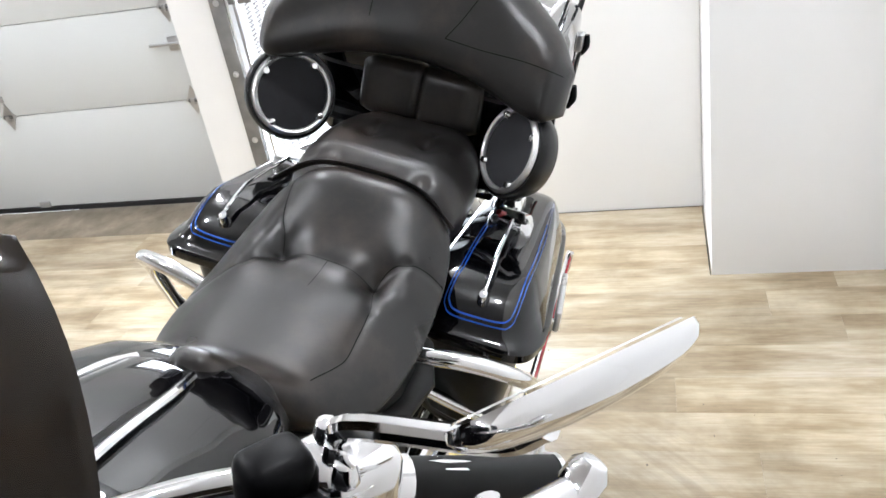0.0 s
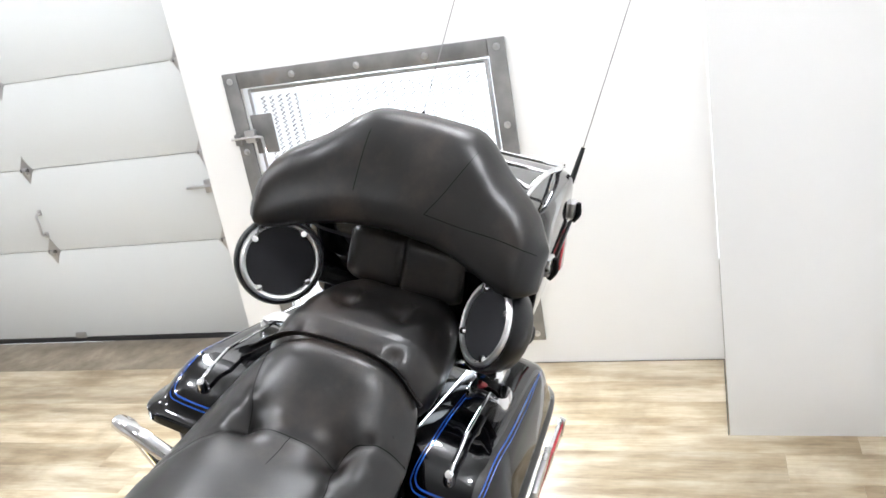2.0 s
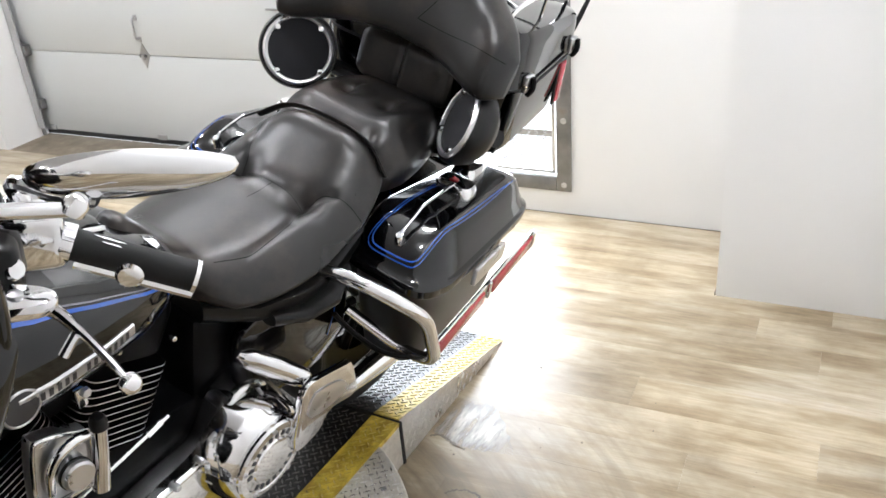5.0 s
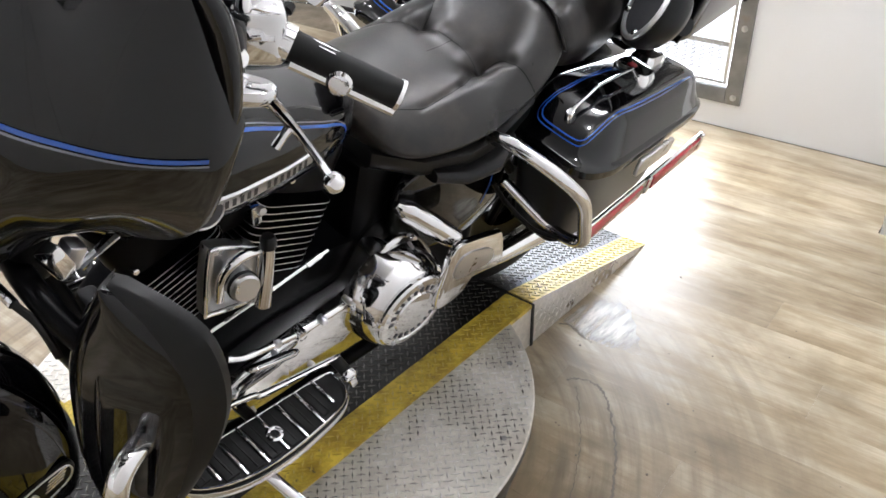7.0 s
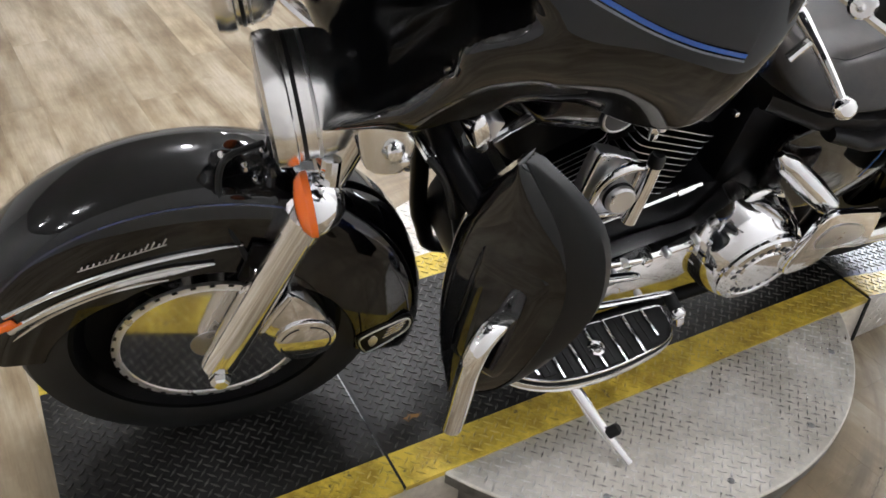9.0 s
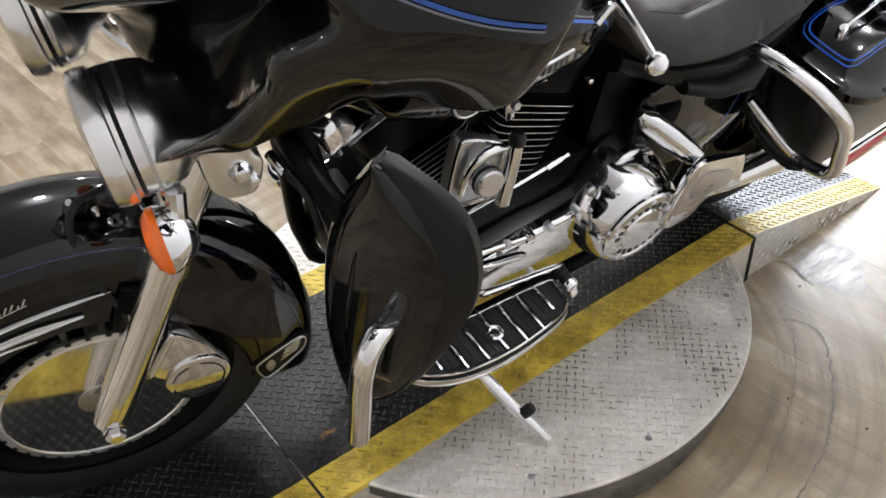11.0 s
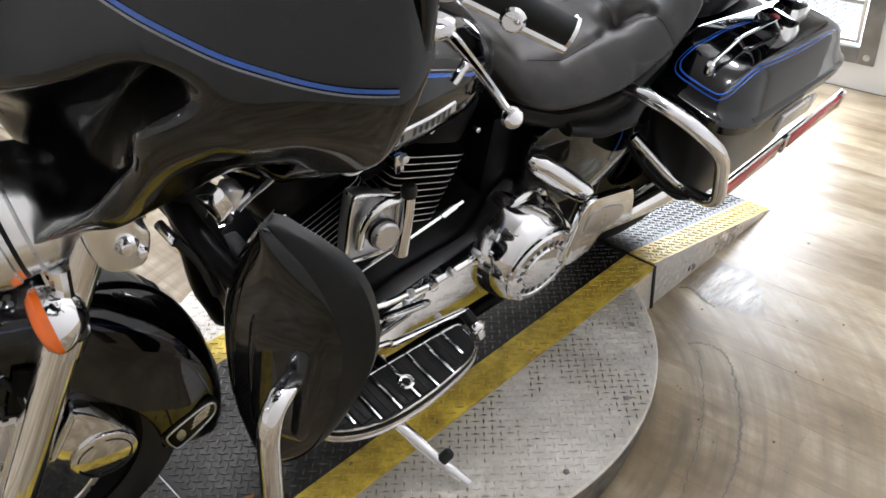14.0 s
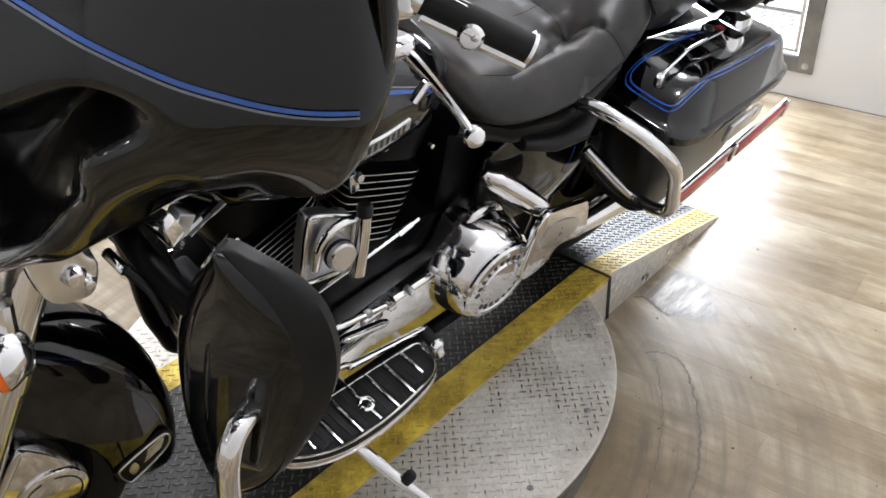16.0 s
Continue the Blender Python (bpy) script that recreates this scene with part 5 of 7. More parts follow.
# ---- fuel tank
def tank():
    xs = [0.690, 0.712, 0.755, 0.83, 0.92, 1.01, 1.09, 1.16, 1.21, 1.235]
    hw = [0.050, 0.100, 0.140, 0.169, 0.187, 0.196, 0.194, 0.175, 0.130, 0.07]
    zt = [0.868, 0.895, 0.922, 0.953, 0.982, 1.003, 1.012, 1.008, 0.990, 0.96]
    zb = [0.835, 0.815, 0.798, 0.786, 0.780, 0.780, 0.784, 0.800, 0.832, 0.87]
    return loft([[(x, u, (t + b) / 2 + v) for u, v in sup(40, w, (t - b) / 2, 2.6)] for x, w, t, b in zip(xs, hw, zt, zb)])


tk = tank()
bmesh.ops.subdivide_edges(tk, edges=[e for e in tk.edges if abs(e.verts[0].co.x - e.verts[1].co.x) > 0.01], cuts=2, smooth=0.9)
tskin = bvh(tk)
tank_part = bp("fuel_tank", tk, PAINT, "glossy black fuel tank with blue pinstripes", sharp=60)
for s in (1, -1):
    up_line = [(1.20, s * 0.3, 0.980), (1.12, s * 0.3, 0.984), (1.051, s * 0.3, 0.976), (1.009, s * 0.3, 0.967), (0.949, s * 0.3, 0.950), (0.870, s * 0.3, 0.921), (0.805, s * 0.3, 0.894), (0.777, s * 0.3, 0.874), (0.778, s * 0.3, 0.852), (0.812, s * 0.3, 0.838), (0.872, s * 0.3, 0.834), (0.938, s * 0.3, 0.820), (1.005, s * 0.3, 0.805), (1.06, s * 0.3, 0.803)]
    bp("pinstripe", ribbon(tskin, up_line, 0.0042, (0, -s, 0)), BLUE, "", tank_part)
    bp("pinstripe", ribbon(tskin, [(x, y, z + 0.0055) for x, y, z in up_line[:8]], 0.0018, (0, -s, 0)), SILVER_LINE, "", tank_part)
    # badge: a round medallion and a tapering name plate with unlettered bars
    def on_tank(x, z, lift):
        hit, nor, _, _ = tskin.ray_cast(Vector((x, s * 0.5, z)), Vector((0, -s, 0)))
        return hit + nor * lift if nor.y * s > 0 else hit - nor * lift
    plate = bmesh.new()
    rows = []
    for i in range(17):
        t = i / 16
        x = 1.062 - 0.196 * t
        zc = 0.874 - 0.003 * t
        h = 0.0150 - 0.005 * t
        rows.append([plate.verts.new(on_tank(x, zc + q * h, l)) for q, l in ((-1, 0.0005), (-0.8, 0.004), (0.8, 0.004), (1, 0.0005))])
    for a, b in zip(rows, rows[1:]):
        for k in range(3):
            plate.faces.new((a[k], a[k + 1], b[k + 1], b[k]))
    pl = bp("name_plate", plate, SATIN, "silver tank name plate", tank_part)
    for i in range(14):
        t = (i + 1.6) / 16
        if i == 6:
            continue
        bar = bmesh.new()
        x, zc = 1.062 - 0.196 * t, 0.874 - 0.003 * t
        q = [bar.verts.new(on_tank(x + u, zc + v, 0.0052)) for u, v in ((0.0034, -0.0072), (-0.0034, -0.0072), (-0.0034, 0.0072), (0.0034, 0.0072))]
        bar.faces.new(q)
        bp("dark_bar", bar, BADGE, "", pl)
    c = on_tank(1.060, 0.872, 0.0)
    med = bp("medallion", lathe([(0.0, 0.005), (0.022, 0.005), (0.028, 0.004), (0.031, 0.0)], c, (0, s, 0.1), 28), BADGE, "round dark medallion with a silver ring", tank_part)
    bp("medallion_ring", lathe([(0.0245, 0.0045), (0.0255, 0.0058), (0.0275, 0.0054), (0.0285, 0.0040)], c, (0, s, 0.1), 28), SATIN, "", med)
con = loft([[(x, u, z + v) for u, v in sup(20, w, 0.014, 3)] for x, w, z in ((0.785, 0.030, 0.925), (0.81, 0.040, 0.945), (0.92, 0.050, 0.985), (1.02, 0.054, 1.006), (1.12, 0.048, 1.014), (1.19, 0.030, 1.000))])
cn = bp("tank_console", con, PAINT, "black tank console with chrome rails")
for s in (1, -1):
    bp("console_rail", tube([(0.800, s * 0.038, 0.945), (0.85, s * 0.048, 0.966), (0.95, s * 0.053, 0.996), (1.05, s * 0.055, 1.012), (1.16, s * 0.042, 1.014)], 0.0055, 8), CHROME, "chrome console rail", cn)
bp("fuel_cap", lathe([(0.0, 0.012), (0.022, 0.011), (0.028, 0.004), (0.029, -0.01)], (1.02, 0, 1.018), (0, 0, 1), 28), CHROME, "chrome fuel cap", cn)

# ---- seat
def cushion(x0, x1, nx, ny, half, mid, rise, bottom, dents=(), seams=(), edge=6.0, skirt=0.012):
    """A stuffed cushion over a plan of half width half(x): buttons are dents, seams are creases in it."""
    rings = []
    for i in range(nx + 1):
        x = x0 + (x1 - x0) * i / nx
        w = half(x)
        sec = []
        for j in range(ny + 1):
            u = 2 * j / ny - 1
            u = math.copysign(abs(u) ** 0.8, u)
            y = w * u
            z = mid(x) + rise(x) * u * u - (mid(x) + rise(x) - bottom(x)) * 0.55 * abs(u) ** edge
            for dx, dy, r, dep in dents:
                z -= dep * math.exp(-((x - dx) ** 2 + (y - dy) ** 2) / r ** 2)
            for (ax, ay), (bx, by), dep, wd in seams:
                px, py, qx, qy = x - ax, y - ay, bx - ax, by - ay
                t = max(0, min(1, (px * qx + py * qy) / (qx * qx + qy * qy)))
                dd = math.hypot(px - t * qx, py - t * qy)
                z -= dep * math.exp(-(dd / wd) ** 2)
            sec.append((x, y, z))
        zl = bottom(x)
        side = [(x, w * 1.01, zl + (sec[-1][2] - zl) * 0.5), (x, w * 0.96, zl), (x, -w * 0.96, zl), (x, -w * 1.01, zl + (sec[0][2] - zl) * 0.5)]
        rings.append(sec + side)
    return loft(rings)


def curve(xs, vs):
    xs, vs = list(xs), list(vs)
    if xs[0] > xs[-1]:
        xs, vs = xs[::-1], vs[::-1]
    def f(x):
        return float(np.interp(x, xs, vs))
    def smooth(x):
        return (f(x - 0.012) + 2 * f(x) + f(x + 0.012)) / 4
    return smooth


B1, B2 = (0.388, -0.087), (0.394, 0.088)
rs = cushion(0.785, 0.185, 240, 170,
             curve([0.79, 0.78, 0.765, 0.73, 0.705, 0.69, 0.675, 0.655, 0.63, 0.59, 0.54, 0.47, 0.40, 0.33, 0.28, 0.235, 0.205, 0.18], [0.015, 0.032, 0.041, 0.047, 0.072, 0.108, 0.140, 0.165, 0.182, 0.196, 0.205, 0.208, 0.205, 0.197, 0.185, 0.165, 0.135, 0.09]),
             curve([0.79, 0.775, 0.75, 0.72, 0.69, 0.65, 0.58, 0.50, 0.42, 0.36, 0.31, 0.27, 0.24, 0.21, 0.185], [0.918, 0.945, 0.940, 0.908, 0.868, 0.843, 0.838, 0.832, 0.832, 0.852, 0.885, 0.912, 0.922, 0.912, 0.885]),
             curve([0.79, 0.70, 0.66, 0.6, 0.5, 0.42, 0.36, 0.3, 0.24, 0.18], [0.0, 0.0, -0.012, -0.008, 0.006, 0.016, 0.017, 0.010, 0.002, 0.0]),
             curve([0.79, 0.76, 0.73, 0.70, 0.68, 0.64, 0.6, 0.5, 0.4, 0.3, 0.2], [0.895, 0.885, 0.835, 0.765, 0.728, 0.716, 0.710, 0.706, 0.715, 0.745, 0.80]),
             dents=[(*B1, 0.030, 0.024), (*B2, 0.030, 0.024), (0.395, 0.150, 0.055, -0.009), (0.395, -0.150, 0.055, -0.009), (0.47, 0.0, 0.10, -0.006)],
             seams=[(B1, B2, 0.005, 0.008), (B1, (0.335, -0.115), 0.006, 0.008), (B2, (0.352, 0.125), 0.006, 0.008), ((0.352, 0.125), (0.335, 0.195), 0.004, 0.008), ((0.335, -0.115), (0.25, -0.135), 0.002, 0.006), (B1, (0.43, -0.13), 0.005, 0.010), (B2, (0.46, 0.110), 0.005, 0.008),
                    ((0.46, 0.110), (0.58, 0.122), 0.003, 0.007), ((0.43, 0.185), (0.445, 0.205), 0.005, 0.005), ((0.43, -0.13), (0.52, -0.205), 0.003, 0.007)], edge=3.6)
for _ in range(14):
    bmesh.ops.smooth_vert(rs, verts=rs.verts, factor=0.5, use_axis_x=False, use_axis_y=True, use_axis_z=True)
bmesh.ops.scale(rs, vec=(1, 0.955, 1), verts=rs.verts)
bmesh.ops.translate(rs, vec=(0, 0.013, 0), verts=rs.verts)
rsskin = bvh(rs)
seat = bp("rider_seat", rs, LEATHER, "worn black vinyl rider seat with tufted buttons", sharp=70)
for line in ([B1, (0.391, 0.0), B2], [B1, (0.36, -0.098), (0.335, -0.115), (0.29, -0.128), (0.25, -0.135)], [B2, (0.368, 0.102), (0.352, 0.125), (0.342, 0.16), (0.335, 0.192)], [B1, (0.41, -0.105), (0.43, -0.13), (0.475, -0.165), (0.52, -0.198)], [B2, (0.425, 0.098), (0.46, 0.110), (0.52, 0.118), (0.58, 0.122), (0.64, 0.10)], [(0.392, 0.0), (0.425, 0.0), (0.46, 0.0)]):
    bp("seam", ribbon(rsskin, [(x, y * 0.955 + 0.013, 0.9) for x, y in line], 0.0016, (0, 0, -1), 0.0006), STITCH, "", seat)
ps = cushion(0.218, -0.045, 100, 110,
             curve([0.23, 0.20, 0.15, 0.08, 0.0, -0.05], [0.13, 0.155, 0.165, 0.160, 0.145, 0.12]),
             curve([0.23, 0.20, 0.16, 0.10, 0.04, -0.02, -0.06], [0.865, 0.905, 0.922, 0.926, 0.920, 0.908, 0.90]),
             curve([0.23, 0.1, 0.0, -0.06], [0.0, 0.006, 0.008, 0.004]),
             curve([0.23, 0.15, 0.05, -0.06], [0.80, 0.80, 0.81, 0.82]),
             dents=[(0.085, -0.055, 0.024, 0.013), (0.085, 0.055, 0.024, 0.013), (0.19, 0.09, 0.016, 0.008), (0.19, -0.09, 0.016, 0.008)],
             seams=[((0.085, -0.055), (0.03, -0.055), 0.004, 0.008), ((0.085, 0.055), (0.03, 0.055), 0.004, 0.008)])
bp("passenger_seat", ps, LEATHER, "black vinyl passenger seat with tufted buttons", sharp=70)
skirt = loft([[(x, u, z + v) for u, v in sup(24, w, 0.030, 4)] for x, w, z in ((0.66, 0.105, 0.722), (0.58, 0.165, 0.708), (0.48, 0.19, 0.702), (0.38, 0.185, 0.708), (0.28, 0.17, 0.74))])
bp("seat_base", skirt, PLASTIC, "black seat base")
heel = loft([[(x, u + 0.165, z + v) for u, v in sup(20, w, 0.016, 2.5)] for x, w, z in ((0.56, 0.02, 0.690), (0.50, 0.05, 0.678), (0.42, 0.06, 0.680), (0.35, 0.03, 0.70))])
bp("heat_guard", heel, PLASTIC, "dark plastic heat deflector under the seat")
bp("grab_strap", tube([(0.235, -0.17, 0.86), (0.215, -0.10, 0.905), (0.21, 0.0, 0.915), (0.215, 0.10, 0.905), (0.235, 0.17, 0.86)], 0.009, 8, flat=0.4), LEATHER, "black passenger strap")

# ---- passenger backrest, speaker pods and top case
def backrest():
    ys = np.linspace(-0.315, 0.315, 90)
    rings = []
    for y in ys:
        e = abs(y)
        def along(knots, vals):
            return float(np.mean([np.interp(abs(e + q), knots, vals) for q in (-0.022, -0.013, -0.004, 0.004, 0.013, 0.022)]))
        zt = along([0, 0.10, 0.125, 0.155, 0.185, 0.21, 0.245, 0.275, 0.30, 0.315], [1.234, 1.232, 1.227, 1.207, 1.182, 1.166, 1.150, 1.131, 1.102, 1.062])
        zb = along([0, 0.10, 0.18, 0.23, 0.27, 0.30, 0.315], [1.035, 1.030, 1.015, 1.003, 0.998, 1.002, 1.015])
        xc = along([0, 0.12, 0.20, 0.26, 0.30, 0.315], [-0.085, -0.075, -0.042, -0.010, 0.0, -0.006])
        dp = float(np.interp(e, [0, 0.2, 0.28, 0.305, 0.315], [0.062, 0.062, 0.055, 0.036, 0.012]))
        zc, h = (zt + zb) / 2, (zt - zb) / 2
        sec = []
        for u, v in sup(48, dp, h, 2.6):
            lean = -0.52 * v
            sec.append((xc + u + lean, y * 0.955 - 0.018, zc + v))
        rings.append(sec)
    return loft(rings)


bk = backrest()
bkskin = bvh(bk)
back_part = bp("backrest", bk, LEATHER, "black stitched vinyl wrap-around backrest", sharp=70)
for line in ([(0, -0.105, 1.105), (0, -0.106, 1.16), (-0.05, -0.108, 1.215)], [(0, 0.045, 1.095), (0, 0.070, 1.14), (-0.03, 0.095, 1.185), (-0.06, 0.110, 1.215)], [(0, 0.045, 1.095), (0, 0.12, 1.088), (0, 0.20, 1.085), (0, 0.27, 1.075)]):
    bp("seam", ribbon(bkskin, line, 0.0015, (-1, 0, -0.45), 0.0006), STITCH, "", back_part)
lum = cushion(-0.125, 0.125, 50, 30, curve([-0.13, -0.11, 0, 0.11, 0.13], [0.05, 0.06, 0.062, 0.06, 0.05]), curve([-0.13, -0.12, -0.09, 0, 0.09, 0.12, 0.13], [0.02, 0.035, 0.045, 0.048, 0.045, 0.035, 0.02]), curve([-0.13, 0.13], [0.0, 0.0]), curve([-0.13, 0.13], [0.0, 0.0]), seams=[((0.0, -0.07), (0.0, 0.07), 0.010, 0.006)])
# laid upright: its plan's x runs across the bike
bmesh.ops.transform(lum, matrix=Matrix(((0, 0.22, 1, -0.088), (1, 0, 0, -0.012), (0, -1, 0.12, 0.945), (0, 0, 0, 1))), verts=lum.verts)
bp("lumbar_pad", lum, LEATHER, "black padded lumbar cushion with centre seam", sharp=70)
for s in (1, -1):
    c = Vector((0.028, s * 0.222 - 0.022, 0.926))
    ax = Vector((0.64, -0.68 * s, 0.36)).normalized()
    pod = lathe([(0.0, -0.075), (0.05, -0.072), (0.078, -0.05), (0.090, -0.022), (0.091, -0.006), (0.088, 0.0), (0.0, -0.004)], c, ax, 44)
    pd = bp("speaker_pod", pod, PLASTIC, "black speaker pod with chrome ring")
    bp("speaker_ring", lathe([(0.070, -0.002), (0.071, 0.006), (0.076, 0.008), (0.081, 0.005), (0.083, -0.003)], c, ax, 48), RING, "bright chrome speaker ring", pd)
    bp("speaker_grille", lathe([(0.0, 0.004), (0.04, 0.0035), (0.069, 0.001), (0.070, -0.004)], c, ax, 40), GRILLE, "dark speaker grille", pd)
    side = ax.cross(Vector((0, 0, 1))).normalized()
    up = side.cross(ax)
    for a in (45, 135, 225, 315):
        q = c + (side * math.cos(radians(a)) + up * math.sin(radians(a))) * 0.069
        bp("ring_tab", lathe([(0.0, 0.010), (0.006, 0.009), (0.009, 0.004), (0.0, 0.0)], q, ax, 12), CHROME, "", pd)
    bp("pod_bracket", tube([c - ax * 0.10, Vector((-0.08, s * 0.16, 0.86)), Vector((-0.12, s * 0.12, 0.84))], 0.02, 10), PLASTIC, "", pd)

def taper(x, y, k=1.0):
    return -0.012 + (y + 0.012) * (1 - 0.45 * max(0.0, -0.16 - x))


box = loft([[(x, taper(x, y), z) for x, y in [(-0.30 + u, -0.012 + v) for u, v in sup(52, lx, ly, 8)]] for z, lx, ly in ((0.795, 0.190, 0.222), (0.802, 0.206, 0.240), (0.85, 0.215, 0.249), (0.92, 0.222, 0.255), (0.965, 0.226, 0.259))])
case = bp("top_case", box, PAINT, "glossy black top case")
bmesh_lid = loft([[(-0.30 + u * k, taper(-0.30 + u * k, -0.012 + v * k), z) for u, v in sup(52, 0.230, 0.264, 8)] for z, k in ((0.970, 0.985), (0.973, 1.0), (1.060, 0.985), (1.084, 0.968), (1.096, 0.935), (1.102, 0.84), (1.105, 0.4))])
for v in bmesh_lid.verts:
    v.co.z -= 0.13 * max(0.0, -0.13 - v.co.x) * max(0.0, (v.co.z - 0.975) / 0.13)
lid = bp("case_lid", bmesh_lid, PAINT, "glossy black top case lid", case)
bp("case_seal", loft([[(-0.30 + u, taper(-0.30 + u, -0.012 + v), z) for u, v in sup(52, 0.226, 0.260, 8)] for z in (0.962, 0.972)]), SEAL, "", case)
for s in (1, -1):
    for x in (-0.155, -0.455):
        yo = taper(x, s * 0.268 - 0.012)
        lt = bp("case_latch", rbox((0.036, 0.014, 0.040), 0.005, (x, yo, 0.982)), SATIN, "metal case latch", case)
        bp("latch_hook", tube([(x, yo + s * 0.010, 1.0), (x, yo + s * 0.014, 0.975), (x, yo + s * 0.004, 0.955)], 0.007, 8), BLACK_METAL, "", lt)
    bp("hinge_arm", tube([(-0.118, s * 0.252 - 0.012, 0.965), (-0.112, s * 0.254 - 0.012, 0.92), (-0.108, s * 0.248 - 0.012, 0.85), (-0.115, s * 0.236 - 0.012, 0.815)], 0.013, 10, flat=0.5), PLASTIC, "black support arm", case)
    bp("side_rail", tube([(-0.19, taper(-0.19, s * 0.270 - 0.012), 0.966), (-0.30, taper(-0.30, s * 0.270 - 0.012), 0.966), (-0.42, taper(-0.42, s * 0.270 - 0.012), 0.966)], 0.006, 10, flat=0.6), PLASTIC, "black strip along the case seam", case)
    mk = bp("side_marker", rbox((0.030, 0.010, 0.115), 0.006, (-0.455, taper(-0.455, s * 0.258 - 0.012), 0.880), (0, 8, 0)), RED, "red side marker lamp", case)
    bp("marker_bezel", rbox((0.044, 0.008, 0.130), 0.006, (-0.455, taper(-0.455, s * 0.254 - 0.012), 0.880), (0, 8, 0)), PLASTIC, "", mk)
    bp("case_foot", rbox((0.05, 0.05, 0.05), 0.008, (-0.03, s * 0.15, 0.81)), BLACK_METAL, "black mounting foot", case)
# antennas
for s in (1, -1):
    a0 = Vector((-0.515, s * 0.205 - 0.02, 0.975))
    an = bp("antenna", tube([a0, a0 + Vector((-0.02, 0.005, 0.05)), a0 + Vector((-0.045, 0.012, 0.12))], [0.005, 0.007, 0.005], 8), RUBBER, "whip antenna with black base")
    bp("antenna_whip", tube([a0 + Vector((-0.045, 0.012, 0.12)), a0 + Vector((-0.22, 0.06, 0.72))], 0.0012, 6), SAFETY, "", an)
    bp("antenna_mount", tube([a0 + Vector((0.03, -0.03 * s, 0.0)), a0], 0.007, 8), BLACK_METAL, "", an)
# chrome rack on the lid
for s in (1, -1):
    bp("rack_rail", tube([(-0.12, s * 0.185, 1.095), (-0.14, s * 0.20, 1.135), (-0.20, s * 0.212, 1.152), (-0.30, s * 0.212, 1.130), (-0.42, s * 0.19, 1.095), (-0.46, s * 0.17, 1.055)], 0.0052, 8), CHROME, "chrome luggage rack rail")
    bp("rack_post", tube([(-0.25, s * 0.212, 1.142), (-0.26, s * 0.205, 1.110), (-0.265, s * 0.20, 1.078)], 0.004, 8), CHROME, "chrome rack post")
for x, z in ((-0.21, 1.150), (-0.34, 1.120)):
    bp("rack_bar", tube([(x, -0.21, z), (x, 0.21, z)], 0.004, 8), CHROME, "chrome luggage rack bar")
bp("rack_arch", tube([(-0.145, -0.20, 1.135), (-0.135, -0.10, 1.165), (-0.13, 0.0, 1.172), (-0.135, 0.10, 1.165), (-0.145, 0.20, 1.135)], 0.0052, 8), CHROME, "chrome luggage rack arch")

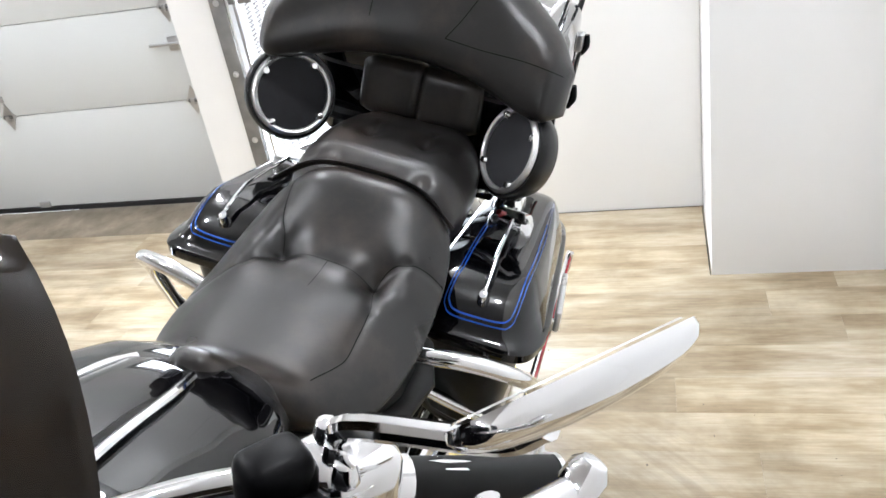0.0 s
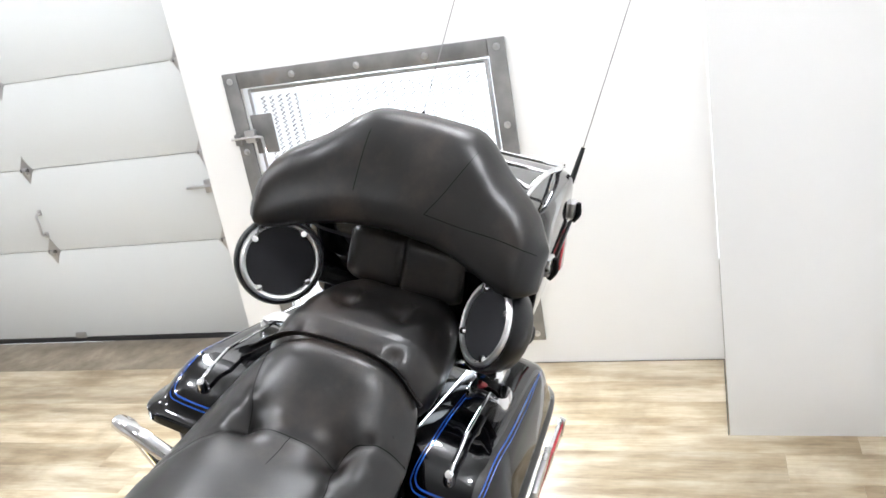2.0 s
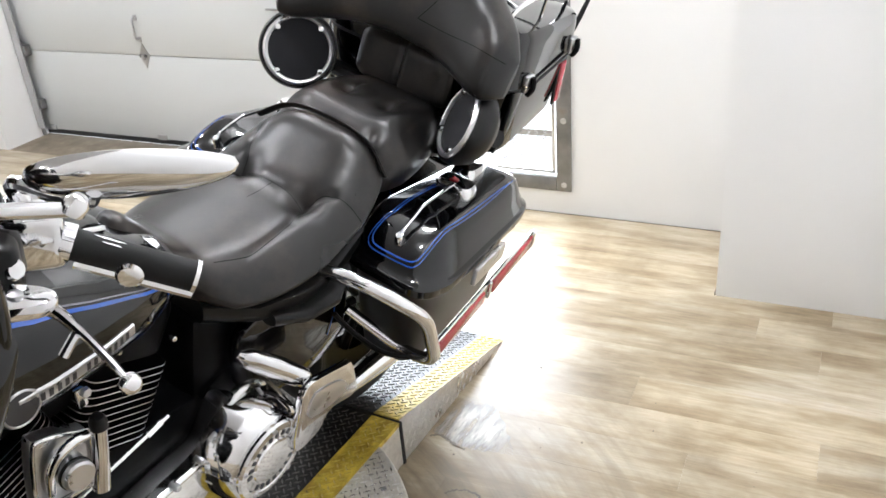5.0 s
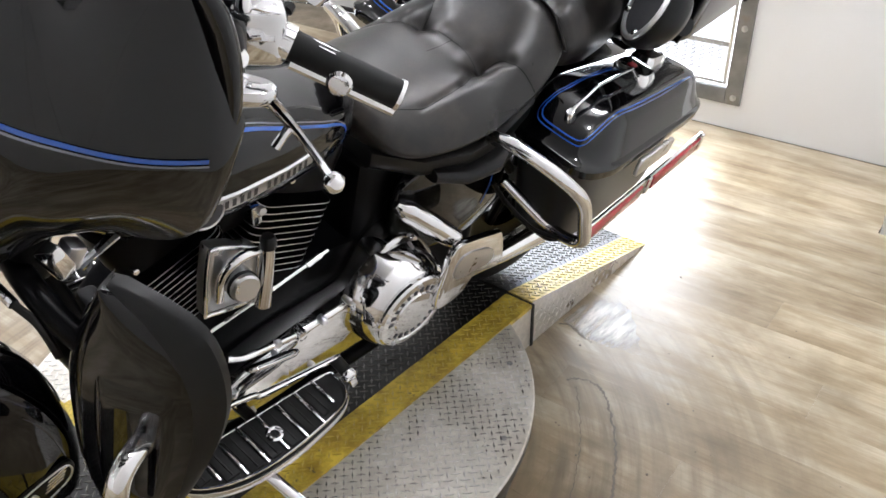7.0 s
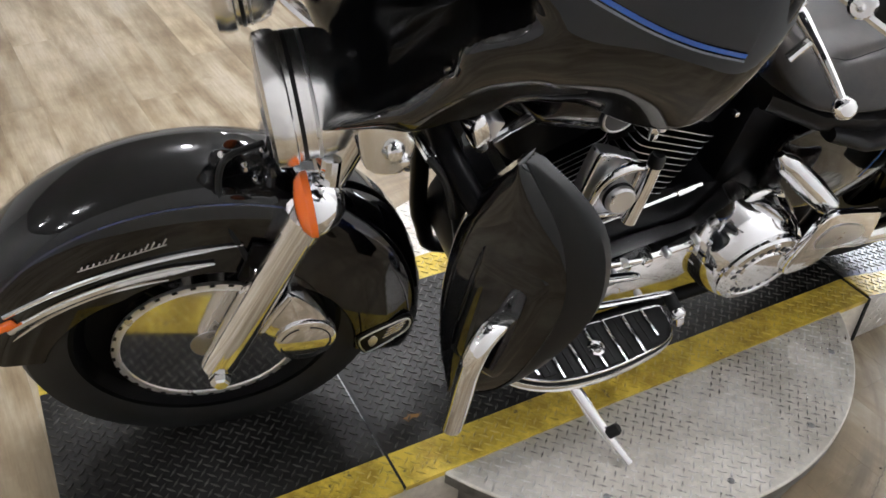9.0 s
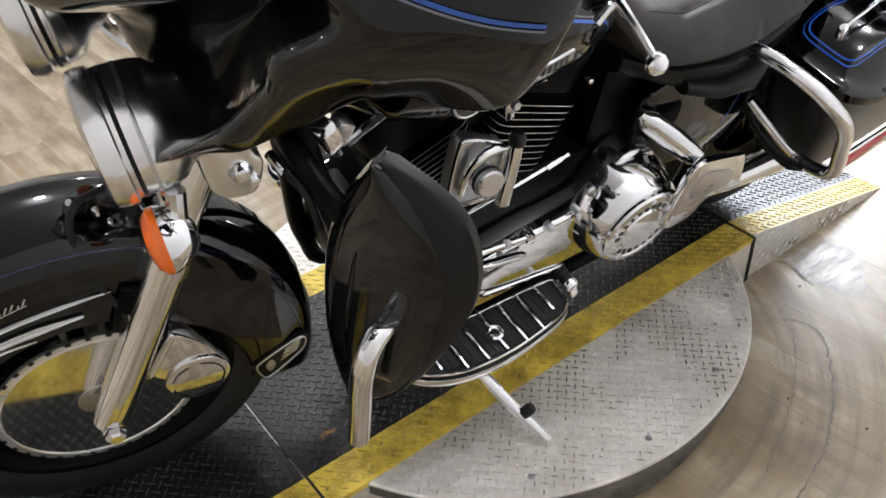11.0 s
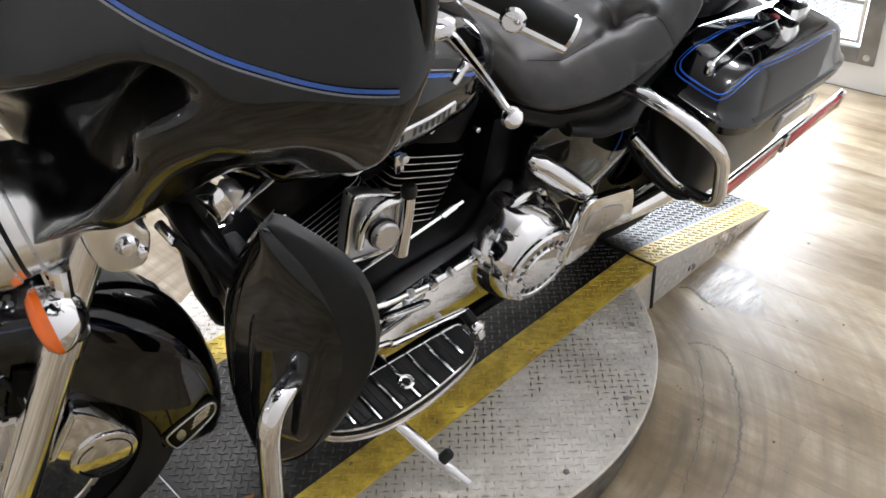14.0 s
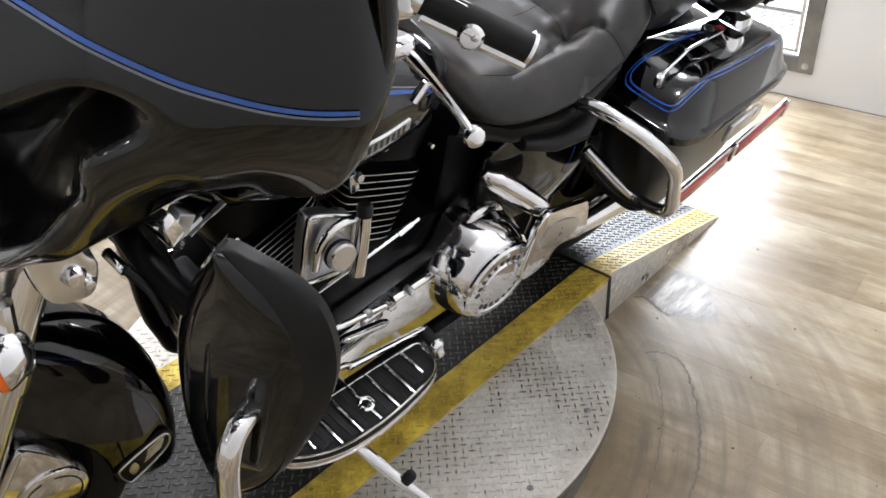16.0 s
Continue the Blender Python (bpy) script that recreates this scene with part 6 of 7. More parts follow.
# ---- saddlebags with guards
def saddlebag(s):
    b = Matrix.Diagonal((1, s, 1, 1))
    def warp(bm):
        # the bag narrows and sinks a little towards its tail
        for v in bm.verts:
            k = (abs(v.co.y) - 0.14) / 0.24
            v.co.y -= s * 0.13 * max(0.0, 0.24 - v.co.x) * max(0.0, k)
            v.co.z -= 0.42 * max(0.0, v.co.x - 0.205) * min(1.0, max(0.0, (v.co.z - 0.694) / 0.07))
            v.co.z += 0.125 * (v.co.x - 0.10) * min(1.0, max(0.0, (v.co.z - 0.50) / 0.14))
        return bm
    def ring(z, x0, x1, y0, y1, e=4.5):
        return [b @ Vector(((x0 + x1) / 2 + u, (y0 + y1) / 2 + v, z)) for u, v in sup(56, (x1 - x0) / 2, (y1 - y0) / 2, e)]
    body = warp(loft([ring(0.405, -0.19, 0.20, 0.155, 0.285), ring(0.42, -0.215, 0.235, 0.145, 0.305), ring(0.52, -0.228, 0.268, 0.14, 0.318), ring(0.60, -0.230, 0.295, 0.14, 0.322), ring(0.662, -0.230, 0.312, 0.145, 0.326)]))
    bag = bp("saddlebag", body, BAG_SHELL, "black hard saddlebag with a glossy lid")
    lidm = warp(loft([ring(0.665, -0.238, 0.320, 0.140, 0.354, 6), ring(0.668, -0.246, 0.332, 0.138, 0.367, 6), ring(0.686, -0.248, 0.334, 0.137, 0.369, 6), ring(0.691, -0.246, 0.331, 0.138, 0.366, 6), ring(0.694, -0.238, 0.322, 0.140, 0.358, 6), ring(0.722, -0.222, 0.312, 0.144, 0.347, 5), ring(0.752, -0.205, 0.303, 0.145, 0.333, 6), ring(0.766, -0.192, 0.293, 0.147, 0.323, 6), ring(0.773, -0.175, 0.277, 0.151, 0.312, 6), ring(0.777, -0.15, 0.25, 0.160, 0.298, 6), ring(0.778, -0.08, 0.18, 0.20, 0.262, 5)]))
    skin = bvh(lidm)
    lid_ = bp("bag_lid", lidm, PAINT, "glossy black bag lid with pinstripe", bag, sharp=40)
    loop = [(-0.17, 0.188), (0.05, 0.190), (0.200, 0.195), (0.235, 0.193), (0.278, 0.192), (0.292, 0.197), (0.299, 0.211), (0.300, 0.250), (0.298, 0.287), (0.291, 0.301), (0.276, 0.306), (0.235, 0.306), (0.13, 0.302), (0.0, 0.291), (-0.17, 0.275)]
    for off, wd in ((0.0, 0.0026), (0.0056, 0.0017)):
        pts = [b @ Vector((x + (off if x > 0.25 else 0), y + math.copysign(off, y - 0.245) * (1 if abs(y - 0.245) > 0.032 else 0), 0.9)) for x, y in loop]
        bp("pinstripe", ribbon(skin, pts, wd, (0, 0, -1)), BLUE, "", lid_)
    # chrome latch bar along the lid, black recess beside it
    hb = bp("latch_bar", warp(tube([b @ Vector(p) for p in ((0.276, 0.250, 0.792), (0.262, 0.2495, 0.797), (0.205, 0.248, 0.799), (0.14, 0.247, 0.803), (0.06, 0.245, 0.806))], [0.0052, 0.0048, 0.0045, 0.0045, 0.005], 10, flat=0.7)), CHROME, "chrome lid latch bar", bag)
    bp("latch_foot", warp(lathe([(0.0, 0.020), (0.007, 0.018), (0.010, 0.008), (0.012, -0.012)], b @ Vector((0.276, 0.250, 0.776)), (0.3, 0, 1), 14)), CHROME, "", hb)
    bp("latch_plate", warp(loft([[b @ Vector((0.035 + u, 0.240 + v, z)) for u, v in sup(24, 0.034 * k, 0.050 * k, 4)] for z, k in ((0.770, 1.0), (0.795, 0.98), (0.804, 0.85), (0.807, 0.3))])), CHROME, "chrome hinge cap", bag)
    bp("latch_plate", warp(loft([[b @ Vector((-0.062 + u, 0.214 + v, z)) for u, v in sup(24, 0.045 * k, 0.036 * k, 4)] for z, k in ((0.760, 1.0), (0.796, 0.97), (0.806, 0.8), (0.809, 0.3))])), CHROME, "chrome hinge cap", bag)
    # hinge plate on the outside
    hp = rbox((0.170, 0.012, 0.042), 0.004, b @ Vector((0.060, 0.369, 0.652)), (0, -7.5, 7.2 * s))
    bmesh.ops.translate(hp, vec=(0, -0.012 * s, 0), verts=hp.verts)
    bp("hinge_plate", hp, SATIN, "chrome bag hinge plate", bag)
    # rail under the bag with red reflectors
    lie = (0, 4.8, 3.5 * s)
    rail = bp("bag_rail", rbox((0.50, 0.010, 0.050), 0.004, b @ Vector((-0.022, 0.334, 0.514)), lie), CHROME, "chrome bumper rail with red reflectors", bag)
    for x in (0.112, -0.147):
        bp("reflector", rbox((0.214, 0.007, 0.038), 0.003, b @ Vector((x, 0.3405 + 0.061 * (x + 0.022), 0.514 - (x + 0.022) * 0.084)), lie), RED, "red reflector strip", rail)
    for x in (-0.018, -0.255):
        bp("rail_clip", rbox((0.012, 0.012, 0.050), 0.003, b @ Vector((x, 0.340 + 0.061 * (x + 0.022), 0.520 - (x + 0.022) * 0.084)), lie), CHROME, "", rail)
    # guard hoop
    hoop = [(0.44, 0.175, 0.745), (0.43, 0.26, 0.757), (0.40, 0.335, 0.735), (0.340, 0.370, 0.672), (0.298, 0.374, 0.592), (0.262, 0.368, 0.517), (0.248, 0.33, 0.482), (0.248, 0.26, 0.478), (0.30, 0.16, 0.55)]
    g = bp("bag_guard", tube([b @ Vector(p) for p in hoop], [0.0145, 0.0145, 0.0145, 0.0145, 0.0145, 0.0145, 0.0138, 0.0125, 0.0115], 14, 8), CHROME, "chrome saddlebag guard hoop")
    bp("guard_brace", tube([b @ Vector(p) for p in ((0.40, 0.20, 0.62), (0.36, 0.22, 0.56), (0.31, 0.27, 0.50), (0.26, 0.31, 0.475))], 0.006, 8), BLACK_METAL, "", g)
    bp("guard_bolt", lathe([(0.0, 0.010), (0.008, 0.009), (0.010, 0.0), (0.0, -0.004)], b @ Vector((0.252, 0.352, 0.495)), (0, s, -0.4), 10), CHROME, "", g)
    return bag


saddlebag(1)
saddlebag(-1)

# ---- rear fender, frame, side covers, exhaust
rf = fender(0.0, 0.318, 55, 200, 0.42, 0.115, lambda t: 0.33)
bp("rear_fender", rf, PAINT, "glossy black rear fender")
bp("tail_lamp", lathe([(0.0, 0.014), (0.012, 0.012), (0.018, 0.005), (0.019, -0.012)], (-0.03, 0.188, 0.832), (-0.4, 0.6, 0.5), 20), RED, "red lamp below the top case")
bp("lamp_bar", tube([(0.0, 0.05, 0.80), (0.02, 0.14, 0.815), (0.0, 0.19, 0.825)], 0.007, 10), CHROME, "chrome lamp bar")
for s in (1, -1):
    sc = extrude(smooth_loop([(0.60, 0.66), (0.46, 0.68), (0.30, 0.63), (0.28, 0.48), (0.36, 0.42), (0.52, 0.44), (0.60, 0.54)], 5), s * 0.115, s * 0.145, "y", 0.01)
    scs = bvh(sc)
    cov = bp("side_cover", sc, PAINT, "glossy black side cover with blue stripe")
    bp("pinstripe", ribbon(scs, [(0.335, s * 0.2, 0.60), (0.325, s * 0.2, 0.55), (0.34, s * 0.2, 0.49)], 0.005, (0, -s, 0)), BLUE, "", cov)
    bp("frame_tube", tube([(1.25, s * 0.05, 0.80), (1.20, s * 0.10, 0.55), (1.16, s * 0.12, 0.30), (1.05, s * 0.13, 0.18), (0.5, s * 0.13, 0.19), (0.36, s * 0.13, 0.30), (0.36, s * 0.12, 0.62)], 0.018, 12), BLACK_METAL, "black frame tube")
    pipe = tube([(0.40, s * 0.150, 0.275), (0.36, s * 0.150, 0.270), (0.28, s * 0.150, 0.265), (0.05, s * 0.145, 0.250), (-0.24, s * 0.140, 0.255)], [0.010, 0.014, 0.020, 0.036, 0.036], 20)
    bp("muffler", pipe, CHROME, "chrome muffler")
bp("fork_head", tube([(1.30, 0, 0.78), (1.20, 0, 0.98)], 0.035, 16), BLACK_METAL, "black steering head")
core = rbox((0.42, 0.20, 0.30), 0.03, (0.47, 0, 0.56), (0, 0, 0))
bp("battery_box", core, BLACK_METAL, "black inner frame and battery box")

# ---- engine
case_bm = extrude(smooth_loop([(1.10, 0.24), (1.16, 0.36), (1.12, 0.46), (1.02, 0.54), (0.86, 0.54), (0.66, 0.52), (0.48, 0.50), (0.42, 0.36), (0.46, 0.24), (0.70, 0.19), (0.95, 0.19)], 5), -0.14, 0.10, "y", 0.02)
bp("crankcase", case_bm, BLACK_METAL, "black engine crankcase")


def cylinder(tilt, label):
    o = Vector((0.93, 0.0, 0.40))
    ax = Vector((math.sin(radians(tilt)), 0, math.cos(radians(tilt))))
    base = bp("cylinder", lathe([(0.0, 0.12), (0.062, 0.12), (0.062, 0.37), (0.0, 0.37)], o, ax, 32), BLACK_METAL, label)
    side = ax.cross(Vector((0, 1, 0))).normalized()
    for k in range(11):
        h = 0.165 + 0.0145 * k
        wide = 0.086
        fin = loft([[o + ax * (h + d) + side * u * q + Vector((0, 1, 0)) * v * q for u, v in sup(48, wide, 0.100, 9)] for d, q in ((-0.0022, 0.97), (-0.0016, 1.0), (0.0016, 1.0), (0.0022, 0.97))])
        f = bp("cooling_fin", fin, BLACK_METAL, "", base)
        edge = loft([[o + ax * (h + d) + side * u * 1.004 + Vector((0, 1, 0)) * v * 1.004 for u, v in sup(48, wide, 0.100, 9)] for d in (-0.0010, 0.0010)], caps=False)
        bp("fin_edge", edge, SATIN, "polished fin edge", base)
    rk = loft([[o + ax * h + side * u * k + Vector((0, 1, 0)) * v * k for u, v in sup(40, 0.088, 0.090, 4)] for h, k in ((0.33, 1.0), (0.405, 1.0), (0.42, 0.96), (0.43, 0.8))])
    bp("rocker_cover", rk, BLACK_METAL, "black rocker cover", base)
    for sgn in (1, -1):
        bp("head_bolt", lathe([(0.0, 0.010), (0.005, 0.009), (0.0065, 0.0), (0.0, -0.01)], o + ax * 0.37 + side * 0.06 * sgn + Vector((0, 0.105, 0)), (0, 1, 0.2), 8), CHROME, "", base)
    return base


cylinder(-22.5, "black rear cylinder with bright cooling fins")
cylinder(22.5, "black front cylinder with bright cooling fins")
# horn with chrome cover between the cylinders
hax = Vector((0.10, 0.97, 0.20)).normalized()
plate_ = [(1.022, 0.752), (1.038, 0.738), (1.044, 0.622), (1.034, 0.607), (0.955, 0.592), (0.945, 0.606), (0.945, 0.700), (0.962, 0.720)]
hn = bp("horn_cover", extrude(smooth_loop(plate_, 4), 0.135, 0.160, "y", 0.006), SATIN, "chrome-framed horn between the cylinders")
loop_ = smooth_loop(plate_, 5)
bp("horn_frame", tube([(x, 0.163, z) for x, z in loop_ + loop_[:1]], 0.0036, 10, 1), CHROME, "chrome frame", hn)
bp("horn_arch", tube([(1.022, 0.168, 0.640), (1.020, 0.172, 0.690), (1.008, 0.176, 0.718), (0.985, 0.178, 0.728), (0.960, 0.180, 0.726)], [0.008, 0.010, 0.010, 0.009, 0.008], 12), CHROME, "", hn)
bp("horn_disc", lathe([(0.0, 0.006), (0.021, 0.006), (0.0245, 0.003), (0.025, -0.004), (0.025, -0.04)], (0.994, 0.198, 0.678), hax, 36), SATIN, "round satin horn cap", hn)
bp("disc_clip", lathe([(0.025, -0.012), (0.0268, -0.010), (0.0268, -0.006), (0.025, -0.004)], (0.994, 0.198, 0.678), hax, 32), PLASTIC, "", hn)
bp("horn_post", tube([(0.947, 0.188, 0.738), (0.952, 0.194, 0.690), (0.959, 0.198, 0.618)], [0.0118, 0.0125, 0.0138], 18, 3), CHROME, "upright chrome post", hn)
bp("post_cap", lathe([(0.0, 0.012), (0.010, 0.010), (0.0135, 0.002), (0.0135, -0.012)], (0.9465, 0.187, 0.748), (0.02, -0.1, 1), 18), PLASTIC, "black post cap", hn)
bp("horn_bracket", rbox((0.016, 0.010, 0.040), 0.003, (0.955, 0.165, 0.790), (0, 8, 0)), CHROME, "", hn)
bp("bracket_nut", lathe([(0.0, 0.008), (0.007, 0.007), (0.009, 0.0), (0.0, -0.005)], (0.952, 0.172, 0.803), (0, 1, 0.2), 6), SATIN, "", hn)
bp("shift_rod", tube([(1.10, 0.172, 0.568), (1.052, 0.175, 0.581), (0.93, 0.176, 0.608), (0.805, 0.174, 0.635)], 0.0034, 8), CHROME, "chrome linkage rod")
bp("rod_joint", tube([(0.852, 0.176, 0.6245), (0.820, 0.174, 0.6315)], 0.0055, 8), CHROME, "")
bp("throttle_body", rbox((0.10, 0.10, 0.09), 0.02, (0.93, 0.02, 0.70)), BLACK_METAL, "black throttle body")

# primary drive cover
prim = extrude(smooth_loop([(0.515, 0.38), (0.528, 0.46), (0.555, 0.522), (0.588, 0.546), (0.618, 0.549), (0.655, 0.528), (0.692, 0.458), (0.72, 0.436), (0.83, 0.424), (0.955, 0.398), (1.03, 0.350), (1.03, 0.295), (0.95, 0.255), (0.80, 0.262), (0.70, 0.272), (0.60, 0.278), (0.53, 0.315)], 6), 0.10, 0.168, "y", 0.010, 3)
pc = bp("primary_cover", prim, CHROME, "polished chrome primary drive cover")
DERBY = Vector((0.619, 0.236, 0.414))
bp("clutch_dome", lathe([(0.121, -0.082), (0.119, -0.068), (0.110, -0.030), (0.100, -0.006), (0.095, 0.0), (0.0, 0.0)], DERBY, (0, 1, 0), 64), CHROME, "domed clutch housing", pc)
db = bp("derby_cover", lathe([(0.090, -0.002), (0.090, 0.008), (0.086, 0.013), (0.073, 0.0145), (0.071, 0.012), (0.052, 0.012), (0.050, 0.0155), (0.0, 0.018)], DERBY, (0, 1, 0), 56), CHROME, "round chrome derby cover with a dark ring of marks", pc)
for k in range(22):
    a = 2 * math.pi * k / 22
    if k % 11 in (9, 10):
        continue
    m_ = rbox((0.0075, 0.002, 0.011), 0.0, (DERBY.x + 0.062 * math.cos(a), 0.2485, DERBY.z + 0.062 * math.sin(a)), (0, 90 - math.degrees(a), 0))
    bp("mark_bar", m_, BADGE, "", db)
for k in range(5):
    a = 2 * math.pi * k / 5 + 0.3
    bp("cover_screw", lathe([(0.0, 0.004), (0.005, 0.003), (0.0055, 0.0)], (DERBY.x + 0.0795 * math.cos(a), 0.2495, DERBY.z + 0.0795 * math.sin(a)), (0, 1, 0), 8), SATIN, "", db)
for x, z in ((0.79, 0.430), (0.80, 0.29), (0.90, 0.405), (0.95, 0.275), (1.00, 0.37), (0.73, 0.45), (0.545, 0.545)):
    bp("cover_screw", lathe([(0.0, 0.010), (0.006, 0.010), (0.008, 0.006), (0.008, -0.01)], (x, 0.168, z), (0, 1, 0), 10), SATIN, "", pc)
bp("inspection_cover", extrude(smooth_loop([(0.90, 0.40), (0.97, 0.385), (1.00, 0.35), (0.97, 0.305), (0.87, 0.315)], 4), 0.165, 0.182, "y", 0.005), CHROME, "chrome inspection cover", pc)
# shift levers and pegs, floorboards
lever = bp("heel_toe_lever", tube([(1.06, 0.222, 0.432), (0.99, 0.224, 0.416), (0.975, 0.226, 0.408), (0.90, 0.226, 0.396), (0.82, 0.226, 0.384), (0.795, 0.226, 0.380)], [0.007, 0.009, 0.010, 0.0085, 0.0085, 0.0075], 12, flat=0.7), CHROME, "chrome heel-toe shift lever")
bp("shift_peg", tube([(0.800, 0.222, 0.376), (0.797, 0.262, 0.366)], 0.0125, 14), RUBBER, "black rubber shift peg", lever)
bp("peg_cap", lathe([(0.005, 0.004), (0.006, 0.008), (0.012, 0.007), (0.0148, 0.003), (0.0148, -0.006), (0.0, -0.006)], (0.797, 0.266, 0.366), (0, 1, -0.15), 18), CHROME, "round chrome peg cap", lever)
bp("peg_foot", rbox((0.016, 0.010, 0.034), 0.004, (0.790, 0.272, 0.348), (0, 20, 0)), CHROME, "", lever)
bp("shift_pad", tube([(0.990, 0.205, 0.470), (0.972, 0.208, 0.466), (0.900, 0.208, 0.450), (0.884, 0.205, 0.446)], [0.008, 0.017, 0.017, 0.008], 14, flat=0.5), CHROME, "flat chrome lever pad")
link = bp("shift_link", tube([(1.02, 0.190, 0.508), (0.985, 0.200, 0.500), (0.880, 0.200, 0.482)], 0.0062, 10), CHROME, "chrome shift linkage")
bp("link_joint", lathe([(0.0, 0.012), (0.010, 0.010), (0.013, 0.0), (0.012, -0.012), (0.0, -0.012)], (0.874, 0.200, 0.481), (0, 1, 0.1), 14), CHROME, "", link)
bp("link_pin", lathe([(0.0, 0.010), (0.007, 0.008), (0.009, 0.0), (0.0, -0.010)], (0.925, 0.200, 0.492), (0, 1, 0.1), 10), SATIN, "", link)


def floorboard(s):
    outline = smooth_loop([(0.826, 0.226), (0.810, 0.246), (0.814, 0.284), (0.842, 0.312), (0.91, 0.328), (0.99, 0.337), (1.07, 0.332), (1.13, 0.310), (1.165, 0.278), (1.165, 0.240), (1.13, 0.226), (0.97, 0.224)], 4)
    fl = [(x, s * y) for x, y in outline]
    f = bp("floorboard", extrude(fl, 0.330, 0.352, "z", 0.005), CHROME, "chrome-edged rider floorboard with rubber ribs")
    cx, cy = 0.985, 0.280
    inner = [(cx + (x - cx) * 0.95, s * (cy + (y - cy) * 0.90)) for x, y in outline]
    bp("rubber_pad", extrude(inner, 0.3525, 0.358, "z", 0.002), RUBBER, "ribbed black rubber pad", f)
    bp("rim_line", extrude([(cx + (x - cx) * 0.985, s * (cy + (y - cy) * 0.97)) for x, y in outline], 0.346, 0.3528, "z", 0.001), RUBBER, "", f)
    def span(x):
        return 0.234, 0.324 - 0.9 * max(0, (0.91 - x)) ** 1.15 - 0.5 * max(0, x - 1.06) ** 1.05
    for k in range(8):
        x = 0.859 + 0.042 * k
        lo, hi = span(x)
        bp("chrome_rib", rbox((0.0066, hi - lo, 0.0062), 0.0020, (x, s * (lo + hi) / 2, 0.3606), (0, 0, 4 * s)), CHROME, "", f)
        lo, hi = span(x - 0.021)
        if k > 0:
            bp("rubber_block", rbox((0.029, (hi - lo) * 0.95, 0.0062), 0.0030, (x - 0.021, s * (lo + hi) / 2, 0.3594), (0, 0, 4 * s)), RUBBER, "", f)
            bp("rubber_ridge", rbox((0.0035, (hi - lo) * 0.88, 0.0018), 0.0008, (x - 0.021, s * (lo + hi) / 2, 0.3630), (0, 0, 4 * s), 1), RUBBER, "", f)
    lip = [(cx + (x - cx) * 0.955, s * (cy + (y - cy) * 0.86), 0.3600) for x, y in outline]
    bp("inner_rim", tube(lip + lip[:1], 0.0024, 6, 1), CHROME, "bright inner rim", f)
    bp("board_badge", lathe([(0.0, 0.003), (0.008, 0.003), (0.009, 0.0045), (0.012, 0.005), (0.016, 0.003), (0.017, 0.0)], (0.985, s * 0.284, 0.3628), (0, 0, 1), 20), CHROME, "round chrome badge", f)
    bp("board_arm", tube([(0.98, s * 0.13, 0.30), (0.98, s * 0.20, 0.32), (0.98, s * 0.26, 0.328)], 0.012, 10), BLACK_METAL, "", f)
    # passenger board, folded up against the frame
    up = extrude(smooth_loop([(0.572, 0.415), (0.566, 0.49), (0.560, 0.545), (0.545, 0.566), (0.52, 0.567), (0.43, 0.543), (0.405, 0.530), (0.378, 0.455), (0.375, 0.430), (0.40, 0.425), (0.455, 0.440), (0.475, 0.430), (0.495, 0.402), (0.55, 0.392)], 3), s * 0.246, s * 0.264, "y", 0.006)
    pb = bp("passenger_board", up, CHROME, "chrome passenger floorboard folded up")
    bp("board_inlay", extrude(smooth_loop([(0.43, 0.465), (0.44, 0.510), (0.525, 0.535), (0.535, 0.475)], 4), s * 0.264, s * 0.2675, "y", 0.001), SATIN, "", pb)
    bp("board_bracket", tube([(0.49, s * 0.12, 0.40), (0.49, s * 0.20, 0.405), (0.49, s * 0.245, 0.43)], 0.012, 10), BLACK_METAL, "", pb)
    # capsule-shaped chrome cap behind the clutch housing
    cap = tube([Vector((0.622, s * 0.150, 0.633)), Vector((0.605, s * 0.162, 0.618)), Vector((0.56, s * 0.195, 0.582)), Vector((0.522, s * 0.226, 0.550)), Vector((0.512, s * 0.234, 0.542))], [0.010, 0.026, 0.030, 0.026, 0.008], 18, 5, flat=0.75)
    if s > 0:
        bp("starter_cap", cap, CHROME, "capsule-shaped chrome cap")
    else:
        cap.free()


floorboard(1)
floorboard(-1)

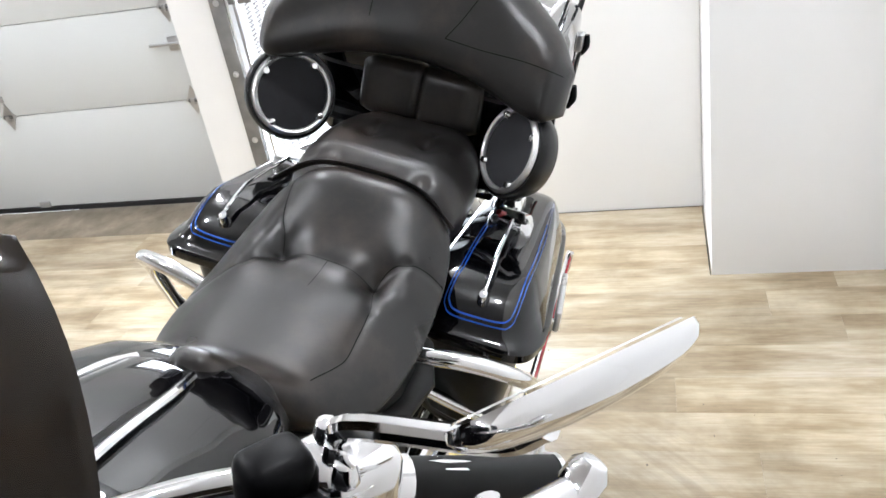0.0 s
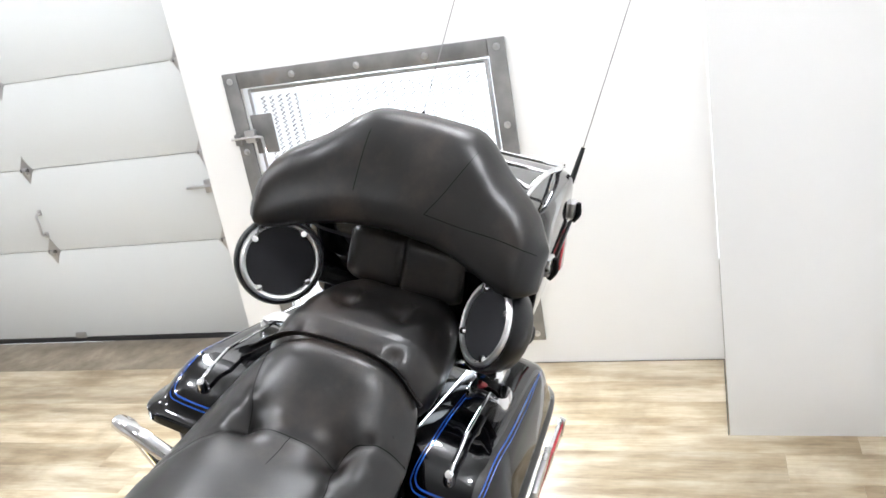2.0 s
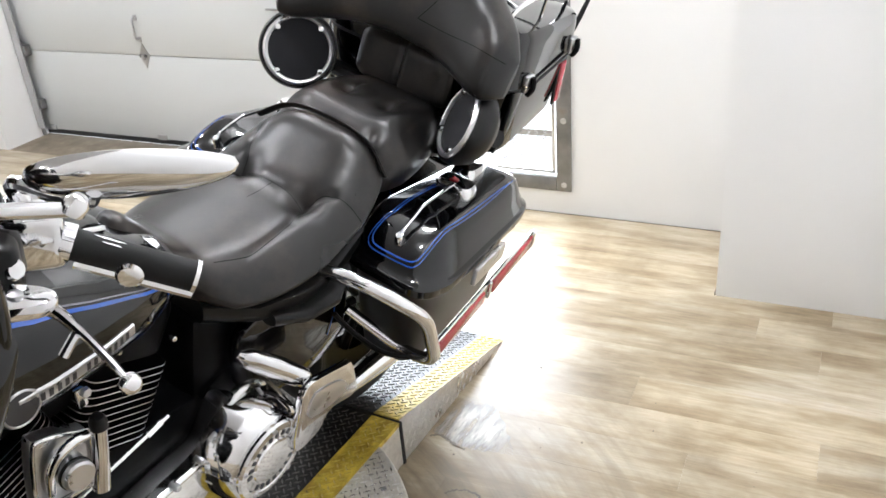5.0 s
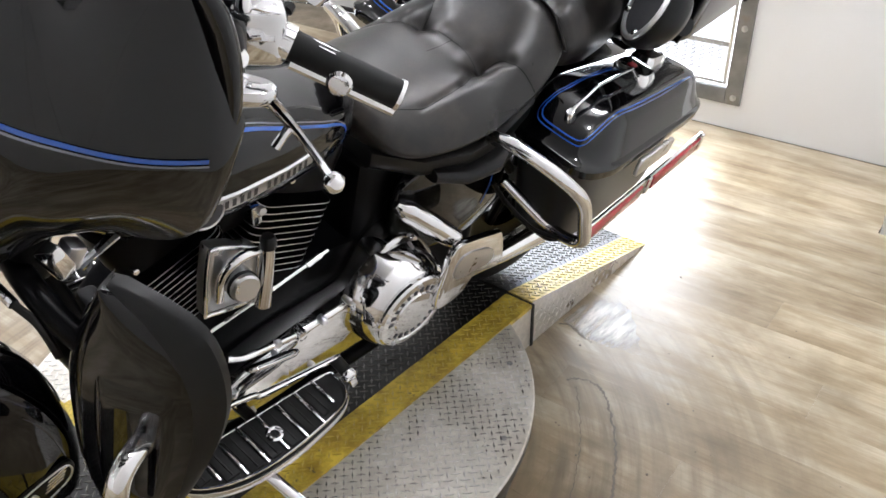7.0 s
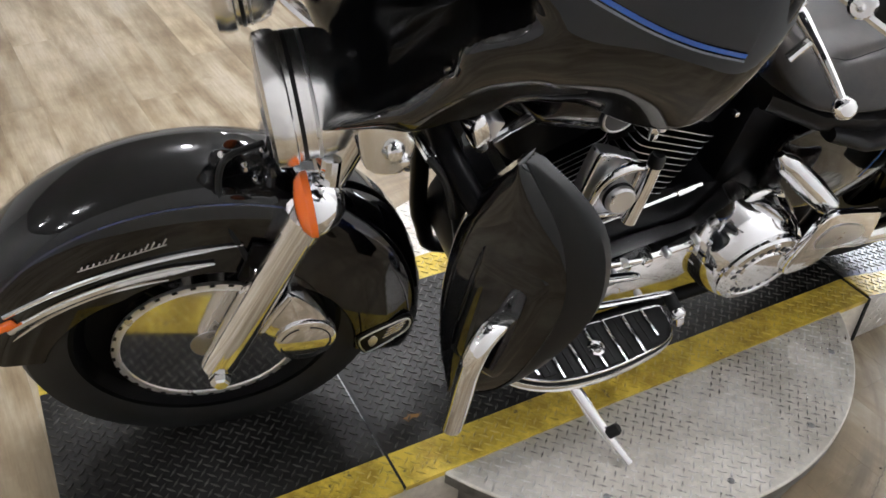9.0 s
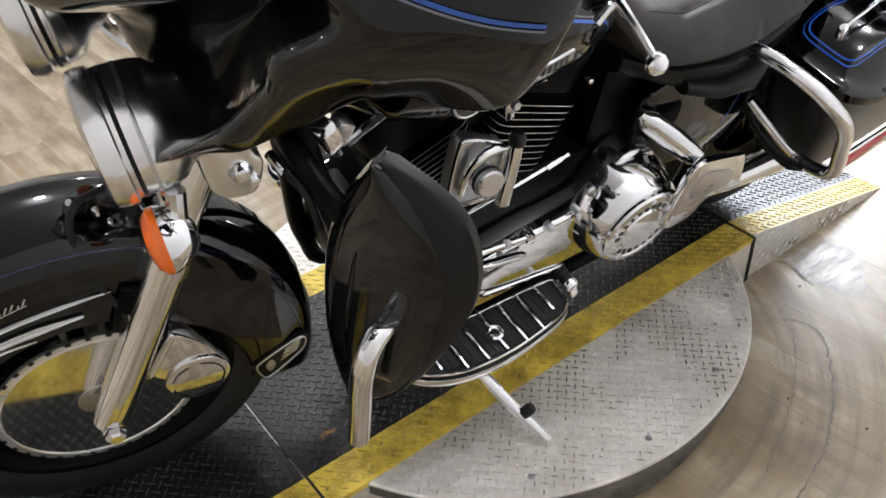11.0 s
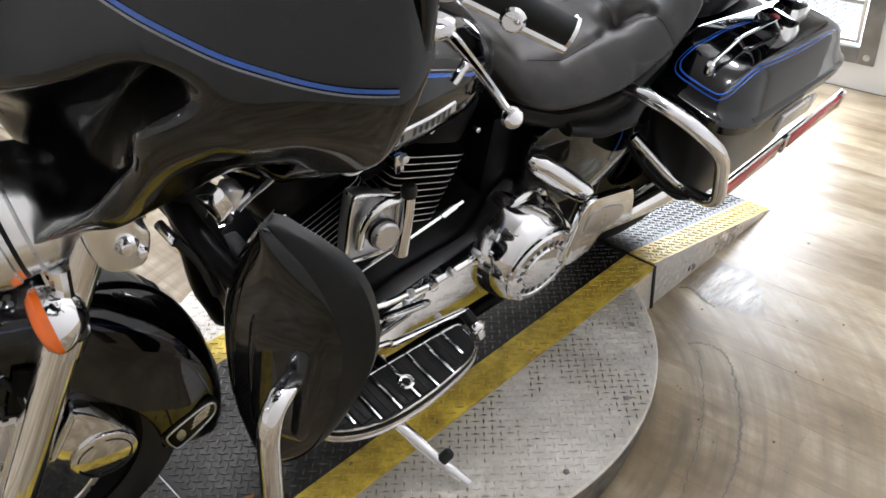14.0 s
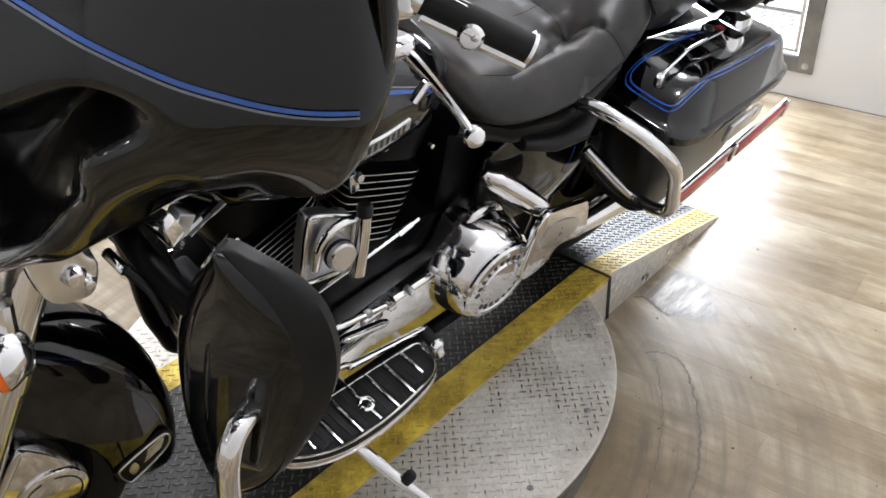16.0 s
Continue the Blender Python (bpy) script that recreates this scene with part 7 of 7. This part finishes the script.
# lower fairings on the engine guard: a tall face turned ahead, a matte band along its outer rim and a raised lid
def lower_fairing(s):
    b = Matrix.Diagonal((1, s, 1, 1))
    zc = [0.402, 0.420, 0.450, 0.500, 0.550, 0.600, 0.650, 0.700, 0.750, 0.790, 0.832, 0.865, 0.888, 0.902]
    yl = [0.288, 0.275, 0.255, 0.236, 0.222, 0.214, 0.209, 0.206, 0.208, 0.216, 0.229, 0.241, 0.250, 0.258]
    yr = [0.300, 0.322, 0.343, 0.364, 0.380, 0.392, 0.402, 0.409, 0.411, 0.404, 0.389, 0.366, 0.332, 0.276]
    bw = [0.001, 0.002, 0.002, 0.004, 0.010, 0.017, 0.023, 0.029, 0.035, 0.041, 0.048, 0.055, 0.050, 0.012]
    zs = np.linspace(zc[0], zc[-1], 34)
    rows = []
    for q in (yl, yr, bw):
        v = np.interp(zs, zc, q)
        for _ in range(3):
            v[1:-1] = (v[:-2] + 2 * v[1:-1] + v[2:]) / 4
        rows.append(v)
    out = Vector((0.872, 0.480, 0.087))
    def at(y, z, lift=0.0):
        swell = 0.010 * (1 - ((z - 0.65) / 0.25) ** 2)
        return b @ (Vector((1.252 - 0.55 * (y - 0.3) - 0.1 * (z - 0.6), y, z)) + out * (lift + swell))
    def across(u, a, c):
        return a + (c - a) * u
    face, band = [], []
    for z, a, r, w in zip(zs, *rows):
        c = r - w
        front = [at(across(u, a, c), z, 0.014 * (1 - (2 * u - 1) ** 2) - 0.030 * max(0.0, 1 - u / 0.16) ** 2) for u in np.linspace(0, 1, 19)]
        rear = [at(across(u, a + 0.004, max(c, r - 0.03)), z, (-0.066 + 0.02 * (2 * u - 1) ** 2) * min(1.0, 0.12 + max(0.0, 0.80 - z) / 0.12, 0.3 + (z - zs[0]) / 0.10) - 0.012) for u in (1.0, 0.66, 0.33, 0.0)]
        face.append(front + rear)
        band.append([at(c + 0.0008, z, 0.0030), at(c + w * 0.3, z, 0.001 - 0.06 * w), at(c + w * 0.7, z, -0.002 - 0.14 * w), at(r, z, -0.006 - 0.24 * w), at(r - 0.001, z, -0.022 - 0.24 * w), at(c - 0.004, z, -0.022)])
    low = bp("lower_fairing", loft(face), PAINT, "glossy black lower fairing", sharp=50)
    bp("edge_band", loft(band), MATTE_BAND, "matte black edge band", low, sharp=50)
    # the glove box lid stands a little proud, with rounded shoulders
    lid = []
    for z, a, r, w in list(zip(zs, *rows))[7:25]:
        c = r - w
        hi = min(1.0, (z - zs[7]) / 0.02 + 0.1, (zs[24] - z) / 0.03 + 0.1)
        sec = []
        for u in np.linspace(0.30, 0.90, 13):
            e = min(1.0, (u - 0.30) / 0.06, (0.90 - u) / 0.035)
            sec.append(at(across(u, a, c), z, 0.014 * (1 - (2 * u - 1) ** 2) - 0.002 + 0.008 * min(e, hi)))
        lid.append(sec)
    bp("glove_lid", loft(lid, closed=False), PAINT, "glossy black glove box lid", low, sharp=40)
    bp("engine_guard", tube([b @ Vector(p) for p in ((1.215, 0.318, 0.655), (1.262, 0.345, 0.676), (1.298, 0.364, 0.676), (1.314, 0.374, 0.650), (1.319, 0.377, 0.60), (1.319, 0.379, 0.53), (1.318, 0.378, 0.448))], 0.0165, 16, 8), CHROME, "chrome engine guard tube")


for s in (1, -1):
    b = Matrix.Diagonal((1, s, 1, 1))
    lower_fairing(s)
    bp("guard_tube", tube([b @ Vector(p) for p in ((1.27, 0.02, 0.80), (1.285, 0.12, 0.815), (1.275, 0.20, 0.79), (1.245, 0.255, 0.74), (1.225, 0.285, 0.66))], 0.018, 12), BLACK_METAL, "black upper guard tube")
bp("coil_cover", rbox((0.030, 0.026, 0.050), 0.006, (1.252, 0.150, 0.850), (10, 20, 15)), CHROME, "chrome ignition cover")
bp("coil_block", rbox((0.026, 0.030, 0.038), 0.005, (1.228, 0.140, 0.842), (0, -25, 0)), SATIN, "grey coil block")
bp("coil_arm", tube([(1.222, 0.150, 0.822), (1.20, 0.150, 0.835), (1.168, 0.148, 0.853)], [0.007, 0.006, 0.009], 8), CHROME, "chrome linkage arm")
bp("coil_nut", lathe([(0.0, 0.010), (0.009, 0.008), (0.011, 0.0), (0.0, -0.01)], (1.242, 0.155, 0.822), (0.3, 1, 0.2), 8), CHROME, "")
bp("frame_neck", loft([[(x + u, v, z) for u, v in sup(20, a, w, 4)] for z, x, a, w in ((0.775, 1.262, 0.030, 0.105), (0.86, 1.262, 0.034, 0.125), (0.94, 1.262, 0.036, 0.130), (1.02, 1.255, 0.034, 0.115))]), BLACK_METAL, "black steering neck of the frame")
for s in (1, -1):
    bp("hose_end", tube([(1.318, s * 0.112, 0.812), (1.312, s * 0.150, 0.806)], 0.0075, 10), CHROME, "chrome hose end")
    bp("hose", tube([(1.312, s * 0.150, 0.806), (1.300, s * 0.185, 0.792), (1.290, s * 0.205, 0.74)], 0.006, 8), RUBBER, "black rubber hose")
bp("radiator", rbox((0.04, 0.16, 0.20), 0.012, (1.13, 0.0, 0.42)), BLACK_METAL, "black oil cooler block")
bp("wiring_loom", tube([(1.30, 0.08, 0.88), (1.20, 0.10, 0.90), (1.10, 0.08, 0.80), (1.0, 0.06, 0.79)], 0.010, 8), RUBBER, "black wiring loom")

# side stand
st = bp("side_stand", tube([(1.02, 0.16, 0.22), (0.985, 0.26, 0.205), (0.95, 0.36, 0.165), (0.915, 0.43, 0.128)], [0.012, 0.013, 0.013, 0.010], 12), CHROME, "chrome side stand")
foot_bm = extrude(smooth_loop([(0.945, 0.405), (0.895, 0.415), (0.87, 0.475), (0.885, 0.495), (0.925, 0.48), (0.955, 0.43)], 4), 0.0, 0.006, "z", 0.002)
bmesh.ops.rotate(foot_bm, cent=(0.91, 0.45, 0.0), matrix=Matrix.Rotation(radians(15), 3, "X"), verts=foot_bm.verts)
bmesh.ops.translate(foot_bm, vec=(0, 0, 0.1155), verts=foot_bm.verts)
bp("stand_foot", foot_bm, CHROME, "flat stand foot", st)
bp("stand_bumper", lathe([(0.0, 0.014), (0.009, 0.013), (0.012, 0.008), (0.012, -0.012), (0.0, -0.012)], (0.935, 0.375, 0.175), (-0.6, 0.1, 0.7), 14), RUBBER, "black rubber bumper", st)

# ---------------------------------------------------------------- plank floor
def plank_mesh(length, width):
    bm = block((0, 0, -0.005), (width - 0.0003, length - 0.0003, 0.0), 0.0002)
    me = bpy.data.meshes.new("plank")
    bm.to_mesh(me)
    bm.free()
    me.materials.append(PLANK)
    return me


floor = structure("floor", block((BACK, SIDE + 0.001, -0.0058), (WALL - 0.001, FAR, -0.0052)), SUBFLOOR, "wood-look vinyl plank floor, worn round the turntable")
PW, PL = 0.150, 1.22
PLANKS = {}
x = WALL - PW
rnd = random.Random(5)
EDGE_X, EDGE_Y = -2.8, 4.4
far = bmesh.new()
while x > BACK:
    y = SIDE + 0.002 - rnd.uniform(0.05, PL - 0.1)
    while y < FAR:
        a, b = max(y, SIDE + 0.002), min(y + PL, FAR - 0.001)
        if b - a > 0.04:
            if x < EDGE_X or a > EDGE_Y:
                v = [far.verts.new(q) for q in ((x, a, 0), (x + PW - 0.0012, a, 0), (x + PW - 0.0012, b - 0.0012, 0), (x, b - 0.0012, 0))]
                far.faces.new(v)
                y += PL
                continue
            key = round(b - a, 4)
            if key not in PLANKS:
                PLANKS[key] = plank_mesh(key, PW)
            ob = new("plank", PLANKS[key])
            ob.parent = floor
            ob.location = (x, a, 0)
        y += PL
    x -= PW
tagged(part("far_planks", far, PLANK, floor, "vinyl planks farther off", sharp=0), kind="stuff")
